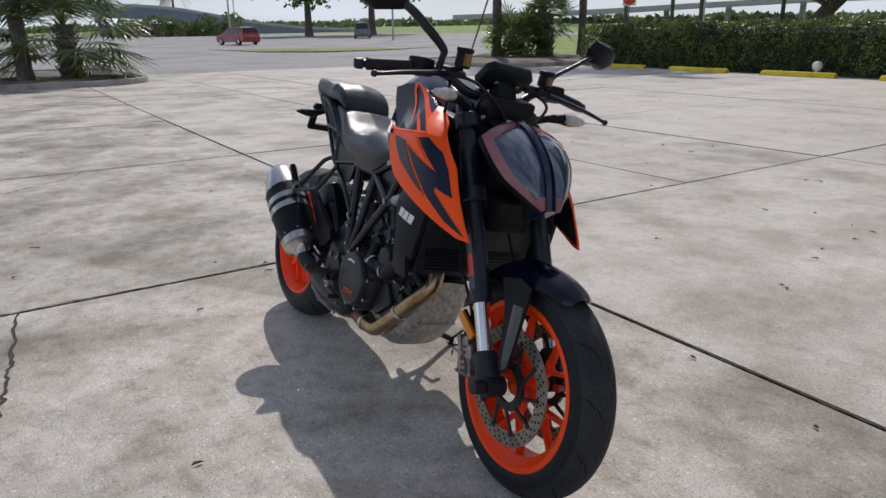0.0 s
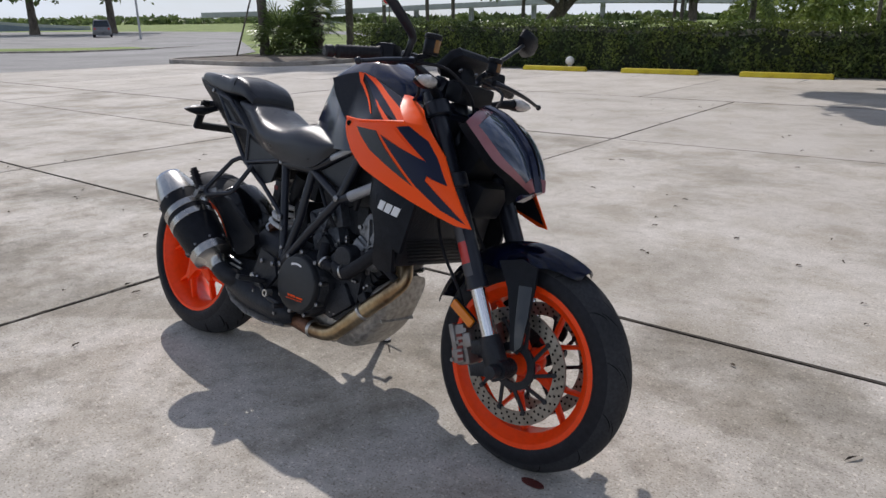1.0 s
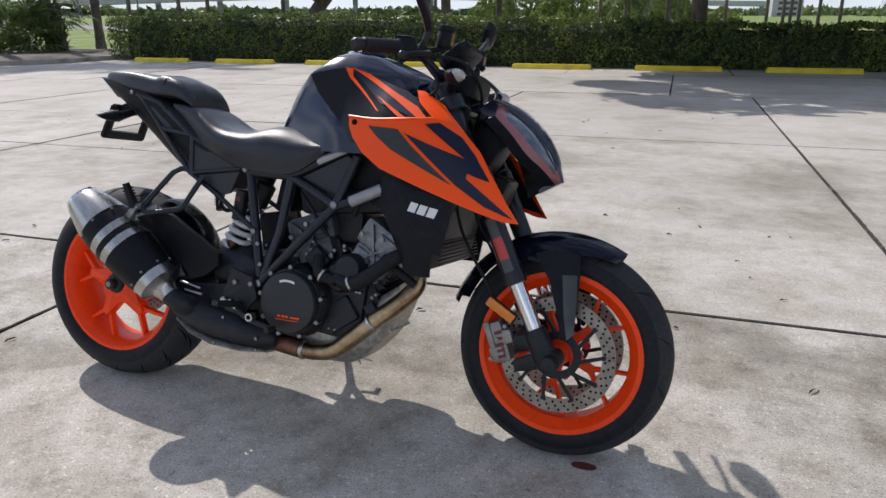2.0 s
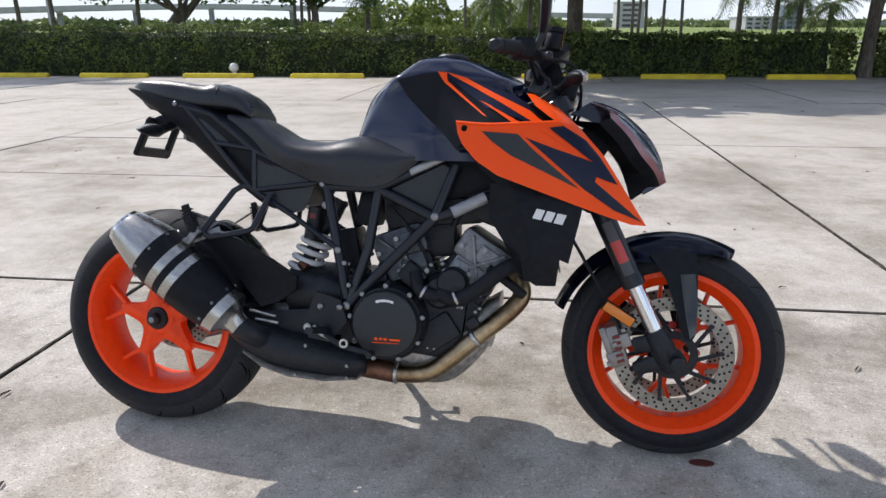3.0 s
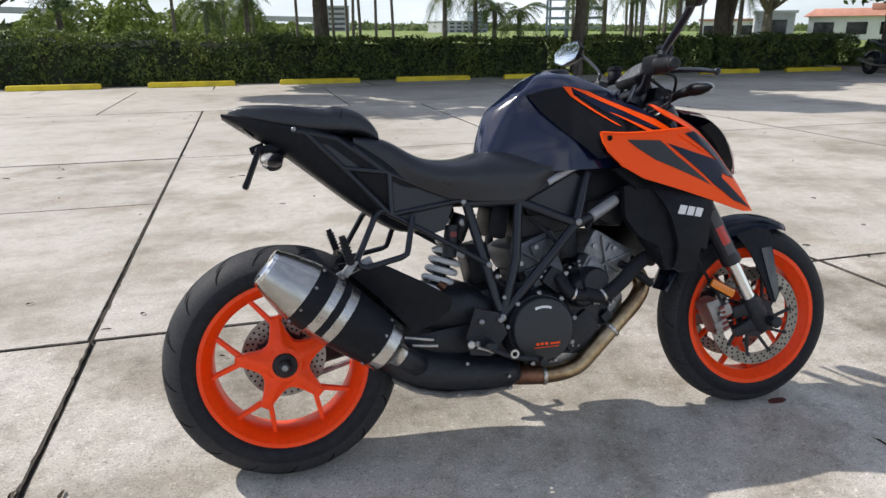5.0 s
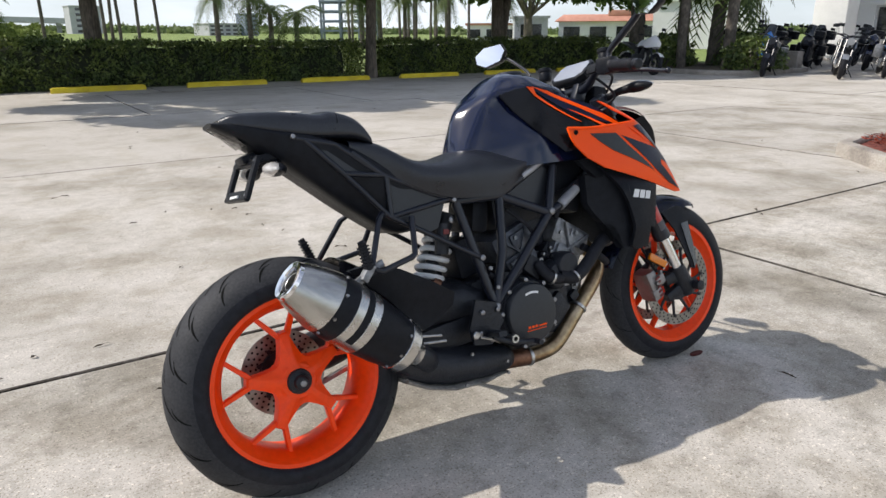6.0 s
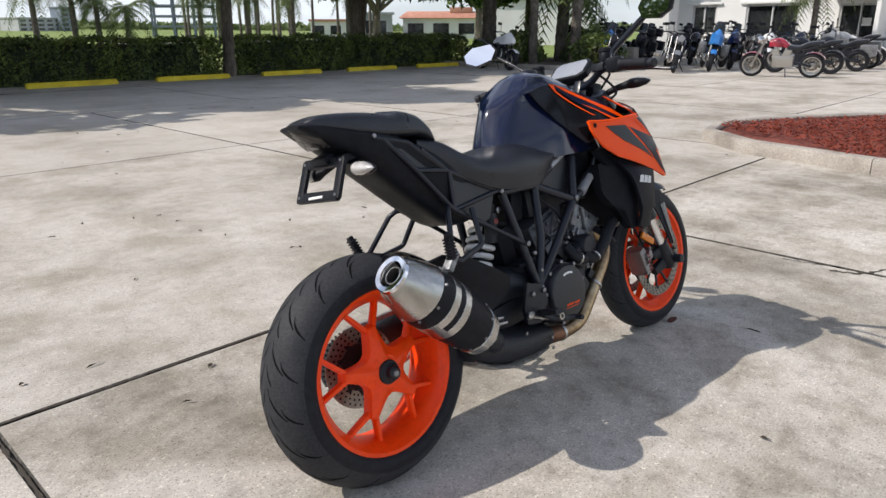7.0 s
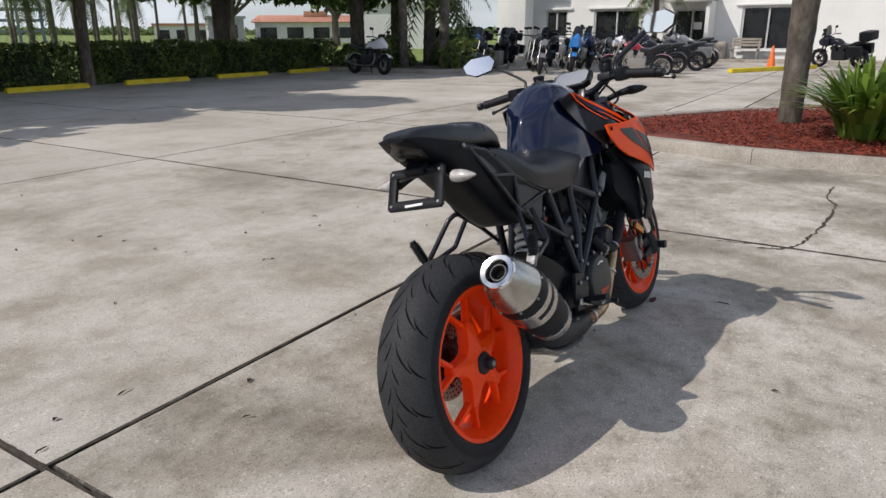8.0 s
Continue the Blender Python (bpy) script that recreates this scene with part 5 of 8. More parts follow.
for s in (-1, 1):
    b = B()
    lathe(b, [(0, 0.021), (0.008, 0.026), (0.032, 0.0245), (0.062, 0.014), (0.08, 0.003)], (0.022, s * 0.098, 0.877), (-0.14, s, -0.06), n=18, cap=True, squash=0.72)
    ind = part("rear_indicator", b, "plastic", bike, "black-bodied rear indicator with a clear lens")
    b = B()
    lathe(b, [(0.002, 0.016), (0.007, 0.0252), (0.032, 0.0242), (0.061, 0.0138), (0.079, 0.003)], (0.014, s * 0.098, 0.879), (-0.14, s, -0.06), n=18, cap=True, squash=0.72)
    part("indicator_lens", b, "clear_lens", ind, "clear lens")
    b = B()
    tube(b, [(0.045, s * 0.05, 0.9), (0.03, s * 0.08, 0.882), (0.023, s * 0.103, 0.876)], [0.012, 0.01, 0.016], 10)
    part("indicator_stem", b, "plastic", ind)

# trellis frame and subframe
def tubes(name, runs, r, mat, label="", both=True):
    for s in ((-1, 1) if both else (-1,)):
        for pts in runs:
            b = B()
            tube(b, [(u, s * v, w) for u, v, w in pts], r, 10)
            part(name, b, mat, chassis, label)


b = B()
tube(b, [(1.15, -0.05, 0.87), (1.15, 0.05, 0.87)], 0.03, 14)
chassis = part("trellis_frame", b, "black_paint", bike, "black tubular trellis chassis")
tubes("frame_tube", [[(0.54, 0.108, 0.726), (0.61, 0.14, 0.42)], [(0.69, 0.118, 0.724), (0.668, 0.135, 0.56), (0.618, 0.142, 0.41)], [(0.612, 0.142, 0.402), (0.735, 0.148, 0.53), (0.853, 0.146, 0.652), (0.9, 0.143, 0.668), (0.99, 0.125, 0.712), (1.12, 0.07, 0.79)],
                     [(0.53, 0.108, 0.73), (0.69, 0.12, 0.728), (0.78, 0.118, 0.772), (0.868, 0.115, 0.813), (1.0, 0.09, 0.865), (1.12, 0.06, 0.91)], [(0.69, 0.118, 0.726), (0.853, 0.146, 0.652)], [(0.853, 0.146, 0.652), (0.905, 0.125, 0.795)]], 0.0142, "black_paint")
tubes("subframe_tube", [[(0.079, 0.096, 0.953), (0.19, 0.106, 0.925), (0.31, 0.11, 0.832), (0.43, 0.112, 0.775), (0.53, 0.112, 0.733)], [(0.11, 0.1, 0.945), (0.20, 0.108, 0.85), (0.318, 0.112, 0.715), (0.44, 0.116, 0.645), (0.585, 0.138, 0.555)],
                        [(0.325, 0.112, 0.825), (0.325, 0.112, 0.712)], [(0.322, 0.112, 0.712), (0.51, 0.114, 0.738)], [(0.205, 0.109, 0.845), (0.315, 0.111, 0.83)], [(0.23, 0.109, 0.9), (0.322, 0.111, 0.826)]], 0.0078, "black_paint")
# silver-grey stretches put the sun's highlights on the tubes into colour
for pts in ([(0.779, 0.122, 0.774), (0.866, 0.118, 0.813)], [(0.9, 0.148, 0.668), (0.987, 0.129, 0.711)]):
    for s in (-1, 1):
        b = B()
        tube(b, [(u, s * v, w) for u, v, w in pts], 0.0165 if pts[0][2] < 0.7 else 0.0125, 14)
        part("frame_sleeve", b, "sleeve", chassis, "silver-grey stretch standing for sun on the tube")
for s in (-1, 1):
    for u, v, w, r in ((0.079, 0.103, 0.955, 0.007), (0.528, 0.118, 0.735, 0.008), (0.855, 0.158, 0.656, 0.0105), (0.613, 0.152, 0.402, 0.011), (0.53, 0.09, 0.676, 0.011), (0.585, 0.146, 0.555, 0.009), (0.605, 0.15, 0.52, 0.007), (0.62, 0.155, 0.46, 0.007)):
        b = B()
        lathe(b, [(0, r), (0.006, r), (0.008, r * 0.7)], (u, s * v, w), (0, s, 0), n=12, cap=True)
        part("frame_bolt", b, "bolt", chassis)
    b = B()
    panel(b, [(0.725, 0.727), (0.868, 0.797), (0.9, 0.78), (0.853, 0.668)], lambda u, w: 0.116, 0.02, 1, s)
    part("side_cover", b, "anthracite", chassis, "dark triangular side cover")
    b = B()
    panel(b, [(0.332, 0.815), (0.43, 0.768), (0.515, 0.738), (0.332, 0.716)], lambda u, w: 0.112, 0.008, 1, s)
    part("tail_inset", b, "anthracite", chassis)
    b = B()
    panel(b, [(0.14, 0.915), (0.2, 0.905), (0.3, 0.835), (0.21, 0.848)], lambda u, w: 0.107, 0.006, 1, s)
    part("tail_inset", b, "anthracite", chassis)
    b = B()
    panel(b, [(0.335, 0.705), (0.5, 0.728), (0.47, 0.66), (0.425, 0.648)], lambda u, w: 0.11, 0.008, 1, s)
    part("tail_inset", b, "anthracite", chassis)

# engine
b = B()
block(b, (0.76, 0, 0.37), (0.36, 0.25, 0.21), (0, 6, 0), 0.03)
block(b, (0.90, 0, 0.36), (0.17, 0.21, 0.16), (0, -20, 0), 0.03)
block(b, (0.63, 0, 0.40), (0.13, 0.24, 0.17), (0, 0, 0), 0.03)
engine = part("engine", b, "engine_black", bike, "black twin-cylinder engine with grey alloy heads")
for c, ang, name in ((Vector((0.914, 0, 0.449)), 32, "front_cylinder"), (Vector((0.788, 0, 0.458)), -20, "rear_cylinder")):
    b = B()
    block(b, c, (0.15, 0.19, 0.17), (0, ang, 0), 0.02)
    R = Matrix.Rotation(radians(ang), 3, "Y")
    for k in range(5):
        q = c + R @ Vector((0, 0, -0.06 + 0.026 * k))
        block(b, q, (0.162, 0.2, 0.006), (0, ang, 0))
    cyl = part(name, b, "engine_black", engine)
    b = B()
    q = c + R @ Vector((0, 0, 0.125))
    block(b, q, (0.155, 0.235, 0.085), (0, ang, 0), 0.018)
    q2 = c + R @ Vector((0, 0, 0.06))
    block(b, q2, (0.12, 0.245, 0.06), (0, ang, 0), 0.012)
    for s in (-1, 1):
        block(b, q + R @ Vector((0.02, s * 0.12, 0.0)), (0.07, 0.014, 0.05), (0, ang, 0), 0.006)
        block(b, q2 + R @ Vector((-0.03, s * 0.127, -0.005)), (0.045, 0.012, 0.05), (0, ang, 0), 0.005)
        beam(b, q2 + R @ Vector((-0.055, s * 0.125, -0.04)), q + R @ Vector((0.055, s * 0.125, 0.03)), (0.008, 0.008), (0.012, 0.012))
        beam(b, q2 + R @ Vector((0.055, s * 0.125, -0.04)), q + R @ Vector((-0.05, s * 0.125, 0.03)), (0.008, 0.008), (0.012, 0.012))
    part("cylinder_head", b, "engine" if ang > 0 else "engine_slate", engine, "grey cast cylinder head")
    for dx, dz in ((-0.06, 0.115), (0.06, 0.115), (-0.06, 0.03), (0.055, 0.03), (0.0, 0.14), (0.0, 0.06)):
        for s in (-1, 1):
            b = B()
            lathe(b, [(0, 0.007), (0.008, 0.007)], c + R @ Vector((dx, s * 0.128, dz)), (0, s, 0), n=8, cap=True)
            part("head_bolt", b, "bolt", engine)
# clutch cover
CC = Vector((0.727, -0.125, 0.36))
b = B()
lathe(b, [(0, 0.112), (0.025, 0.11), (0.035, 0.106), (0.05, 0.098)], CC, (0, -1, 0), n=48, cap=True)
part("clutch_housing", b, "engine_black", engine)
b = B()
lathe(b, [(0.045, 0.092), (0.066, 0.092), (0.072, 0.088), (0.074, 0.08), (0.0745, 0.02)], CC, (0, -1, 0), n=48, cap=True)
cover = part("clutch_cover", b, "anthracite", engine, "round matt clutch cover with small printed bars")
for i in range(9):
    a = 2 * math.pi * i / 9 + 0.2
    b = B()
    lathe(b, [(0.03, 0.0075), (0.058, 0.0075), (0.06, 0.005)], CC + Vector((0.103 * math.cos(a), 0, 0.103 * math.sin(a))), (0, -1, 0), n=10, cap=True)
    part("cover_bolt", b, "bolt", cover)
b = B()
rows = []
for k in range(7):
    a = radians(112 - 44 * k / 6)
    rows.append([CC + Vector((r * math.cos(a), -0.0755, r * math.sin(a))) for r in (0.062, 0.069)])
sheet(b, rows)
part("cover_mark", b, "white_mark", cover)
b = B()
for k in range(3):
    block(b, CC + Vector((-0.022 + 0.013 * k, -0.0755, -0.04)), (0.009, 0.001, 0.007))
block(b, CC + Vector((0.03, -0.0755, -0.041)), (0.03, 0.001, 0.005))
block(b, CC + Vector((0.004, -0.0755, -0.05)), (0.075, 0.001, 0.002))
part("cover_print", b, "orange", cover)
# water pump, covers and hoses on the engine's side
b = B()
lathe(b, [(0, 0.05), (0.03, 0.048), (0.045, 0.038), (0.05, 0.02)], (0.872, -0.12, 0.45), (0, -1, 0), n=28, cap=True)
lathe(b, [(0, 0.042), (0.05, 0.042), (0.058, 0.036), (0.06, 0.02)], (0.905, -0.12, 0.478), (0, -1, 0), n=28, cap=True)
block(b, (0.79, -0.13, 0.49), (0.07, 0.04, 0.06), (0, 40, 0), 0.012)
block(b, (0.86, -0.125, 0.33), (0.12, 0.03, 0.08), (0, -35, 0), 0.012)
part("water_pump", b, "engine_black", engine)
b = B()
block(b, (0.84, 0, 0.69), (0.30, 0.2, 0.13), (0, -6, 0), 0.03)
block(b, (0.84, 0, 0.60), (0.12, 0.16, 0.12), (0, 0, 0), 0.02)
block(b, (0.99, 0, 0.70), (0.14, 0.22, 0.12), (0, 20, 0), 0.03)
part("throttle_body", b, "engine_black", engine)
for pts, r in (([(0.87, -0.165, 0.45), (0.92, -0.178, 0.435), (0.98, -0.18, 0.47), (1.06, -0.17, 0.53), (1.13, -0.15, 0.53)], 0.021), ([(0.80, -0.15, 0.50), (0.82, -0.175, 0.455), (0.87, -0.17, 0.44)], 0.018), ([(1.0, -0.14, 0.52), (1.06, -0.15, 0.48), (1.1, -0.14, 0.45)], 0.012),
               ([(0.62, -0.14, 0.5), (0.66, -0.15, 0.45), (0.64, -0.15, 0.36)], 0.008), ([(0.9, -0.14, 0.63), (0.94, -0.15, 0.7), (1.02, -0.14, 0.74)], 0.009), ([(0.72, -0.13, 0.68), (0.78, -0.15, 0.62), (0.82, -0.14, 0.56)], 0.006)):
    b = B()
    tube(b, pts, r, 12, 22)
    part("hose", b, "rubber", engine)
for p, q in (((0.917, -0.178, 0.437), (0.923, -0.178, 0.44)), ((1.085, -0.163, 0.53), (1.093, -0.16, 0.53)), ((0.826, -0.174, 0.452), (0.832, -0.174, 0.449))):
    b = B()
    tube(b, [p, q], 0.0235, 14)
    part("hose_clip", b, "steel", engine)
rb = random.Random(3)
for k in range(24):
    u, w = rb.uniform(0.6, 0.98), rb.uniform(0.27, 0.56)
    if (u - 0.727) ** 2 + (w - 0.36) ** 2 < 0.013:
        continue
    b = B()
    lathe(b, [(0, 0.0052), (0.012, 0.0052), (0.013, 0.003)], (u, -0.13 + 0.05 * abs(u - 0.78), w), (0, -1, 0), n=8, cap=True)
    part("engine_bolt", b, "bolt", engine)
for k in range(10):
    u, w = 0.60 + 0.04 * k, 0.30 + 0.2 * rb.random()
    b = B()
    block(b, (u, -0.118, w), (rb.uniform(0.03, 0.07), 0.02, rb.uniform(0.015, 0.04)), (0, rb.uniform(-40, 40), 0), 0.004)
    part("engine_rib", b, "engine_black", engine)
b = B()
lathe(b, [(0, 0.1), (0.04, 0.1), (0.06, 0.085)], (0.80, 0.115, 0.37), (0, 1, 0), n=40, cap=True)
lathe(b, [(0, 0.06), (0.045, 0.055)], (0.62, 0.115, 0.4), (0, 1, 0), n=30, cap=True)
part("generator_cover", b, "engine_black", engine)
# sump with cooling ribs
b = B()
body(b, [(0.70, [(0.004, 0.29), (0.08, 0.29), (0.09, 0.25), (0.06, 0.2), (0.004, 0.195)]), (0.80, [(0.004, 0.3), (0.095, 0.3), (0.105, 0.24), (0.07, 0.175), (0.004, 0.168)]), (0.90, [(0.004, 0.33), (0.095, 0.33), (0.105, 0.26), (0.075, 0.19), (0.004, 0.18)]),
         (0.985, [(0.004, 0.40), (0.09, 0.4), (0.10, 0.33), (0.075, 0.27), (0.004, 0.26)]), (1.03, [(0.004, 0.44), (0.08, 0.43), (0.085, 0.39), (0.06, 0.35), (0.004, 0.345)])], 22, 18)
sump = part("sump", b, "sump", engine, "dull ribbed alloy sump")
for k in range(9):
    f = k / 8
    b = B()
    block(b, (0.80 + 0.2 * f, 0, 0.185 + 0.115 * f ** 1.4), (0.006, 0.15, 0.03), (0, -35 * f, 0))
    part("sump_rib", b, "sump", sump)

# exhaust
b = B()
tube(b, [(1.01, -0.06, 0.56), (1.065, -0.085, 0.51), (1.092, -0.105, 0.45), (1.06, -0.122, 0.40), (0.985, -0.13, 0.335), (0.90, -0.135, 0.26), (0.85, -0.135, 0.222), (0.79, -0.13, 0.208), (0.735, -0.125, 0.207)], 0.0255, 18, 60)
header = part("exhaust_header", b, "header", bike, "heat-tinted steel exhaust header")
b = B()
tube(b, [(0.75, -0.125, 0.207), (0.665, -0.12, 0.215), (0.63, -0.118, 0.222)], [0.029, 0.029, 0.031], 18, 8)
part("header_joint", b, "header_rust", header)
b = B()
tube(b, [(0.84, -0.125, 0.22), (0.80, -0.06, 0.20), (0.72, -0.04, 0.22), (0.65, -0.05, 0.23)], 0.024, 16, 24)
part("rear_header", b, "header", header)
for q, d in ((Vector((0.747, -0.126, 0.207)), (1, 0, 0)), (Vector((0.97, -0.131, 0.322)), (0.75, 0, 0.66))):
    b = B()
    lathe(b, [(-0.006, 0.028), (-0.004, 0.0305), (0.004, 0.0305), (0.006, 0.028)], q, d, n=20, cap=True)
    part("pipe_clamp", b, "steel", header)


def oval(u, v0, v1, w0, w1, n=16, p=2.6):
    out = []
    for k in range(n):
        a = 2 * math.pi * k / n
        c, s = math.cos(a), math.sin(a)
        out.append(Vector((u, (v0 + v1) / 2 + (v1 - v0) / 2 * math.copysign(abs(c) ** (2 / p), c), (w0 + w1) / 2 + (w1 - w0) / 2 * math.copysign(abs(s) ** (2 / p), s))))
    return out


b = B()
rings(b, [oval(0.665, -0.155, 0.02, 0.2, 0.262), oval(0.64, -0.17, 0.06, 0.185, 0.278), oval(0.55, -0.178, 0.09, 0.183, 0.298), oval(0.44, -0.18, 0.09, 0.192, 0.318), oval(0.36, -0.18, 0.06, 0.215, 0.342), oval(0.30, -0.178, 0.0, 0.25, 0.368), oval(0.268, -0.17, -0.05, 0.285, 0.372)])
pre = part("collector_box", b, "engine_black", bike, "black exhaust collector box under the engine", sharp=60)
b = B()
rings(b, [oval(0.64, -0.15, 0.05, 0.183, 0.2), oval(0.55, -0.168, 0.085, 0.176, 0.198), oval(0.44, -0.17, 0.085, 0.183, 0.205), oval(0.36, -0.165, 0.05, 0.205, 0.228), oval(0.30, -0.15, 0.0, 0.238, 0.262)])
part("heat_shield", b, "sump", pre, "bare metal underside of the collector")
for u, w in ((0.62, 0.235), (0.62, 0.2), (0.47, 0.2), (0.36, 0.3), (0.5, 0.285)):
    b = B()
    lathe(b, [(0, 0.006), (0.005, 0.005)], (u, -0.1775, w), (0, -1, 0), n=8, cap=True)
    part("box_rivet", b, "bolt", pre)
E0, E1 = Vector((-0.018, -0.2, 0.604)), Vector((0.292, -0.178, 0.350))
EA = (E1 - E0).normalized()
EL = (E1 - E0).length
SQ = 1.0
b = B()
lathe(b, [(0.10, 0.0805), (0.14, 0.0845), (0.22, 0.0845), (0.30, 0.079), (EL - 0.045, 0.071), (EL - 0.03, 0.069)], E0, EA, n=40, cap=True)
muf = part("muffler", b, "plastic", bike, "black sleeved muffler with bare steel end caps", sharp=50)
b = B()
lathe(b, [(0.03, 0.048), (0.008, 0.05), (0.004, 0.0525), (0.018, 0.0595), (0.055, 0.07), (0.09, 0.0795), (0.112, 0.083), (0.113, 0.0805), (0.09, 0.07)], E0, EA, n=44)
part("end_cap", b, "satin_steel", muf, "brushed steel end cap")
b = B()
lathe(b, [(0.006, 0.0535), (-0.003, 0.052), (-0.005, 0.049), (-0.003, 0.036), (0.004, 0.0335), (0.04, 0.033)], E0, EA, n=36)
part("outlet_ring", b, "chrome", muf)
b = B()
lathe(b, [(0.028, 0.0335), (0.03, 0.02), (0.03, 0.001)], E0, EA, n=24)
part("outlet_bore", b, "groove", muf)
b = B()
lathe(b, [(0.03, 0.025), (0.006, 0.025), (0.005, 0.0235), (0.006, 0.022), (0.03, 0.022)], E0, EA, n=30)
part("inner_pipe", b, "steel", muf)
for a0, a1 in ((0.16, 0.186), (0.206, 0.232)):
    b = B()
    lathe(b, [(a0, 0.084), (a0 + 0.001, 0.0853), (a1 - 0.001, 0.0853), (a1, 0.084)], E0, EA, n=44)
    part("muffler_band", b, "satin_steel", muf, "bare steel band")
side_a = Vector((0, -1, 0))
side_a = (side_a - EA * side_a.dot(EA)).normalized()
side_b = EA.cross(side_a)
b = B()
rows = []
for k in range(13):
    f = k / 12
    a = radians(52 + 40 * f)
    r = 0.0851
    d = side_a * math.cos(a) + side_b * math.sin(a)
    in0, in1 = 0.186 + 0.0 * f, 0.206
    rows.append([E0 + EA * st + d * r for st in (in0 - 0.002, 0.192, 0.2, in1 + 0.002)])
sheet(b, rows)
part("muffler_band", b, "satin_steel", muf, "bare steel band")
b = B()
lathe(b, [(EL - 0.05, 0.071), (EL - 0.048, 0.0735), (EL - 0.018, 0.07), (EL - 0.005, 0.045), (EL + 0.01, 0.034), (EL + 0.03, 0.031)], E0, EA, n=40)
part("inlet_cap", b, "satin_steel", muf, "brushed steel inlet cap")
for st, r in ((0.12, 0.084), (EL - 0.06, 0.074)):
    for k in range(8):
        a = 2 * math.pi * k / 8 + 0.3
        s1 = EA.orthogonal().normalized()
        s2 = EA.cross(s1)
        d = s1 * math.cos(a) + s2 * math.sin(a)
        b = B()
        lathe(b, [(-0.002, 0.005), (0.003, 0.004)], E0 + EA * st + d * r, d, n=8, cap=True)
        part("muffler_rivet", b, "bolt", muf)
b = B()
tube(b, [E1 - EA * 0.02, E1 + EA * 0.03, (0.345, -0.165, 0.31), (0.37, -0.12, 0.285)], [0.032, 0.031, 0.032, 0.034], 18, 18)
part("link_pipe", b, "engine_black", muf)
b = B()
block(b, (0.19, -0.20, 0.585), (0.02, 0.03, 0.05), (0, 40, 0), 0.004)
beam(b, (0.15, -0.2, 0.56), (0.25, -0.17, 0.60), (0.02, 0.02), (0.012, 0.012))
part("muffler_hanger", b, "engine", muf)

# swing arm, hugger, shock
b = B()
rings(b, [oval(0.62, -0.12, 0.13, 0.37, 0.46), oval(0.53, -0.12, 0.14, 0.36, 0.50), oval(0.42, -0.11, 0.15, 0.355, 0.505), oval(0.355, 0.09, 0.165, 0.33, 0.46), oval(0.2, 0.11, 0.165, 0.28, 0.41), oval(0.05, 0.11, 0.165, 0.25, 0.385), oval(-0.06, 0.115, 0.16, 0.27, 0.365)])
arm = part("swing_arm", b, "engine_black", bike, "black single-sided swing arm", sharp=60)
b = B()
lathe(b, [(0, 0.075), (0.05, 0.07), (0.07, 0.05), (0.075, 0.02)], REAR + Vector((0, 0.1, 0)), (0, 1, 0), n=30, cap=True)
part("hub_carrier", b, "engine_black", arm)
b = B()
rows = []
for i in range(17):
    a = 12 + 48 * i / 16
    row = []
    for k in range(11):
        t = -1 + k / 5
        r = 0.345 + 0.012 * math.sin(math.pi * i / 16) - 0.05 * abs(t) ** 3
        hw = 0.115 - 0.02 * (i / 16)
        row.append(REAR + Vector((r * math.cos(radians(a)), hw * t, r * math.sin(radians(a)))))
    rows.append(row)
sheet(b, rows)
bmesh.ops.solidify(b, geom=list(b.faces), thickness=0.004)
part("rear_hugger", b, "gloss_black", arm, "black rear tyre hugger", sharp=60)
b = B()
panel(b, [(0.165, 0.59), (0.225, 0.60), (0.30, 0.575), (0.40, 0.52), (0.47, 0.475), (0.465, 0.44), (0.41, 0.4), (0.36, 0.385), (0.33, 0.42), (0.27, 0.49)], lambda u, w: 0.122 + 0.02 * math.sin(math.pi * min(1, max(0, (u - 0.16) / 0.42))) + 0.022 * math.exp(-((w - 0.62 + 0.4 * (u - 0.16)) / 0.07) ** 2), 0.02, 4, -1)
part("hugger_side", b, "plastic", arm, "black hugger side panel")
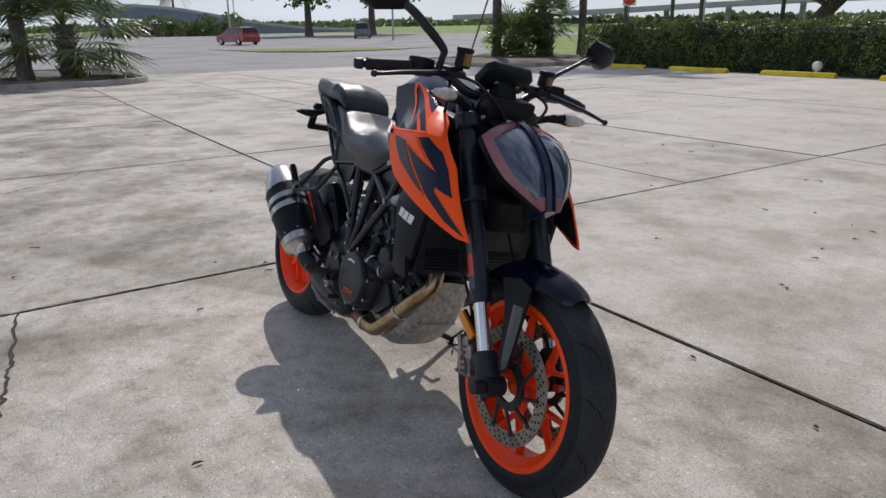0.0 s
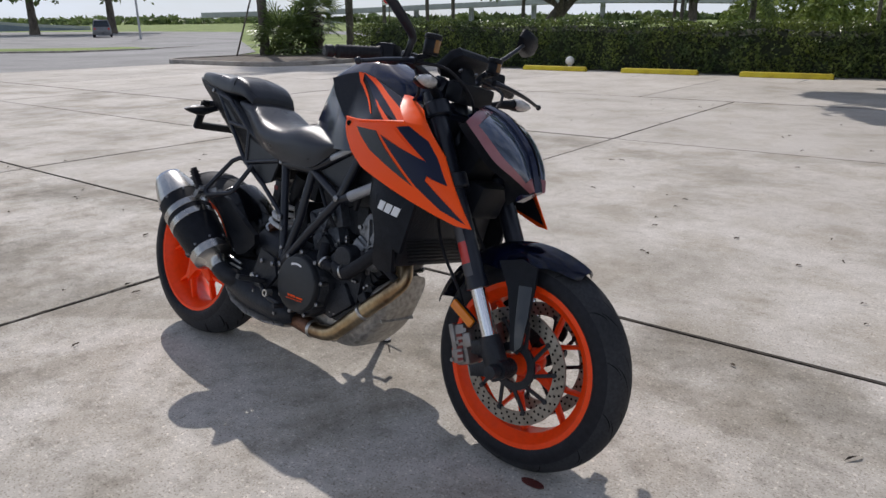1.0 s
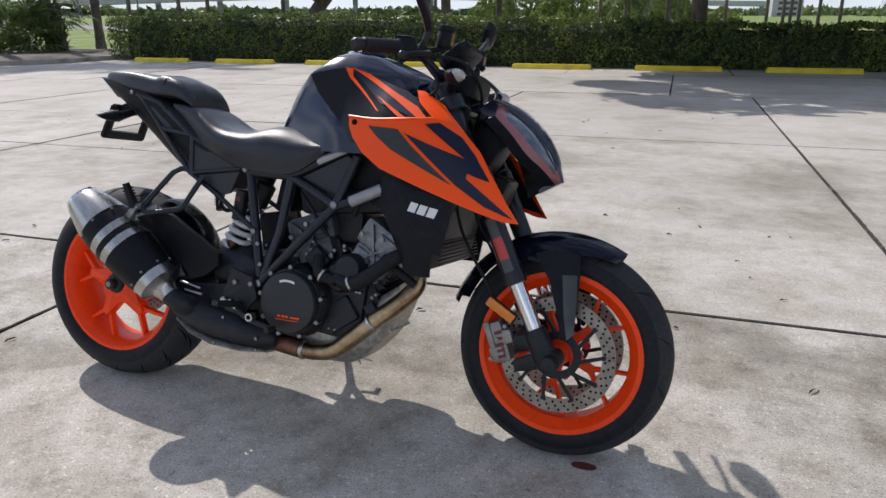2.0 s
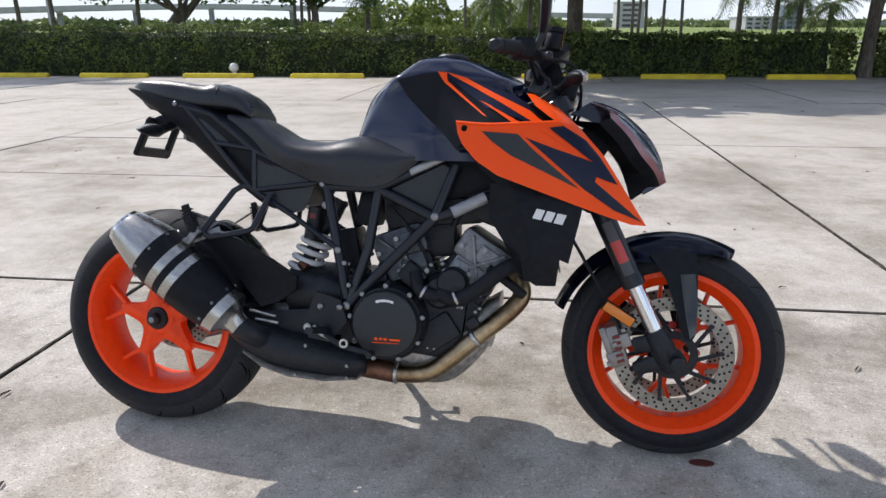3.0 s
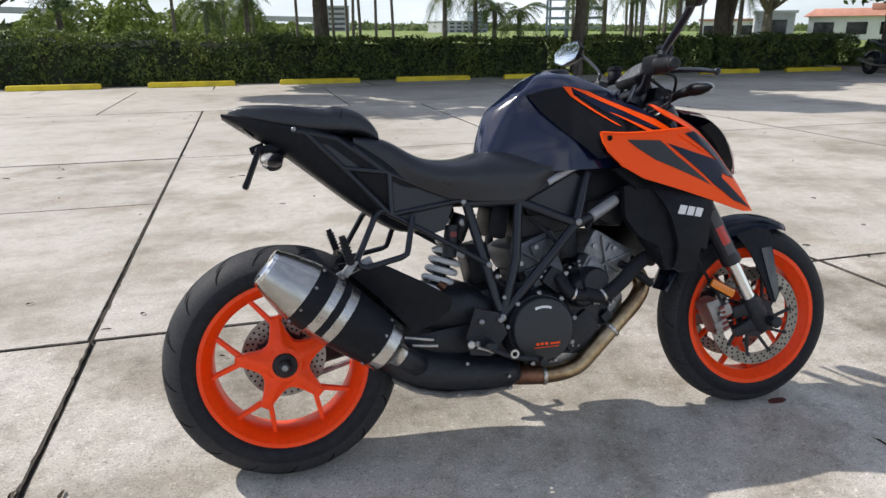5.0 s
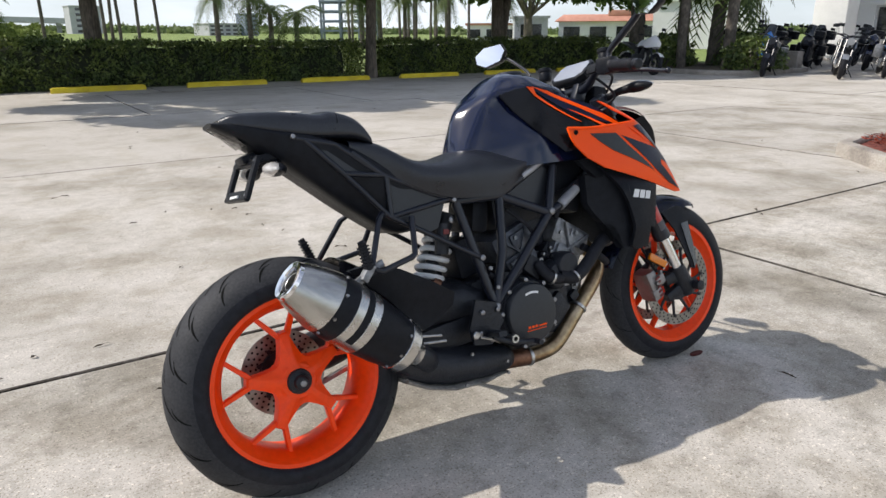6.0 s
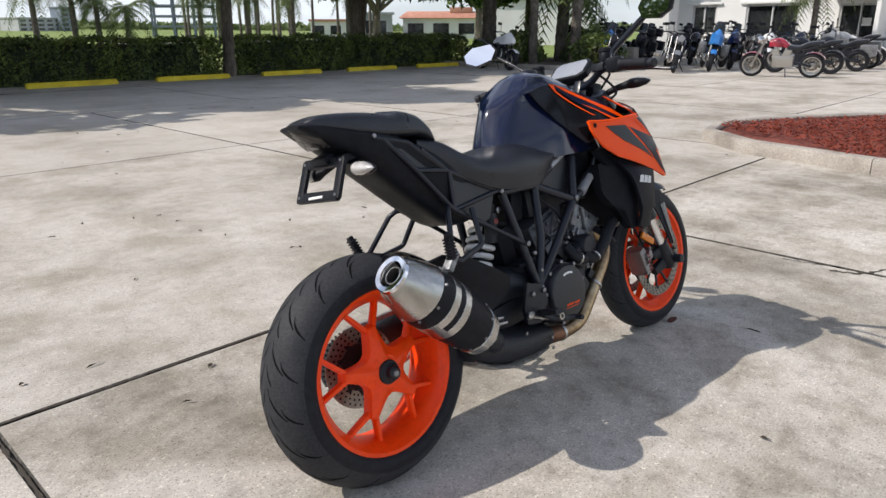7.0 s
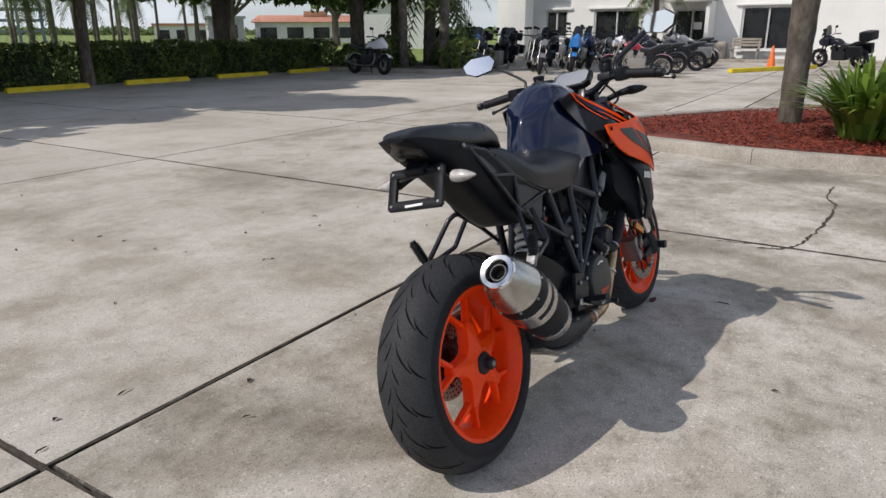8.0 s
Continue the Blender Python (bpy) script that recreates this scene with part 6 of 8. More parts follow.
for s in (-1, 1):
    b = B()
    tube(b, [(0.345, s * 0.095, 0.705), (0.315, s * 0.105, 0.722), (0.292, s * 0.118, 0.724), (0.274, s * 0.134, 0.71), (0.212, s * 0.19, 0.602), (0.218, s * 0.195, 0.587), (0.235, s * 0.196, 0.58), (0.335, s * 0.18, 0.6), (0.348, s * 0.176, 0.607), (0.353, s * 0.17, 0.62), (0.38, s * 0.125, 0.705)], 0.0085, 10)
    hang = part("pillion_hanger", b, "black_paint", bike, "black tubular pillion footrest hanger")
    b = B()
    beam(b, (0.20, s * 0.2, 0.578), (0.174, s * 0.224, 0.668), (0.02, 0.017), (0.022, 0.018))
    peg = part("pillion_peg", b, "rubber", hang, "folded black pillion footrest")
    for k in range(7):
        f = 0.25 + 0.1 * k
        q = Vector((0.20, s * 0.2, 0.578)).lerp(Vector((0.174, s * 0.224, 0.668)), f)
        b = B()
        block(b, q, (0.024, 0.026, 0.004), (0, -16, 0))
        part("peg_rib", b, "rubber", hang)
    # rider footrest and pedal
    b = B()
    panel(b, [(0.53, 0.44), (0.60, 0.42), (0.62, 0.36), (0.57, 0.30), (0.51, 0.31), (0.50, 0.36)], lambda u, w: 0.168, 0.012, 1, s)
    plate = part("footrest_plate", b, "engine_black", bike, "black footrest bracket")
    b = B()
    beam(b, (0.565, s * 0.175, 0.335), (0.545, s * 0.265, 0.35), (0.026, 0.024), (0.018, 0.016), (0, 0, 1))
    part("footrest", b, "engine_black", plate)
    b = B()
    tube(b, [(0.565, s * 0.185, 0.325), (0.62, s * 0.2, 0.30), (0.70, s * 0.205, 0.285)], 0.008, 10, 12)
    tube(b, [(0.70, s * 0.195, 0.285), (0.70, s * 0.235, 0.285)], 0.0085, 10)
    part("pedal", b, "engine_black", plate)
    for u, w in ((0.53, 0.34), (0.57, 0.315), (0.6, 0.4), (0.545, 0.40), (0.51, 0.335)):
        b = B()
        lathe(b, [(0, 0.008), (0.008, 0.008), (0.01, 0.005)], (u, s * 0.168, w), (0, s, 0), n=10, cap=True)
        part("plate_bolt", b, "bolt", plate)
b = B()
lathe(b, [(0, 0.0115), (0.006, 0.0115), (0.009, 0.008)], (0.511, -0.176, 0.341), (0, -1, 0), n=18, cap=True)
part("pivot_bolt", b, "steel", plate)
b = B()
lathe(b, [(-0.012, 0.007), (-0.012, 0.0125), (0.012, 0.0125), (0.012, 0.007)], (0.624, -0.2, 0.309), (0, 1, 0), n=18, closed=True)
part("pedal_ring", b, "steel", plate)
for pts in ([(0.33, -0.15, 0.375), (0.41, -0.155, 0.362)], [(0.35, -0.155, 0.352), (0.42, -0.16, 0.345)], [(0.53, -0.172, 0.33), (0.6, -0.19, 0.305)]):
    b = B()
    tube(b, pts, 0.0042, 8)
    part("pedal_link", b, "steel", plate)
b = B()
S0, S1 = Vector((0.535, -0.03, 0.665)), Vector((0.425, -0.035, 0.445))
tube(b, [S0, S1], 0.02, 14)
lathe(b, [(-0.03, 0.03), (0.04, 0.03)], S0, (S1 - S0), n=18, cap=True)
lathe(b, [(-0.05, 0.026), (0.0, 0.03)], S1, (S1 - S0), n=18, cap=True)
shock = part("shock_absorber", b, "engine_black", bike, "rear shock absorber with a white coil spring")
b = B()
axis = (S1 - S0).normalized()
s1 = axis.orthogonal().normalized()
s2 = axis.cross(s1)
pts = []
for k in range(120):
    f = k / 119
    a = 2 * math.pi * 5.5 * f
    pts.append(S0 + axis * (0.06 + 0.155 * f) + (s1 * math.cos(a) + s2 * math.sin(a)) * 0.041)
tube(b, pts, 0.0088, 8)
part("spring", b, "white", shock, "white coil spring")
b = B()
tube(b, [(0.50, -0.085, 0.67), (0.485, -0.085, 0.58)], 0.021, 16)
part("shock_reservoir", b, "engine_black", shock)
b = B()
tube(b, [(0.452, -0.07, 0.505), (0.47, -0.075, 0.49)], 0.016, 12)
part("shock_adjuster", b, "header_rust", shock)
b = B()
block(b, (0.497, -0.107, 0.645), (0.018, 0.002, 0.014), (0, 10, 0))
part("reservoir_label", b, "dark_red", shock)
b = B()
block(b, (0.45, -0.03, 0.335), (0.3, 0.15, 0.09), (0, -6, 0), 0.025)
part("shock_linkage", b, "engine_black", arm)
# battery box and dark parts filling the middle
b = B()
block(b, (0.645, 0.0, 0.67), (0.06, 0.15, 0.1), (0, 12, 0), 0.015)
block(b, (0.585, 0.0, 0.55), (0.07, 0.12, 0.12), (0, -10, 0), 0.012)
part("battery_box", b, "plastic", bike)

engine.location.y = 0.022
header.location.y = 0.03
pre.location.y = 0.018

# side stand
stand_foot = (bike.matrix_world.inverted() @ Vector((0.665, 0.262, 0.012)))
b = B()
tube(b, [(0.70, 0.125, 0.27), (0.69, 0.19, 0.17), stand_foot], [0.016, 0.013, 0.011], 12)
stand = part("side_stand", b, "engine_black", bike, "black side stand swung down")
b = B()
mw = bike.matrix_world.inverted()
rings(b, [[mw @ Vector((0.665 + 0.035 * math.cos(a) , 0.265 + 0.022 * math.sin(a), z)) for a in [2 * math.pi * k / 12 for k in range(12)]] for z in (0.0, 0.007)])
part("stand_foot", b, "engine_black", stand)
b = B()
tube(b, [mw @ Vector((0.67, 0.255, 0.02)), mw @ Vector((0.73, 0.27, 0.075))], 0.005, 8)
part("stand_tang", b, "engine_black", stand)


# ---- hedge ----
def leaves(points, size, rng, flat=0.0, aspect=0.55, faces_per=1):
    """Many small leaf quads at the given (place, outward) pairs."""
    vs, fs = [], []
    for p, nrm in points:
        d = Vector((rng.gauss(0, 1), rng.gauss(0, 1), rng.gauss(0, 1))) + Vector(nrm) * 0.8
        d.normalize()
        a = d.orthogonal().normalized()
        ang = rng.uniform(0, 6.283)
        b = d.cross(a)
        a, b = a * math.cos(ang) + b * math.sin(ang), b * math.cos(ang) - a * math.sin(ang)
        l = size * rng.uniform(0.6, 1.35)
        w = l * aspect
        i = len(vs)
        p = Vector(p)
        vs += [p - a * l, p + b * w + d * l * 0.15, p + a * l, p - b * w + d * l * 0.15]
        fs.append((i, i + 1, i + 2, i + 3))
    return vs, fs


def hedge_height(x):
    return 1.32 - 0.3 * min(1, max(0, (x + 8) / 13)) + 0.09 * noise.noise(Vector((x * 0.8, 3, 0))) + 0.05 * noise.noise(Vector((x * 2.3, 8, 0)))


HEDGE = [(-15.5, 8.65), (9.15, 13.1), (13.3, 18.3)]
rng = random.Random(11)
for x0, x1 in HEDGE:
    # a solid near-black core fills the hedge behind its leaves
    b = B()
    loops = []
    for i in range(int((x1 - x0) / 0.4) + 1):
        x = x0 + 0.6 + (x1 - x0 - 1.2) * i / int((x1 - x0) / 0.4)
        y, h = stop_line(x) + 0.72, hedge_height(x)
        k = 0.05 * noise.noise(Vector((x * 1.3, 0, 0)))
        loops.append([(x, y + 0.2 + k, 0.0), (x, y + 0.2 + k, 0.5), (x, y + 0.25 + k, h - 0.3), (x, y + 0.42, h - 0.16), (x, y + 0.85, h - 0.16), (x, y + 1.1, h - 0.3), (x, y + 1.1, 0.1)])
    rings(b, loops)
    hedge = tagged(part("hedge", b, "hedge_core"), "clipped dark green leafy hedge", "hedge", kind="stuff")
    pts = []
    n = int((x1 - x0) * 1500)
    for _ in range(n):
        x, u = rng.uniform(x0, x1), rng.random()
        y, h = stop_line(x) + 0.72, hedge_height(x)
        lump = 0.26 * noise.noise(Vector((x * 1.15, u * 2.6, 1))) + 0.15 * noise.noise(Vector((x * 3.6, u * 8, 2)))
        if u < 0.6:
            z = 0.02 + (h - 0.07) * (u / 0.6)
            if noise.noise(Vector((x * 2.2, z * 2.6, 5))) < -0.28 and rng.random() < 0.75:
                continue
            pts.append(((x, y + 0.02 - lump - rng.uniform(0, 0.06) + 0.22 * (z / h) ** 5, z), (0, -1, 0.25)))
        else:
            pts.append(((x, y + rng.uniform(0, 1.2), h - 0.06 + 0.45 * lump + rng.uniform(-0.06, 0.07)), (0, 0, 1)))
    for end, side in ((x0, -1), (x1, 1)):
        for _ in range(1500):
            x, z = end - side * abs(rng.gauss(0, 0.22)), rng.uniform(0.03, hedge_height(end) - 0.08)
            pts.append(((x, stop_line(x) + 0.74 + rng.uniform(0, 1.15), z), (side, -0.3, 0.25)))
    vs, fs = leaves(pts, 0.042, rng)
    from_lists("foliage", vs, fs, "hedge_leaf", hedge)


# ---- trees ----
def oak(x, y, h, spread, trunk_r, seed, label, leaf="oak_leaf", n_leaf=9000, fork=0.42, lean=(0, 0), low=0.45, size=0.1, twin=False, hang=0.6):
    """A broad tree: tapered forked trunk, limbs, and a ragged crown of leaf clumps with gaps."""
    rng = random.Random(seed)
    t = thing("tree", label, "tree", pose(x, y, land(x, y) - 0.05))
    b = B()
    top = Vector((lean[0], lean[1], h * fork))
    tube(b, [(0, 0, -0.1), (0.02, 0, h * 0.08), (lean[0] * 0.4, lean[1] * 0.4, h * fork * 0.5), top], [trunk_r * 1.5, trunk_r * 1.08, trunk_r, trunk_r * 0.8], 12, 12)
    if twin:
        tube(b, [(0.1, 0.1, 0.1), (trunk_r * 1.6, 0.1, h * 0.14), (trunk_r * 3.2, 0, h * fork)], [trunk_r * 1.0, trunk_r * 0.8, trunk_r * 0.6], 10, 10)
    ends = []
    k = 7
    for i in range(k):
        a = 6.283 * i / k + rng.uniform(-0.4, 0.4)
        r = spread * rng.uniform(0.45, 0.8)
        e = Vector((lean[0] + r * math.cos(a), lean[1] + r * math.sin(a), h * rng.uniform(hang, 0.9)))
        mid = top.lerp(e, 0.45) + Vector((0, 0, -0.06 * h + rng.uniform(0, 0.05 * h)))
        tube(b, [top - Vector((0, 0, 0.1 * h * rng.random())), mid, e], [trunk_r * 0.5, trunk_r * 0.3, trunk_r * 0.08], 7, 8)
        ends.append(e)
        for _ in range(2):
            e2 = mid.lerp(e, rng.uniform(0.2, 0.7)) + Vector((rng.uniform(-1, 1), rng.uniform(-1, 1), rng.uniform(0, 0.7))) * spread * 0.3
            tube(b, [mid, mid.lerp(e2, 0.5) + Vector((0, 0, 0.03 * h)), e2], [trunk_r * 0.22, trunk_r * 0.13, trunk_r * 0.04], 5, 6)
            ends.append(e2)
    part("trunk", b, "bark", t)
    clumps = []
    for e in ends:
        for _ in range(5):
            clumps.append((e + Vector((rng.gauss(0, 1), rng.gauss(0, 1), rng.gauss(0, 0.6))) * spread * 0.22, spread * rng.uniform(0.12, 0.24)))
    pts = []
    for _ in range(n_leaf):
        c, r = rng.choice(clumps)
        d = Vector((rng.gauss(0, 1), rng.gauss(0, 1), rng.gauss(0, 0.7)))
        d.normalize()
        q = c + d * r * rng.random() ** 0.4
        if q.z > h * low:
            pts.append((q, d))
    vs, fs = leaves(pts, size, rng)
    from_lists("crown", vs, fs, leaf, t)
    return t


def frond(vs, fs, base, a, length, droop, rise, rng, width=0.5, n=9, blades=14):
    """A feather frond: a curved rib with narrow blades along both sides."""
    d = Vector((math.cos(a), math.sin(a), 0))
    s = Vector((-d.y, d.x, 0))
    pts = []
    for i in range(n + 1):
        f = i / n
        pts.append(Vector(base) + d * length * f * (1 - 0.15 * f) + Vector((0, 0, length * (rise * f - droop * f * f))))
    for i in range(blades):
        f = 0.12 + 0.88 * i / blades
        j = min(int(f * n), n - 1)
        q = pts[j].lerp(pts[j + 1], f * n - j)
        along = (pts[j + 1] - pts[j]).normalized()
        l = width * length * (0.35 + 0.65 * math.sin(math.pi * min(1, 0.15 + f * 0.85)))
        for k in (-1, 1):
            tip = q + s * k * l * 0.8 + along * l * 0.55 + Vector((0, 0, -l * rng.uniform(0.15, 0.55)))
            w = along * 0.022 * length
            m = len(vs)
            vs += [q - w, q + w, tip]
            fs.append((m, m + 1, m + 2))
    for i in range(n):
        m = len(vs)
        w = s * 0.012 * length * (1 - i / n + 0.15)
        vs += [pts[i] - w, pts[i] + w, pts[i + 1] + w * 0.8, pts[i + 1] - w * 0.8]
        fs.append((m, m + 1, m + 2, m + 3))


def palm(x, y, h, r, seed, label, crown=True, length=2.2, count=26, width=0.32, lean=(0, 0), skirt=0.25, group="", flare=0.35, base=1.0):
    """A palm: ringed tapering trunk and a head of drooping feather fronds."""
    rng = random.Random(seed)
    t = thing("palm_tree", label, "palm tree", pose(x, y, land(x, y) - 0.05), group)
    b = B()
    pts, rad = [], []
    m = max(10, int(h / 0.16))
    for i in range(m + 1):
        f = i / m
        pts.append((lean[0] * f * f, lean[1] * f * f, h * f))
        rad.append(r * (1.0 - 0.22 * f + flare * max(0, 0.06 - f) / 0.06) * (base + (1 - base) * min(1, h * f / 1.9)) * (1 + 0.035 * (-1) ** i + rng.uniform(-0.02, 0.02)))
    tube(b, pts, rad, 14)
    part("trunk", b, "palm_bark", t, sharp=60)
    if crown:
        vs, fs = [], []
        for i in range(count):
            a = rng.uniform(0, 6.283)
            g = i / count
            frond(vs, fs, (lean[0], lean[1], h), a, length * rng.uniform(0.8, 1.1), 0.5 + 0.5 * g, 0.75 - 0.95 * g * (1 + skirt), rng, width)
        from_lists("crown", vs, fs, "palm_leaf", t)
    return t


def shrub(x, y, z, h, spread, seed, label, leaf="bush_leaf", blade=False, n=900, size=0.05):
    """A low plant: either a fountain of long blades or a lumpy bush of leaves."""
    rng = random.Random(seed)
    t = thing("shrub", label, "shrub", pose(x, y, z))
    vs, fs = [], []
    if blade:
        for i in range(n):
            a, out = rng.uniform(0, 6.283), rng.random()
            d = Vector((math.cos(a), math.sin(a), 0))
            s = Vector((-d.y, d.x, 0))
            l, w = h * rng.uniform(0.75, 1.15), size * rng.uniform(0.7, 1.2)
            base = d * rng.uniform(0, 0.25) * spread
            prev = None
            for k in range(5):
                f = k / 4
                q = base + d * spread * out * f ** 1.4 + Vector((0, 0, l * (f - (0.25 + 0.35 * out) * f * f)))
                ww = w * (0.55 + 1.3 * f - 1.8 * f * f) + 0.002
                row = (q - s * ww, q + s * ww)
                if prev:
                    m = len(vs)
                    vs += [prev[0], prev[1], row[1], row[0]]
                    fs.append((m, m + 1, m + 2, m + 3))
                prev = row
        tagged(from_lists("leaf_clump", vs, fs, leaf, t), kind="stuff")
    else:
        stem = B()
        for i in range(7):
            a = 6.283 * i / 7
            tube(stem, [(0, 0, -0.05), (0.25 * spread * math.cos(a), 0.25 * spread * math.sin(a), h * 0.4), (0.5 * spread * math.cos(a), 0.5 * spread * math.sin(a), h * 0.75)], [0.03, 0.02, 0.008], 6)
        part("stem", stem, "bark", t)
        pts = []
        for _ in range(n):
            a, u = rng.uniform(0, 6.283), rng.random()
            rr = spread * (0.55 + 0.45 * math.sqrt(rng.random())) * (1 - 0.55 * u * u) * (1 + 0.3 * noise.noise(Vector((math.cos(a) * 2, math.sin(a) * 2, u * 3 + seed))))
            q = Vector((rr * math.cos(a), rr * math.sin(a), 0.05 + u * h))
            pts.append((q, (math.cos(a), math.sin(a), 0.5)))
        v2, f2 = leaves(pts, size, rng)
        from_lists("foliage", v2, f2, leaf, t)
    return t


def fan_palm(x, y, h, r, seed, label, length=1.9, count=64, boots=True):
    """A short palm: a trunk rough with leaf bases and stiff fans of narrow blades on long stalks."""
    rng = random.Random(seed)
    t = thing("fan_palm", label, "palm tree", pose(x, y, land(x, y) + 0.08))
    b = B()
    m = 12
    tube(b, [(0, 0, h * i / m) for i in range(m + 1)], [r * (1.15 - 0.3 * i / m) * (1 + 0.12 * (-1) ** i) for i in range(m + 1)], 14)
    for i in range(40 if boots else 0):
        a, z = 2.4 * i, h * (0.08 + 0.9 * i / 40)
        d = Vector((math.cos(a), math.sin(a), 0))
        q = d * r * 0.85 + Vector((0, 0, z))
        beam(b, q, q + d * 0.16 + Vector((0, 0, 0.2)), (0.09, 0.03), (0.04, 0.02), (0, 0, 1))
    part("trunk", b, "palm_bark", t)
    vs, fs = [], []
    for i in range(count):
        g = i / count
        a, up = rng.uniform(0, 6.283), 1.25 - 1.75 * g + rng.uniform(-0.15, 0.15)
        d = Vector((math.cos(a) * math.cos(up), math.sin(a) * math.cos(up), math.sin(up)))
        side = Vector((-math.sin(a), math.cos(a), 0))
        nrm = side.cross(d)
        o = Vector((0, 0, h * (1.0 - 0.15 * g)))
        stalk = length * rng.uniform(0.4, 0.6)
        hub = o + d * stalk - Vector((0, 0, 0.12 * stalk))
        k = len(vs)
        vs += [o - side * 0.018, o + side * 0.018, hub + side * 0.012, hub - side * 0.012]
        fs.append((k, k + 1, k + 2, k + 3))
        blade = length * rng.uniform(0.42, 0.6)
        for j in range(17):
            f = radians(-105 + 210 * j / 16)
            e = (d * math.cos(f) + side * math.sin(f)) * blade * (1 - 0.25 * abs(f) / 1.83)
            w = (side * math.cos(f) - d * math.sin(f)) * 0.036
            mid = hub + e * 0.55 + nrm * 0.05 * blade
            tip = hub + e - Vector((0, 0, blade * rng.uniform(0.08, 0.32)))
            k = len(vs)
            vs += [hub, mid - w, tip, mid + w]
            fs.append((k, k + 1, k + 2, k + 3))
    from_lists("crown", vs, fs, "fan_leaf", t)
    return t


# ---- trees round the lot ----
oak(2.1, 18.3, 10.5, 6.6, 0.2, 21, "broad oak standing behind the hedge", n_leaf=44000, fork=0.4, low=0.25, size=0.25, hang=0.33)
oak(8.9, 16.35, 8.5, 4.2, 0.145, 22, "slender dark-barked tree in a gap of the hedge", n_leaf=30000, fork=0.5, lean=(0.25, 0.1), low=0.27, size=0.24, hang=0.36)
oak(14.3, 17.5, 9.5, 5.2, 0.2, 23, "twin-trunked oak behind the hedge", n_leaf=34000, fork=0.4, low=0.24, size=0.24, twin=True, hang=0.33)
oak(22.2, 16.2, 8.5, 4.0, 0.22, 24, "shade tree behind the parked motorcycles", n_leaf=22000, fork=0.4, low=0.25, size=0.16, hang=0.33)
palm(19.2, 15.8, 7.5, 0.27, 31, "stout palm with rough bark in the shaded bed", length=2.6, count=30)
palm(18.0, 12.9, 8.0, 0.15, 32, "slim palm in the shaded bed", length=2.2)
palm(18.8, 11.8, 7.0, 0.17, 33, "slim palm in the shaded bed", length=2.2, lean=(0.3, -0.2))
palm(20.2, 13.3, 3.4, 0.24, 34, "leaning palm with low hanging fronds", length=2.4, count=34, lean=(0.5, 0.2), skirt=0.6)
palm(8.15, 0.0, 7.5, 0.165, 35, "bare palm trunk rising from the mulch island", length=2.4, flare=0, base=0.8)
palm(-18.2, -0.15, 7.0, 0.19, 36, "straight palm trunk in the end bed", length=2.4)
fan_palm(-18.7, 0.95, 1.4, 0.26, 37, "low fan palm with spread green and browning fans", 2.4, 74)
palm(-21.7, 17.6, 10.0, 0.2, 38, "tall palm in the hedge-end bed", length=2.6)
palm(-20.9, 19.4, 10.5, 0.2, 39, "tall palm in the hedge-end bed", length=2.6)
palm(-20.0, 20.9, 12.0, 0.17, 40, "tall palm beside the hedge's end", length=2.8)
fan_palm(-20.0, 19.0, 1.7, 0.2, 41, "short fan palm between the tall trunks", 1.5, 30)
palm(27.6, 7.3, 2.9, 0.12, 42, "small palm before the white shop", length=1.5, count=26)
fan_palm(-20.8, 18.0, 0.5, 0.2, 51, "bright green low fan palm between the trunks", 2.1, 40)
shrub(-20.7, 18.3, 0.1, 1.0, 1.1, 56, "dark green undergrowth between the palms", "hedge_leaf", n=1500, size=0.08)
shrub(-18.3, 1.1, 0.1, 0.45, 0.5, 52, "low green undergrowth by the palm", blade=True, n=60, size=0.02)
shrub(7.05, -0.85, 0.13, 1.1, 1.05, 53, "broad-leaved bright green clump on the mulch", blade=True, n=250, size=0.05)
shrub(7.35, -1.9, 0.13, 0.9, 0.5, 54, "broad-leaved bright green clump on the mulch", blade=True, n=70, size=0.05)
shrub(9.3, -2.2, 0.13, 0.9, 0.5, 55, "broad-leaved bright green clump on the mulch", blade=True, n=60, size=0.05)
for i, (x, y, h) in enumerate(((18.0, 14.9, 0.7), (18.2, 13.7, 0.9), (18.6, 10.8, 0.9), (19.8, 14.8, 1.0), (20.0, 12.1, 1.0))):
    shrub(x, y, 0.1, h, 0.9, 60 + i, "dark green shade shrub in the bed", "hedge_leaf", n=1300, size=0.07)
b = B()
tube(b, [(-22.3, 16.6, 0.1), (-21.8, 17.4, 2.9)], 0.035, 8)
tagged(part("tree_stake", b, "bark"), "leaning wooden stake against the palm", "stake")

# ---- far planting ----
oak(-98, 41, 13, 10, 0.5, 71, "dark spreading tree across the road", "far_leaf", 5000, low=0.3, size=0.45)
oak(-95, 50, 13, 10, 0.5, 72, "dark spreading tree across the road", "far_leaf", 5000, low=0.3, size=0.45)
oak(-27.5, 50.5, 8.5, 7.5, 0.42, 73, "dark leaning oak on the far lawn", "oak_leaf", 9000, fork=0.3, lean=(1.6, 0.4), low=0.36, size=0.2)
oak(-16.2, 53.5, 8.5, 5.5, 0.3, 74, "dark oak on the far lawn", "oak_leaf", 7000, fork=0.35, low=0.3, size=0.2)
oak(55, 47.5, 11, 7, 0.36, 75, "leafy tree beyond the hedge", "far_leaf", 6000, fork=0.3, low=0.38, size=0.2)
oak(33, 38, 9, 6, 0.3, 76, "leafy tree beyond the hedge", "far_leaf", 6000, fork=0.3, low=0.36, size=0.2)
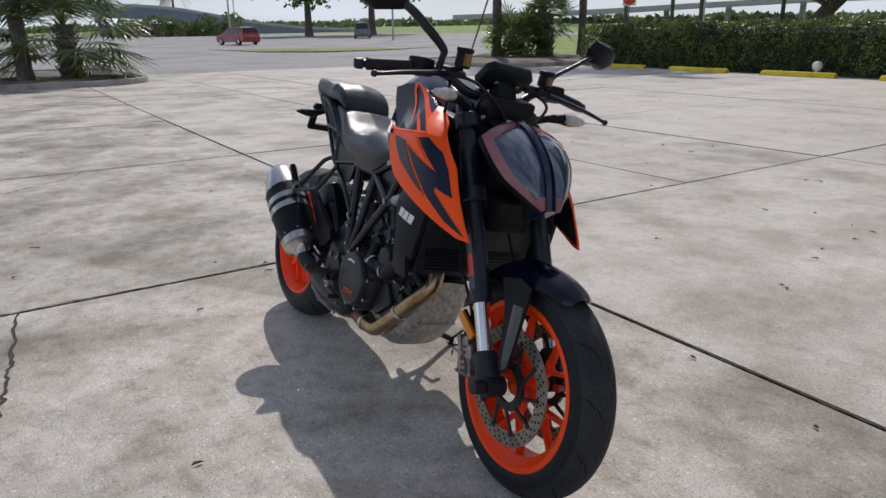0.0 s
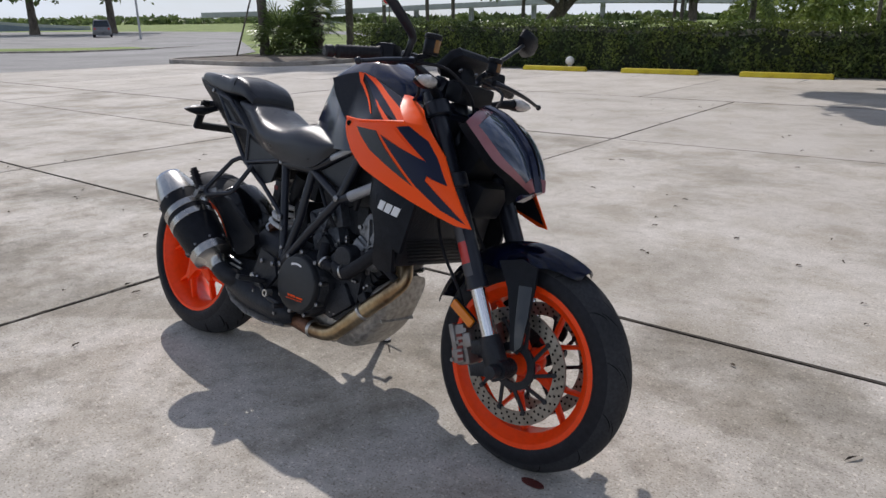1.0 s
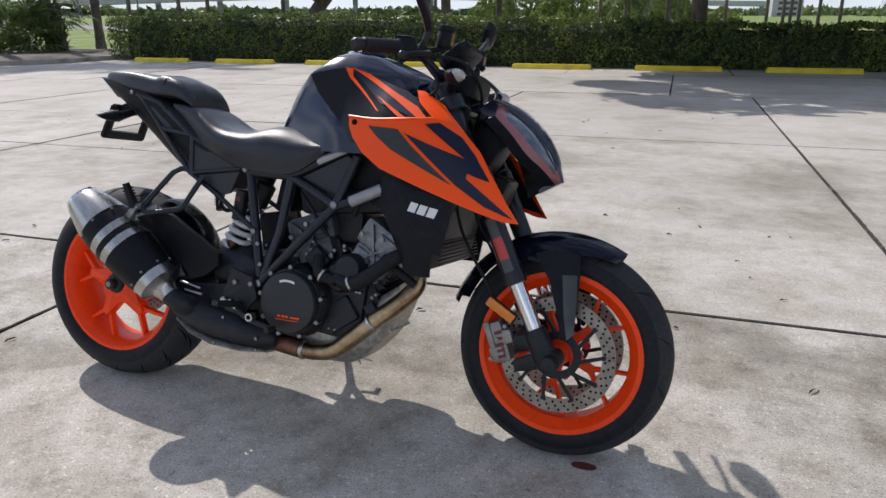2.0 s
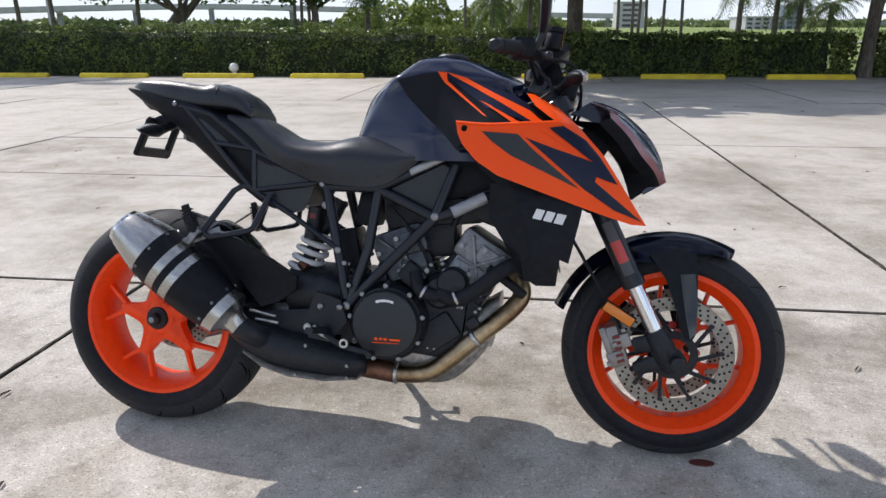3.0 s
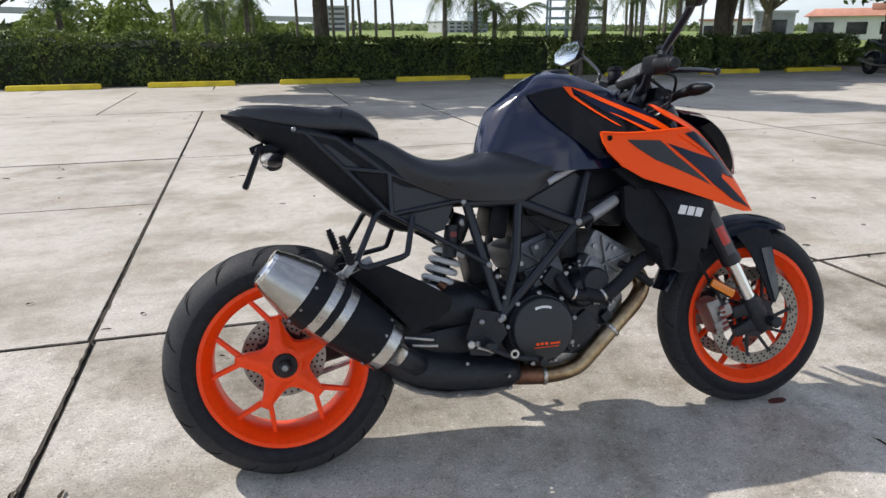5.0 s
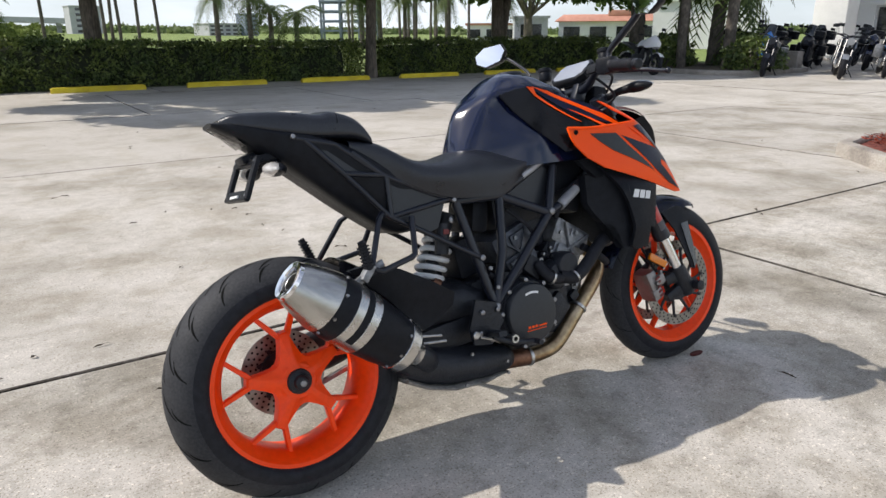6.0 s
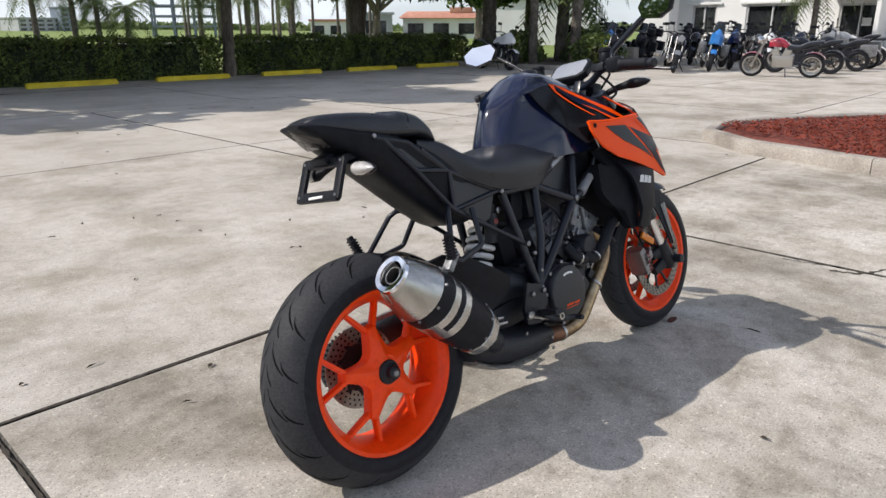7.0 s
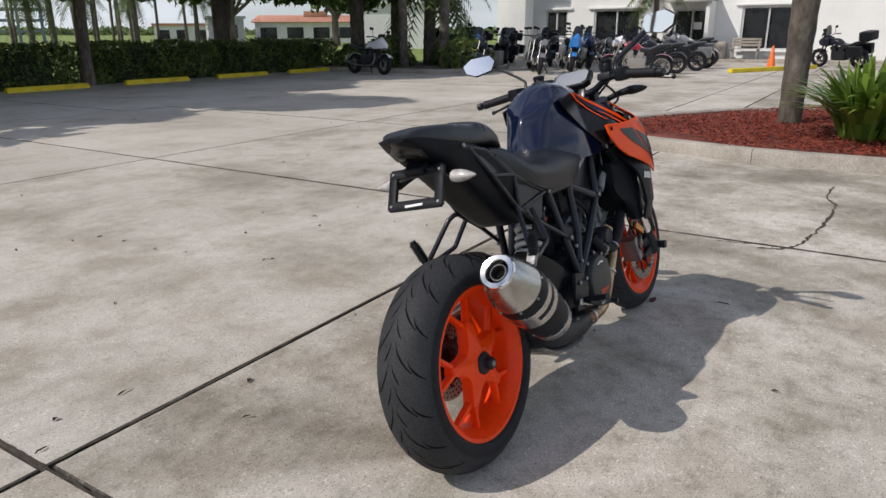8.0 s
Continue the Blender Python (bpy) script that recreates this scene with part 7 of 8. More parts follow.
for i, (x, y, h, ln) in enumerate(((-12.7, 56.5, 4.2, 2.4), (17.6, 60.7, 4.6, 2.6), (20.2, 59.9, 4.4, 2.6), (21.9, 59.5, 3.4, 2.4), (23.9, 58.6, 3.0, 2.8), (-2.6, 58.2, 3.4, 2.6), (0.5, 60, 3.8, 2.4), (29.5, 57, 4.2, 2.6), (33, 60, 5.2, 2.4), (37, 62, 4.8, 2.6), (41, 60, 5.4, 2.4), (-150, 34, 9, 4.0), (45, 66, 5.4, 2.6), (48, 60, 5.0, 2.4))):
    palm(x, y, h, 0.24, 80 + i, "palm on the far lawn", length=ln, count=26, skirt=0.5, group="palms on the lawn")
rngp = random.Random(9)
TALL = [(-21.6, 64.4), (-21.0, 64.6), (-20.3, 64.8), (1.2, 73.2), (5.5, 73.0), (9.1, 72.6), (10.5, 72.4), (11.1, 72.4), (11.8, 72.3), (13.4, 72.0), (15.1, 71.6), (-1.5, 66), (-6.0, 70), (-35.2, 45.2), (-33.6, 46.6), (-28.8, 49.7), (-38, 43)]
for k in range(16):
    TALL.append((34 + rngp.uniform(0, 22), 62 + rngp.uniform(0, 14)))
for i, (x, y) in enumerate(TALL):
    palm(x, y, 8.5 + rngp.uniform(0, 2.5), 0.16, 120 + i, "tall thin palm trunk on the far lawn", length=1.8, count=12, lean=(rngp.uniform(-0.5, 0.5), 0), group="tall palms on the lawn")


def thicket(name, label, places, size, leaf, seed, per=900, squash=0.7):
    """Far woods: ragged mounds of leaf clumps."""
    rng = random.Random(seed)
    pts = []
    for x, y, r, h in places:
        z0 = land(x, y) - 0.3
        for _ in range(per):
            a, u = rng.uniform(0, 6.283), rng.random()
            k = 1 + 0.35 * noise.noise(Vector((x + math.cos(a) * 2, y + math.sin(a) * 2, u * 3)))
            q = Vector((x + r * k * math.cos(a) * math.sqrt(1 - u * u * 0.9), y + r * k * math.sin(a) * math.sqrt(1 - u * u * 0.9), z0 + h * u * k))
            pts.append((q, (math.cos(a), math.sin(a), u)))
    vs, fs = leaves(pts, size, rng)
    return tagged(from_lists(name, vs, fs, leaf), label, "trees", kind="stuff")


rngt = random.Random(4)
thicket("thicket", "dense green trees and scrub beyond the lawn", [(-18 + 2.7 * k + rngt.uniform(-1, 1), 80 + rngt.uniform(-3, 6), rngt.uniform(2.2, 3.6), rngt.uniform(3.0, 4.6) * (0.6 if k > 7 else 1)) for k in range(9)], 0.26, "scrub_leaf", 5, 1600)
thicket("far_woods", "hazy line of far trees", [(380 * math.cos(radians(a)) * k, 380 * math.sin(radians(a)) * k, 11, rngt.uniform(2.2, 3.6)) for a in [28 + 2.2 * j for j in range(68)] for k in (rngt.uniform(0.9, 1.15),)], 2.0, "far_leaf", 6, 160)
thicket("roadside_scrub", "dark shrubs below the road bridge", [(-132 + 1.2 * k, 22 + 1.9 * k, 2.2, rngt.uniform(2.4, 3.6)) for k in range(9)], 0.35, "far_leaf", 7, 400)

# ---- far structures ----
M["far_concrete"] = textured("far pale concrete", [(0.36, 0.37, 0.38), (0.46, 0.47, 0.48)], 0.3, 0.9, fine=0.1, fine_scale=3)
M["far_blue"] = textured("blue-grey bridge steel", [(0.16, 0.2, 0.25), (0.22, 0.26, 0.32)], 0.5, 0.7, fine=0.1, fine_scale=3)
M["stucco"] = textured("white stucco", [(0.72, 0.72, 0.71), (0.8, 0.8, 0.79)], 1.2, 0.9, fine=0.05, fine_scale=30, bump=0.2, bump_scale=60)
M["window"] = textured("dark shop glass", [(0.012, 0.014, 0.016), (0.03, 0.032, 0.035)], 1.5, 0.06, coat=0.5)
M["alu"] = textured("pale aluminium sash", [(0.5, 0.5, 0.5), (0.62, 0.62, 0.62)], 6, 0.45)
M["roof_red"] = textured("orange-red roof band", [(0.45, 0.2, 0.14), (0.55, 0.28, 0.2)], 1.5, 0.8, fine=0.15, fine_scale=10)
M["cone"] = material("orange cone plastic", (0.8, 0.16, 0.03), 0.5)
M["car_red"] = textured("red car paint", [(0.26, 0.008, 0.018), (0.33, 0.014, 0.026)], 2, 0.25, coat=0.8)
M["car_grey"] = textured("grey car paint", [(0.12, 0.125, 0.135), (0.18, 0.185, 0.195)], 2, 0.3, coat=0.8)
M["car_glass"] = material("car glass", (0.015, 0.018, 0.02), 0.05, coat=0.5)
M["sign_red"] = material("red sign sheeting", (0.6, 0.03, 0.03), 0.5)


def viaduct(name, label, way, depth, width, pier_step, mat, rail=1.0, rail_mat=None):
    """A road bridge: deck along a way, parapets and piers down to the land."""
    t = thing(name, label, "bridge")
    pts = spline(way, 40)
    for part_name, off, z0, z1, w in (("deck", 0, -depth, 0, width), ("parapet", width / 2 - 0.2, 0.02, rail, 0.4), ("parapet", -width / 2 + 0.2, 0.02, rail, 0.4)):
        b = B()
        loops = []
        for i, q in enumerate(pts):
            d = pts[min(i + 1, 39)] - pts[max(i - 1, 0)]
            s = Vector((-d.y, d.x, 0)).normalized()
            c = q + s * off
            loops.append([c - s * w / 2 + Vector((0, 0, z0)), c + s * w / 2 + Vector((0, 0, z0)), c + s * w / 2 + Vector((0, 0, z1)), c - s * w / 2 + Vector((0, 0, z1))])
        rings(b, loops)
        part(part_name, b, rail_mat or mat if part_name == "parapet" else mat, t)
    run = 0.0
    for i in range(1, 40):
        run += (pts[i] - pts[i - 1]).length
        if run > pier_step:
            run = 0.0
            q = pts[i]
            g = land(q.x, q.y) - 1
            if q.z - depth - g > 1.5:
                b = B()
                block(b, (q.x, q.y, (g + q.z - depth) / 2), (1.8, 1.8, q.z - depth - g))
                block(b, (q.x, q.y, q.z - depth - 0.5), (width * 0.8, 2.0, 1.0), (0, 0, math.degrees(math.atan2(pts[i].y - pts[i - 1].y, pts[i].x - pts[i - 1].x)) + 90))
                part("pier", b, mat, t)
    return t


viaduct("road_bridge", "long pale concrete road bridge over the water", [(-300, 205, 7.5), (-250, 245, 8.6), (-208, 279, 10.6), (-152, 313, 12.2), (-80, 339, 10.6), (-20, 352, 8.6), (40, 350, 7.0)], 1.3, 12, 26, "far_concrete", 0.9)
viaduct("ramp_bridge", "blue-grey approach ramp coming down to the road", [(-152, -60, 7.4), (-150, -20, 7.2), (-150, 10, 6.8), (-150, 22, 6.35), (-150, 32, 5.8), (-150, 40, 4.6), (-150, 48, 3.2), (-150, 59, 2.0), (-149, 72, 1.4)], 1.9, 9, 14, "far_blue", 0.55, "far_concrete")


def far_block(name, label, x, y, turn, sx, sy, h, floors, bays, mat="far_concrete", roof=None):
    """A far building: body, floor bands, recessed windows and a roof slab."""
    t = thing(name, label, "building", pose(x, y, land(x, y) - 0.2, 0, 0, turn))
    b = B()
    block(b, (0, 0, h / 2), (sx, sy, h))
    part("wall", b, mat, t)
    b = B()
    block(b, (0, 0, h + 0.15), (sx + 0.5, sy + 0.5, 0.3))
    part("roof", b, roof or mat, t)
    for f in range(floors):
        for k in range(bays):
            b = B()
            w, hh = sx / bays * 0.62, h / floors * 0.5
            block(b, (-sx / 2 + sx / bays * (k + 0.5), -sy / 2 - 0.02, h / floors * (f + 0.52)), (w, 0.12, hh))
            part("window", b, "window", t)
    return t


far_block("hotel_block", "pale low hotel beyond the lawn", 66.5, 222, 14, 15, 9, 3.4, 3, 6)
far_block("hotel_tower", "grey-brown tower block beyond the lawn", 73, 219, 14, 4.5, 5, 6.4, 5, 2, "far_blue")
far_block("apartment_block", "pale banded building behind far woods", 37, 296, 7, 10.5, 8, 9.6, 5, 1)
far_block("small_shop", "small shop with a red roof edge across the lawn", 64.2, 83.2, -37, 7, 6, 2.4, 1, 3, "stucco", "roof_red")
far_block("grey_shed", "pale blue-grey metal shed", 61, 70.8, -37, 4.2, 6, 3.1, 1, 1, "far_concrete")
shop = far_block("roadside_restaurant", "white roadside restaurant with an orange-red roof", 72.5, 67.5, -45.5, 13.5, 9, 2.7, 1, 4, "stucco", "roof_red")
b = B()
rings(b, [[(-7.3, -5.1, 2.75), (7.3, -5.1, 2.75), (7.3, 5.1, 2.75), (-7.3, 5.1, 2.75)], [(-6.2, -4.0, 3.6), (6.2, -4.0, 3.6), (6.2, 4.0, 3.6), (-6.2, 4.0, 3.6)]])
part("roof_slope", b, "roof_red", shop)
b = B()
block(b, (1.0, -4.2, 3.75), (3.0, 0.25, 0.7), None, 0.05)
part("sign_board", b, "roof_red", shop)
far_block("white_annex", "plain white building behind the parked motorcycles", 48, 34.5, -53, 7.5, 5, 3.6, 0, 0, "stucco")
# open steel storey frame
t = thing("parking_structure", "open multi-storey concrete structure under far palms", "building", pose(53, 107, 0, 0, 0, -28))
for k in range(7):
    b = B()
    block(b, (0, 0, 1.6 + 1.5 * k), (9.5, 7, 0.3))
    part("floor_slab", b, "far_blue", t)
for i in range(4):
    for j in (-1, 1):
        b = B()
        block(b, (-4.5 + 3 * i, 3.2 * j, 5.5), (0.35, 0.35, 11.2))
        part("column", b, "far_blue", t)


# ---- white shop ----
shopw = thing("motorcycle_shop", "long white stucco shop with dark display windows", "building")
FX = 31.0
OPEN = [(12.45, 13.6, 0.95, 2.2), (8.95, 11.15, 0.6, 2.2), (2.55, 4.65, 0.45, 2.22), (-4.4, -2.0, 0.45, 2.2)]
cuts = sorted([(-16.0, -15.99, 0, 0)] + OPEN + [(5.9, 7.45, 0.0, 2.15)])
y = -16.0
for y0, y1, z0, z1 in cuts:
    if y0 - y > 0.02:
        b = B()
        block(b, (FX + 0.15, (y + y0) / 2, 2.6), (0.3, y0 - y, 5.2))
        part("wall", b, "stucco", shopw)
    if z1 > 0:
        if z0 > 0:
            b = B()
            block(b, (FX + 0.15, (y0 + y1) / 2, z0 / 2), (0.3, y1 - y0, z0))
            part("wall", b, "stucco", shopw)
        b = B()
        block(b, (FX + 0.15, (y0 + y1) / 2, (z1 + 5.2) / 2), (0.3, y1 - y0, 5.2 - z1))
        part("wall", b, "stucco", shopw)
        b = B()
        for q, s in (((FX + 0.1, y0 + 0.04, (z0 + z1) / 2), (0.1, 0.08, z1 - z0)), ((FX + 0.1, y1 - 0.04, (z0 + z1) / 2), (0.1, 0.08, z1 - z0)), ((FX + 0.1, (y0 + y1) / 2, z1 - 0.04), (0.1, y1 - y0 - 0.16, 0.08)),
                     ((FX + 0.1, (y0 + y1) / 2, z0 + 0.04), (0.1, y1 - y0 - 0.16, 0.08)), ((FX + 0.1, (y0 + y1) / 2, (z0 + z1) / 2), (0.1, 0.06, z1 - z0 - 0.16))):
            block(b, q, s)
        win = part("shop_door" if z0 == 0 else "shop_window", b, "alu", shopw)
        for k in (0.25, 0.75):
            b = B()
            block(b, (FX + 0.16, y0 + (y1 - y0) * k, (z0 + z1) / 2), (0.02, (y1 - y0) / 2 - 0.12, z1 - z0 - 0.16))
            part("pane", b, "window", win)
        if z0:
            b = B()
            block(b, (FX - 0.05, (y0 + y1) / 2, z1 + 0.07), (0.12, y1 - y0 + 0.5, 0.09), None, 0.01)
            part("lintel", b, "stucco", win)
            b = B()
            block(b, (FX - 0.05, (y0 + y1) / 2, z0 - 0.04), (0.14, y1 - y0 + 0.2, 0.07), None, 0.01)
            part("sill", b, "stucco", win)
        else:
            b = B()
            block(b, (FX + 0.14, y0 + 0.55, 1.45), (0.01, 0.35, 0.3))
            part("door_notice", b, "white_mark", win)
    y = y1
b = B()
block(b, (FX + 0.15, (y + 16.2) / 2, 2.6), (0.3, 16.2 - y, 5.2))
part("wall", b, "stucco", shopw)
b = B()
block(b, (FX - 0.9, 14.75, 2.6), (0.9, 1.4, 5.2), None, 0.02)
part("pillar", b, "stucco", shopw)
b = B()
block(b, (FX - 0.9, 14.9, 5.0), (2.2, 2.4, 0.5))
block(b, (FX + 6, 0.1, 5.35), (12.6, 33, 0.25))
part("roof", b, "stucco", shopw)
b = B()
block(b, (FX + 11.9, 0.1, 2.6), (0.3, 32, 5.2))
block(b, (FX + 6, -15.9, 2.6), (11.5, 0.3, 5.2))
block(b, (FX + 6, 16.0, 2.6), (11.5, 0.3, 5.2))
part("wall", b, "stucco", shopw)
b = B()
rings(b, [[(FX - 0.01, 5.85, 0), (FX - 0.01, 5.7, 0), (FX - 0.01, 5.7, 3.0), (FX - 0.01, 5.85, 3.0)], [(FX - 1.3, 5.85, 0), (FX - 1.3, 5.7, 0), (FX - 1.3, 5.7, 2.2), (FX - 1.3, 5.85, 2.2)]])
block(b, (FX - 0.75, 6.7, 2.6), (1.5, 2.0, 0.35), None, 0.02)
part("porch", b, "stucco", shopw)
b = B()
block(b, (FX - 0.75, 0.1, 0.03), (1.5, 32, 0.16), None, 0.02)
tagged(part("shop_walkway", b, "kerb"), "raised concrete walkway along the shop", "pavement", kind="structure")
# bench, bin and cone
bench = thing("bench", "pale slatted bench against the shop wall", "bench", pose(FX - 0.8, 4.25, 0.11))
for k in range(4):
    b = B()
    block(b, (-0.2 + 0.11 * k, 0, 0.42), (0.09, 1.15, 0.03), None, 0.005)
    part("seat_slat", b, "kerb", bench)
for k in range(3):
    b = B()
    block(b, (0.24, 0, 0.55 + 0.12 * k), (0.03, 1.15, 0.09), None, 0.005)
    part("back_slat", b, "kerb", bench)
for y in (-0.5, 0.5):
    b = B()
    block(b, (-0.15, y, 0.2), (0.05, 0.05, 0.4))
    block(b, (0.22, y, 0.42), (0.05, 0.05, 0.84))
    part("leg", b, "kerb", bench)
b = B()
lathe(b, [(0, 0.2), (0.02, 0.23), (0.6, 0.25), (0.66, 0.22), (0.7, 0.12)], (FX - 0.7, 5.2, 0.11), (0, 0, 1), 20, cap=True)
tagged(part("litter_bin", b, "kerb"), "pale concrete litter bin by the shop door", "bin")
cone = thing("traffic_cone", "orange traffic cone standing on the lot", "traffic cone", pose(25.4, 2.55, 0))
b = B()
lathe(b, [(0.03, 0.14), (0.72, 0.035), (0.74, 0.02)], (0, 0, 0), (0, 0, 1), 20, cap=True)
part("cone_body", b, "cone", cone)
b = B()
block(b, (0, 0, 0.015), (0.38, 0.38, 0.03), None, 0.008)
part("cone_base", b, "cone", cone)
b = B()
block(b, (26.9, 1.6, 0.06), (1.2, 0.16, 0.12), (0, 0, 10), 0.02)
tagged(part("yellow_block", b, "yellow"), "short yellow kerb block by the cone", "kerb")
b = B()
block(b, (21.35, 12.4, 0.3), (0.3, 3.0, 0.6), (0, 0, -4), 0.02)
tagged(part("low_wall", b, "kerb"), "low grey concrete wall by the shaded bed", "wall", kind="structure")

# ---- signs and posts ----
def post_sign(x, y, h, label, face):
    t = thing("road_sign", label, "sign", pose(x, y, land(x, y) - 0.1, 0, 0, face))
    b = B()
    tube(b, [(0, 0, 0), (0, 0, h)], 0.035, 8)
    part("post", b, "bark", t)
    b = B()
    block(b, (0, -0.05, h - 0.42), (0.78, 0.02, 0.78), None, 0.006)
    board = part("sign_board", b, "white_mark", t)
    b = B()
    lathe(b, [(0, 0.36), (0.006, 0.36)], (0, -0.062, h - 0.42), (0, -1, 0), 28, cap=True)
    part("red_disc", b, "sign_red", board)
    b = B()
    block(b, (0, -0.071, h - 0.42), (0.52, 0.004, 0.12))
    part("white_bar", b, "white_mark", board)


post_sign(-27.6, 32.0, 3.25, "red and white round no-entry sign on a post", 40)
for x, y, h in ((-73.8, 22.0, 9.0), (-60, 34, 9.0), (-45, 62, 9.0), (-130, 40, 11)):
    t = thing("street_lamp", "slim street lamp post by the road", "street lamp", pose(x, y, land(x, y) - 0.1), "lamp posts along the road")
    b = B()
    tube(b, [(0, 0, 0), (0, 0, h)], [0.11, 0.07], 8)
    part("pole", b, "far_concrete", t)
    b = B()
    tube(b, [(0, 0, h), (0.8, 0, h + 0.25), (1.5, 0, h + 0.2)], 0.05, 8)
    block(b, (1.7, 0, h + 0.17), (0.6, 0.25, 0.12), None, 0.03)
    part("lamp_arm", b, "far_concrete", t)


# ---- cars ----
def car(x, y, turn, paint, label, h=1.5, length=4.3, van=False):
    """A small car: shaped body with arches, glazed cabin, lamps and wheels."""
    t = thing("car", label, "car", pose(x, y, land(x, y) - 0.03, 0, 0, turn))
    L, W = length / 2, 0.88
    tail_top = -L + (0.28 if van else 0.62)
    top = [(-L, 0.5), (-L + 0.02, 0.82), (-L + 0.1, 0.98), (tail_top, h - 0.05), (tail_top + 0.45, h), (L - 2.2, h - 0.01), (L - 1.75, h - 0.09), (L - 1.05, 0.97), (L - 0.35, 0.86), (L - 0.06, 0.7), (L, 0.48)]
    low = [(L - 0.08, 0.24), (-L + 0.08, 0.24)]
    b = B()
    loops = []
    for v, k in ((-1, 0.97), (-0.9, 1.0), (0.9, 1.0), (1, 0.97)):
        loops.append([((u * k), v * W * (1 - 0.24 * max(0, z - 0.95) / (h - 0.95)), z if z > 0.3 else z + (1 - k)) for u, z in top + low])
    rings(b, loops)
    part("body", b, paint, t, sharp=28)

    def side_pane(outline):
        for v in (-1, 1):
            p = B()
            p.faces.new([p.verts.new((u, v * (W * (1 - 0.24 * (z - 0.95) / (h - 0.95)) + 0.012), z)) for u, z in outline])
            part("side_window", p, "car_glass", t)

    mid = (tail_top + L - 1.2) / 2
    side_pane([(tail_top + 0.12, 1.0), (tail_top + 0.22, h - 0.1), (mid - 0.05, h - 0.09), (mid - 0.05, 1.0)])
    side_pane([(mid + 0.05, 1.0), (mid + 0.05, h - 0.09), (L - 1.95, h - 0.13), (L - 1.3, 1.0)])
    for (u0, z0), (u1, z1), name in (((L - 1.66, h - 0.13), (L - 1.14, 1.0), "windscreen"), ((tail_top - 0.03, h - 0.12), (-L + 0.1, 1.02), "rear_window")):
        p = B()
        d = 0.015 if name == "windscreen" else -0.015
        p.faces.new([p.verts.new((u + d, v * W * (1 - 0.24 * (z - 0.95) / (h - 0.95)) * 0.88, z + 0.012)) for u, z, v in ((u0, z0, -1), (u0, z0, 1), (u1, z1, 1), (u1, z1, -1))])
        part(name, p, "car_glass", t)
    for u in (-L + 0.8, L - 0.82):
        for s in (-1, 1):
            b = B()
            lathe(b, [(-0.1, 0.2), (-0.1, 0.29), (-0.07, 0.31), (0.07, 0.31), (0.1, 0.29), (0.1, 0.2)], (u, s * (W - 0.06), 0.32), n=24, closed=True)
            w = part("wheel", b, "rubber", t)
            b = B()
            lathe(b, [(-0.07, 0.2), (0.07, 0.2)], (u, s * (W - 0.04), 0.32), n=16, cap=True)
            part("rim", b, "steel", w)
    for s in (-1, 1):
        b = B()
        block(b, (-L + 0.02, s * 0.66, 0.84), (0.06, 0.2, 0.18), None, 0.01)
        part("tail_light", b, "red", t)
        b = B()
        block(b, (L - 0.14, s * 0.62, 0.68), (0.16, 0.3, 0.1), (0, 20, 0), 0.02)
        part("headlight", b, "clear_lens", t)
    return t


car(-60.2, 18.5, 197, "car_red", "red hatchback driving lane side beyond the median", 1.5, 4.2, True)
car(-73, 37.2, 152, "car_grey", "grey sport utility car parked across the road", 1.75, 4.6, True)


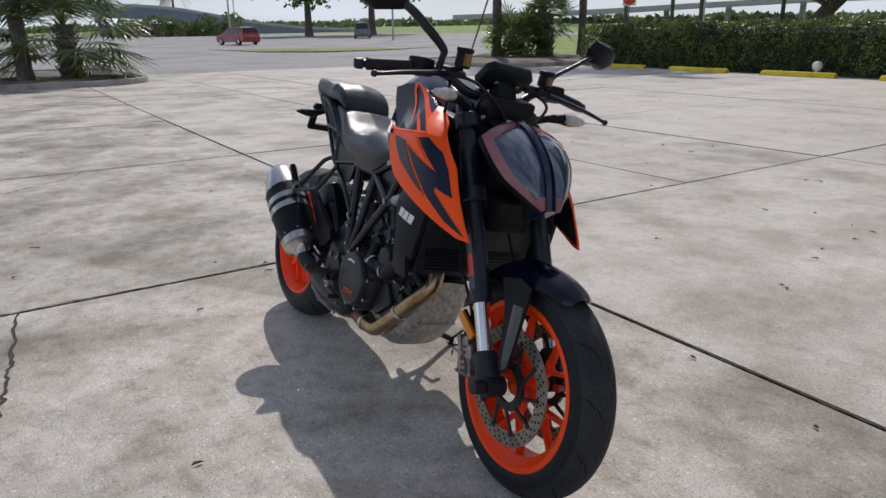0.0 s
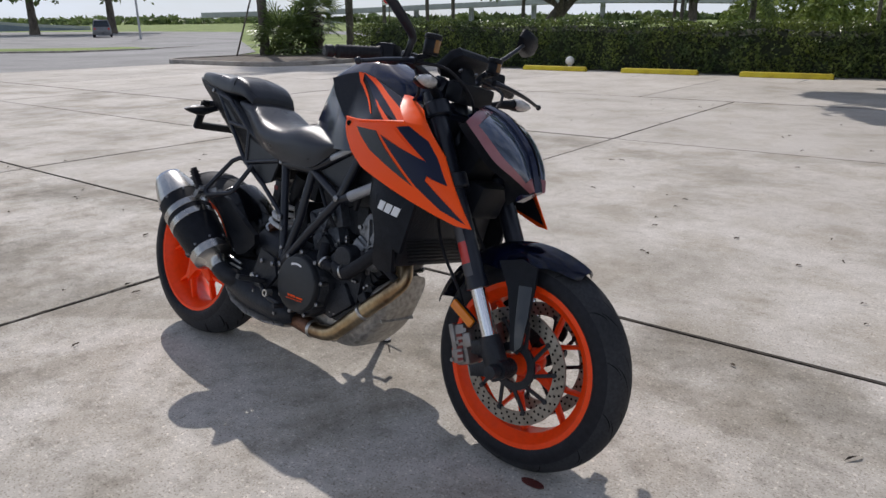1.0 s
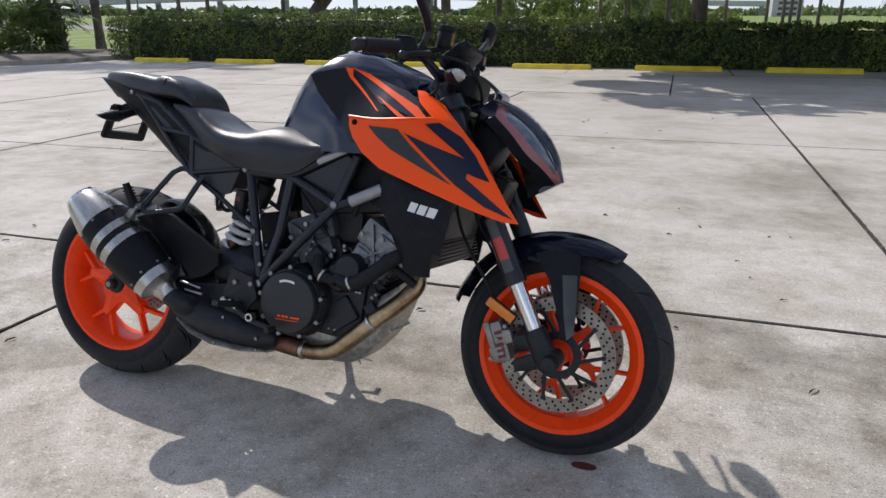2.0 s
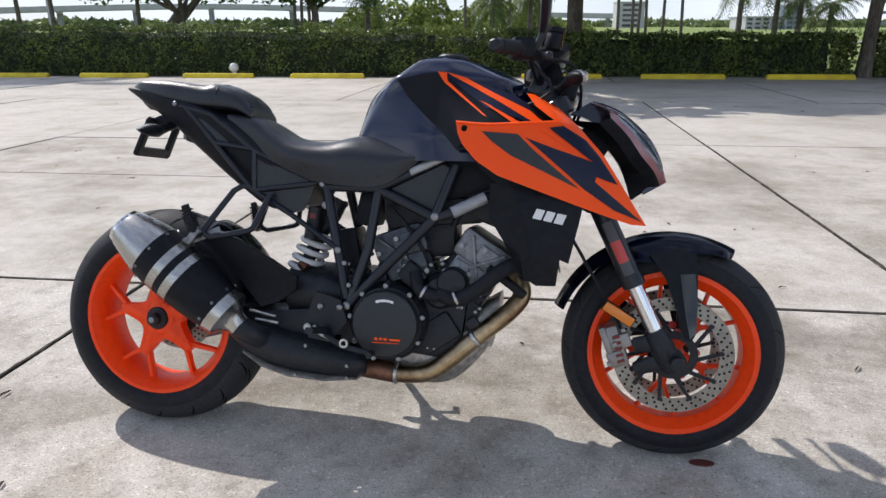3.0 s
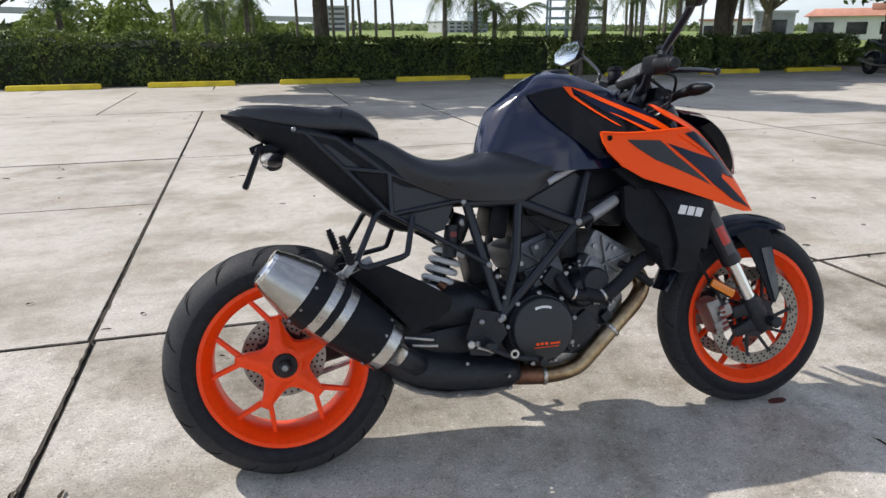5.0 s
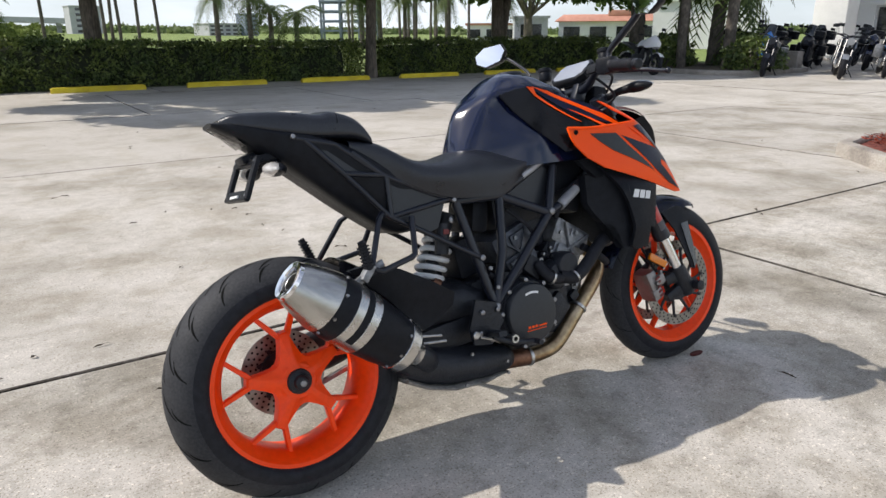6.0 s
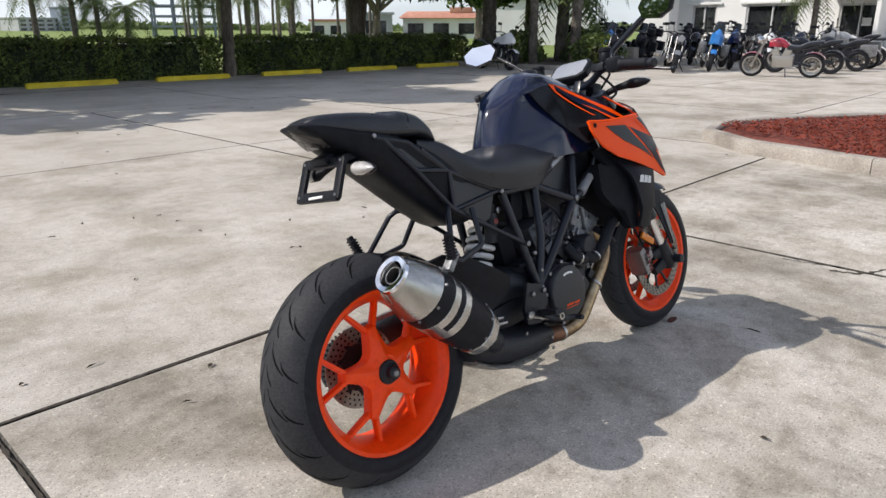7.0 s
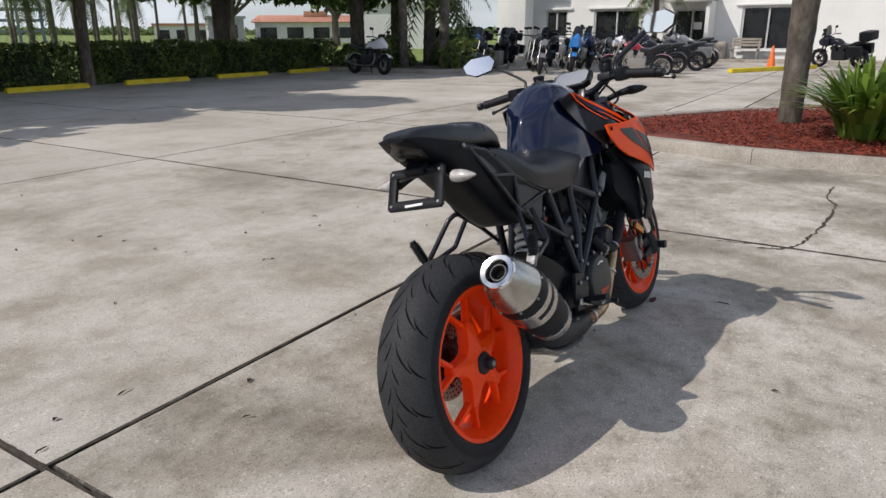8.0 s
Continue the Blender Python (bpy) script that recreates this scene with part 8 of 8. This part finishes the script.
# ---- parked motorcycles ----
def parked_bike(m, paint, label, style="naked", seat="seat", rimc="engine_black"):
    """A complete but simpler motorcycle: wheels, fork, tank, engine, seat, pipes and bars."""
    t = thing("parked_motorcycle", label, "motorcycle", m, "motorcycles parked by the shop")
    wb = 1.42
    for name, c, R, hw in (("front_wheel", Vector((wb, 0, 0.31)), 0.31, 0.055), ("rear_wheel", Vector((0, 0, 0.31)), 0.31, 0.08)):
        b = B()
        lathe(b, [(-hw, 0.23), (-hw * 1.1, 0.26), (-hw * 0.6, R - 0.01), (0, R), (hw * 0.6, R - 0.01), (hw * 1.1, 0.26), (hw, 0.23)], c, n=32, closed=True)
        w = part(name, b, "rubber", t)
        b = B()
        lathe(b, [(-hw * 0.7, 0.2), (-hw * 0.8, 0.235), (hw * 0.8, 0.235), (hw * 0.7, 0.2)], c, n=28, closed=True)
        lathe(b, [(-0.05, 0.05), (0.05, 0.05)], c, n=12, cap=True)
        for k in range(10 if style == "classic" else 5):
            a = 6.283 * k / (10 if style == "classic" else 5) + 0.3
            beam(b, c, c + Vector((math.cos(a), 0, math.sin(a))) * 0.21, (0.03, 0.02) if style != "classic" else (0.006, 0.006), (0.03, 0.02))
        part("rim", b, rimc, w)
        b = B()
        lathe(b, [(-0.004, 0.09), (-0.004, 0.15), (0.004, 0.15), (0.004, 0.09)], c + Vector((0, -0.07, 0)), n=24, closed=True)
        part("brake_disc", b, "disc", w)
    high = 0.12 if style == "adventure" else 0.0
    b = B()
    for s in (-1, 1):
        tube(b, [(wb, s * 0.1, 0.31), (wb - 0.3, s * 0.1, 0.98 + high)], [0.024, 0.028], 8)
    part("fork", b, "steel" if style == "classic" else "black_paint", t)
    b = B()
    body(b, [(0.52, [(0.004, 0.80 + high), (0.09, 0.79 + high), (0.1, 0.74)]), (0.68, [(0.004, 0.95 + high), (0.12, 0.92 + high), (0.15, 0.78)]), (0.85, [(0.004, 1.0 + high), (0.13, 0.96 + high), (0.17, 0.8)]), (1.03, [(0.004, 0.95 + high), (0.1, 0.92 + high), (0.14, 0.8)])], 14, 10)
    part("fuel_tank", b, paint, t)
    b = B()
    body(b, [(-0.22, [(0.004, 0.93 + high), (0.08, 0.92 + high), (0.09, 0.86 + high)]), (0.1, [(0.004, 0.9 + high), (0.12, 0.89 + high), (0.12, 0.8 + high)]), (0.35, [(0.004, 0.8 + high), (0.14, 0.79 + high), (0.14, 0.7 + high)]), (0.6, [(0.004, 0.83 + high), (0.12, 0.82 + high), (0.12, 0.72 + high)])], 14, 10)
    part("seat", b, seat, t)
    b = B()
    block(b, (0.68, 0, 0.42), (0.5, 0.3, 0.3), None, 0.04)
    block(b, (0.86, 0, 0.62), (0.18, 0.24, 0.26), (0, 25, 0), 0.03)
    block(b, (0.6, 0, 0.62), (0.18, 0.24, 0.26), (0, -20, 0), 0.03)
    lathe(b, [(0, 0.11), (0.04, 0.1)], (0.62, -0.15, 0.4), (0, -1, 0), 20, cap=True)
    part("engine", b, "steel" if style == "classic" else "engine_black", t)
    b = B()
    tube(b, [(0.98, -0.08, 0.62), (1.06, -0.12, 0.45), (0.95, -0.15, 0.28), (0.5, -0.17, 0.25), (0.2, -0.2, 0.28)], 0.025, 8, 18)
    tube(b, [(0.3, -0.2, 0.27), (-0.25, -0.22, 0.38 if style != "classic" else 0.3)], [0.045, 0.05], 12)
    part("exhaust", b, "steel", t)
    b = B()
    beam(b, (0.5, 0.08, 0.42), (0, 0.1, 0.31), (0.06, 0.05), (0.04, 0.04))
    beam(b, (0.5, -0.08, 0.42), (0, -0.1, 0.31), (0.06, 0.05), (0.04, 0.04))
    tube(b, [(1.1, 0, 0.92 + high), (0.9, 0, 0.7), (0.5, 0, 0.65), (-0.15, 0, 0.85 + high)], 0.03, 8, 12)
    part("chassis", b, "black_paint", t)
    b = B()
    tube(b, [(0.95, -0.4, 1.08 + high), (1.05, -0.2, 1.1 + high), (1.12, 0, 1.04 + high), (1.05, 0.2, 1.1 + high), (0.95, 0.4, 1.08 + high)], 0.014, 8, 20)
    for s in (-1, 1):
        tube(b, [(1.05, s * 0.24, 1.1 + high), (1.08, s * 0.3, 1.3 + high)], 0.007, 6)
        block(b, (1.07, s * 0.34, 1.32 + high), (0.02, 0.14, 0.08), None, 0.006)
        tube(b, [(0.98, s * 0.3, 1.085 + high), (0.95, s * 0.41, 1.08 + high)], 0.019, 8)
    part("handlebar", b, "plastic", t)
    b = B()
    if style == "classic" or style == "naked":
        lathe(b, [(-0.1, 0.04), (-0.05, 0.085), (0.02, 0.095), (0.035, 0.09)], (1.28, 0, 0.95 + high), (1, 0, 0), 20, cap=True)
    else:
        body(b, [(1.0, [(0.004, 1.05 + high), (0.16, 0.98 + high), (0.2, 0.75)]), (1.2, [(0.004, 1.12 + high), (0.15, 1.0 + high), (0.18, 0.75)]), (1.42, [(0.004, 0.95 + high), (0.07, 0.9 + high), (0.06, 0.8)])], 12, 10)
    part("headlamp", b, "chrome" if style == "classic" else paint, t)
    if style in ("adventure", "touring"):
        b = B()
        body(b, [(1.12, [(0.004, 1.42), (0.12, 1.38), (0.15, 1.1)]), (1.2, [(0.004, 1.3), (0.13, 1.27), (0.16, 1.1)]), (1.3, [(0.004, 1.14), (0.12, 1.12), (0.14, 1.08)])], 8, 10)
        part("windscreen", b, "car_glass", t)
        for s in (-1, 1):
            b = B()
            block(b, (0.0, s * 0.34, 0.62), (0.45, 0.22, 0.34), None, 0.04)
            part("pannier", b, "plastic" if style == "touring" else "engine", t)
    if style == "touring":
        b = B()
        block(b, (-0.25, 0, 1.08), (0.4, 0.5, 0.3), None, 0.06)
        part("top_case", b, "plastic", t)
    for c, a0, a1, rr in ((Vector((wb, 0, 0.31)), 40, 140, 0.335), (Vector((0, 0, 0.31)), 60, 150, 0.345)):
        b = B()
        rows = [[c + Vector((rr * math.cos(radians(a0 + (a1 - a0) * i / 10)), v, rr * math.sin(radians(a0 + (a1 - a0) * i / 10)) - abs(v) * 0.15)) for v in (-0.08, -0.04, 0, 0.04, 0.08)] for i in range(11)]
        sheet(b, rows)
        part("mudguard", b, paint if style != "touring" else "plastic", t)
    b = B()
    tube(b, [(0.6, 0.12, 0.25), (0.55, 0.3, 0.0)], 0.014, 6)
    part("side_stand", b, "engine_black", t)
    return t


M["paint_blue"] = textured("bright blue paint", [(0.02, 0.16, 0.5), (0.03, 0.22, 0.6)], 2, 0.3, coat=0.8)
M["paint_crimson"] = textured("crimson paint", [(0.3, 0.012, 0.03), (0.38, 0.02, 0.04)], 2, 0.25, coat=0.8)
M["paint_white"] = textured("white motorcycle paint", [(0.68, 0.68, 0.7), (0.78, 0.78, 0.79)], 2, 0.3, coat=0.8)
M["paint_silver"] = textured("silver-grey paint", [(0.25, 0.26, 0.28), (0.34, 0.35, 0.37)], 2, 0.3, metal=0.5, coat=0.6)


def parked(x, y, heading, lean=9):
    """A pose for a bike whose middle is at x, y."""
    return pose(x, y - 0.45, 0, 0, 0, heading) @ pose(-0.71, 0.02, 0.002, -lean, 0, 0)


parked_bike(parked(18.4, 5.6, 103), "paint_crimson", "crimson and chrome classic roadster on its stand", "classic", rimc="steel")
k1 = parked_bike(parked(20.4, 5.7, 100), "black_paint", "black naked motorcycle parked in the row", "naked")
copy_thing(k1, parked(22.2, 5.5, 97))
parked_bike(parked(23.9, 5.6, 95), "paint_silver", "silver-grey tall adventure motorcycle parked in the row", "adventure")
k0 = parked_bike(parked(18.7, 8.75, 206), "paint_silver", "grey naked motorcycle with a pale fork facing the lot", "naked", rimc="steel")
k4 = parked_bike(parked(20.0, 8.25, 204), "paint_blue", "bright blue adventure motorcycle facing the lot", "adventure")
k2 = parked_bike(parked(21.3, 8.3, 212), "navy", "navy sport motorcycle parked by the shop", "sport")
k5 = parked_bike(parked(22.4, 7.7, 214), "paint_white", "white and black sport motorcycle parked by the shop", "sport")
k3 = parked_bike(parked(22.5, 12.0, 200), "black_paint", "black touring cruiser parked by the shop", "touring")
for x, y, a in ((22.6, 13.5, 196), (22.6, 15.0, 192), (24.2, 12.6, 198), (24.4, 14.2, 192), (26.2, 12.0, 190), (26.4, 14.0, 190)):
    copy_thing(k3, parked(x, y, a))
for x, y, a in ((23.5, 8.0, 210), (24.7, 7.5, 212), (27.3, 8.2, 206), (23.3, 10.4, 204)):
    copy_thing(k2, parked(x, y, a))
for x, y, a in ((20.3, 9.7, 205), (22.1, 9.4, 204), (25.9, 7.9, 208), (24.9, 10.2, 202), (26.5, 10.0, 198)):
    copy_thing(k1, parked(x, y, a))
copy_thing(k0, parked(21.7, 10.5, 206))
copy_thing(k0, parked(25.2, 9.0, 204))
copy_thing(k5, parked(26.0, 5.9, 96))
copy_thing(k4, parked(28.2, 10.9, 190))
copy_thing(k1, parked(27.5, 6.9, 150))
copy_thing(k1, parked(27.6, 10.3, 170))
copy_thing(k3, parked(26.6, 1.0, 62))
copy_thing(k1, parked(18.2, 10.6, 206))
copy_thing(k4, parked(19.3, 11.4, 204))
copy_thing(k2, parked(20.6, 12.2, 202))
parked_bike(parked(16.0, 13.3, 258), "paint_white", "white and black sport motorcycle parked by the hedge", "sport")

M["dead_leaf"] = textured("dark red dead leaf", [(0.07, 0.012, 0.01), (0.13, 0.025, 0.018)], 40, 0.8)

# ---- litter on the concrete ----
rngl = random.Random(17)
vs, fs = [], []
SPOTS = [(-0.32, 1.22), (1.725, -0.47), (-0.69, 1.11), (-0.56, 1.25), (-0.2, 0.7), (1.09, 1.9), (1.83, 0.845), (2.16, 1.53), (1.06, 1.92), (1.95, 2.35), (0.84, 3.2)]
for k in range(170):
    x, y = SPOTS[k] if k < len(SPOTS) else (rngl.uniform(-6, 7), rngl.uniform(-1.5, 10))
    a, l, w = rngl.uniform(0, 6.283), rngl.uniform(0.008, 0.028), rngl.uniform(0.003, 0.009)
    if rngl.random() < 0.3:
        l, w = l * 1.6, 0.003
    c, s = math.cos(a), math.sin(a)
    i = len(vs)
    for f, g, z in ((-1, 0, 0.004), (-0.4, 1, 0.012), (0.5, 0.8, 0.009), (1, 0, 0.004), (0.5, -0.8, 0.013), (-0.4, -1, 0.008)):
        vs.append((x + c * l * f - s * w * g, y + s * l * f + c * w * g, z))
    fs.append((i, i + 1, i + 2, i + 3, i + 4, i + 5))
tagged(from_lists("leaf_litter", vs, fs, "leaf_litter"), "scattered dry leaves and twigs on the concrete", "leaf litter", kind="stuff")
b = B()
rings(b, [[(1.6 + 0.035 * math.cos(a), -0.17 + 0.014 * math.sin(a), z) for a in [6.283 * k / 10 for k in range(10)]] for z in (0.004, 0.008)])
tagged(part("fallen_leaf", b, "dead_leaf"), "single dark red leaf on the concrete", "leaf")
b = B()
bmesh.ops.create_icosphere(b, subdivisions=3, radius=0.12, matrix=Matrix.Translation((-6.75, 15.95, 0.25)))
lathe(b, [(0, 0.05), (0.15, 0.05)], (-6.75, 15.95, 0.0), (0, 0, 1), 12, cap=True)
tagged(part("garden_globe", b, "white_mark"), "small white globe at the foot of the hedge", "globe")
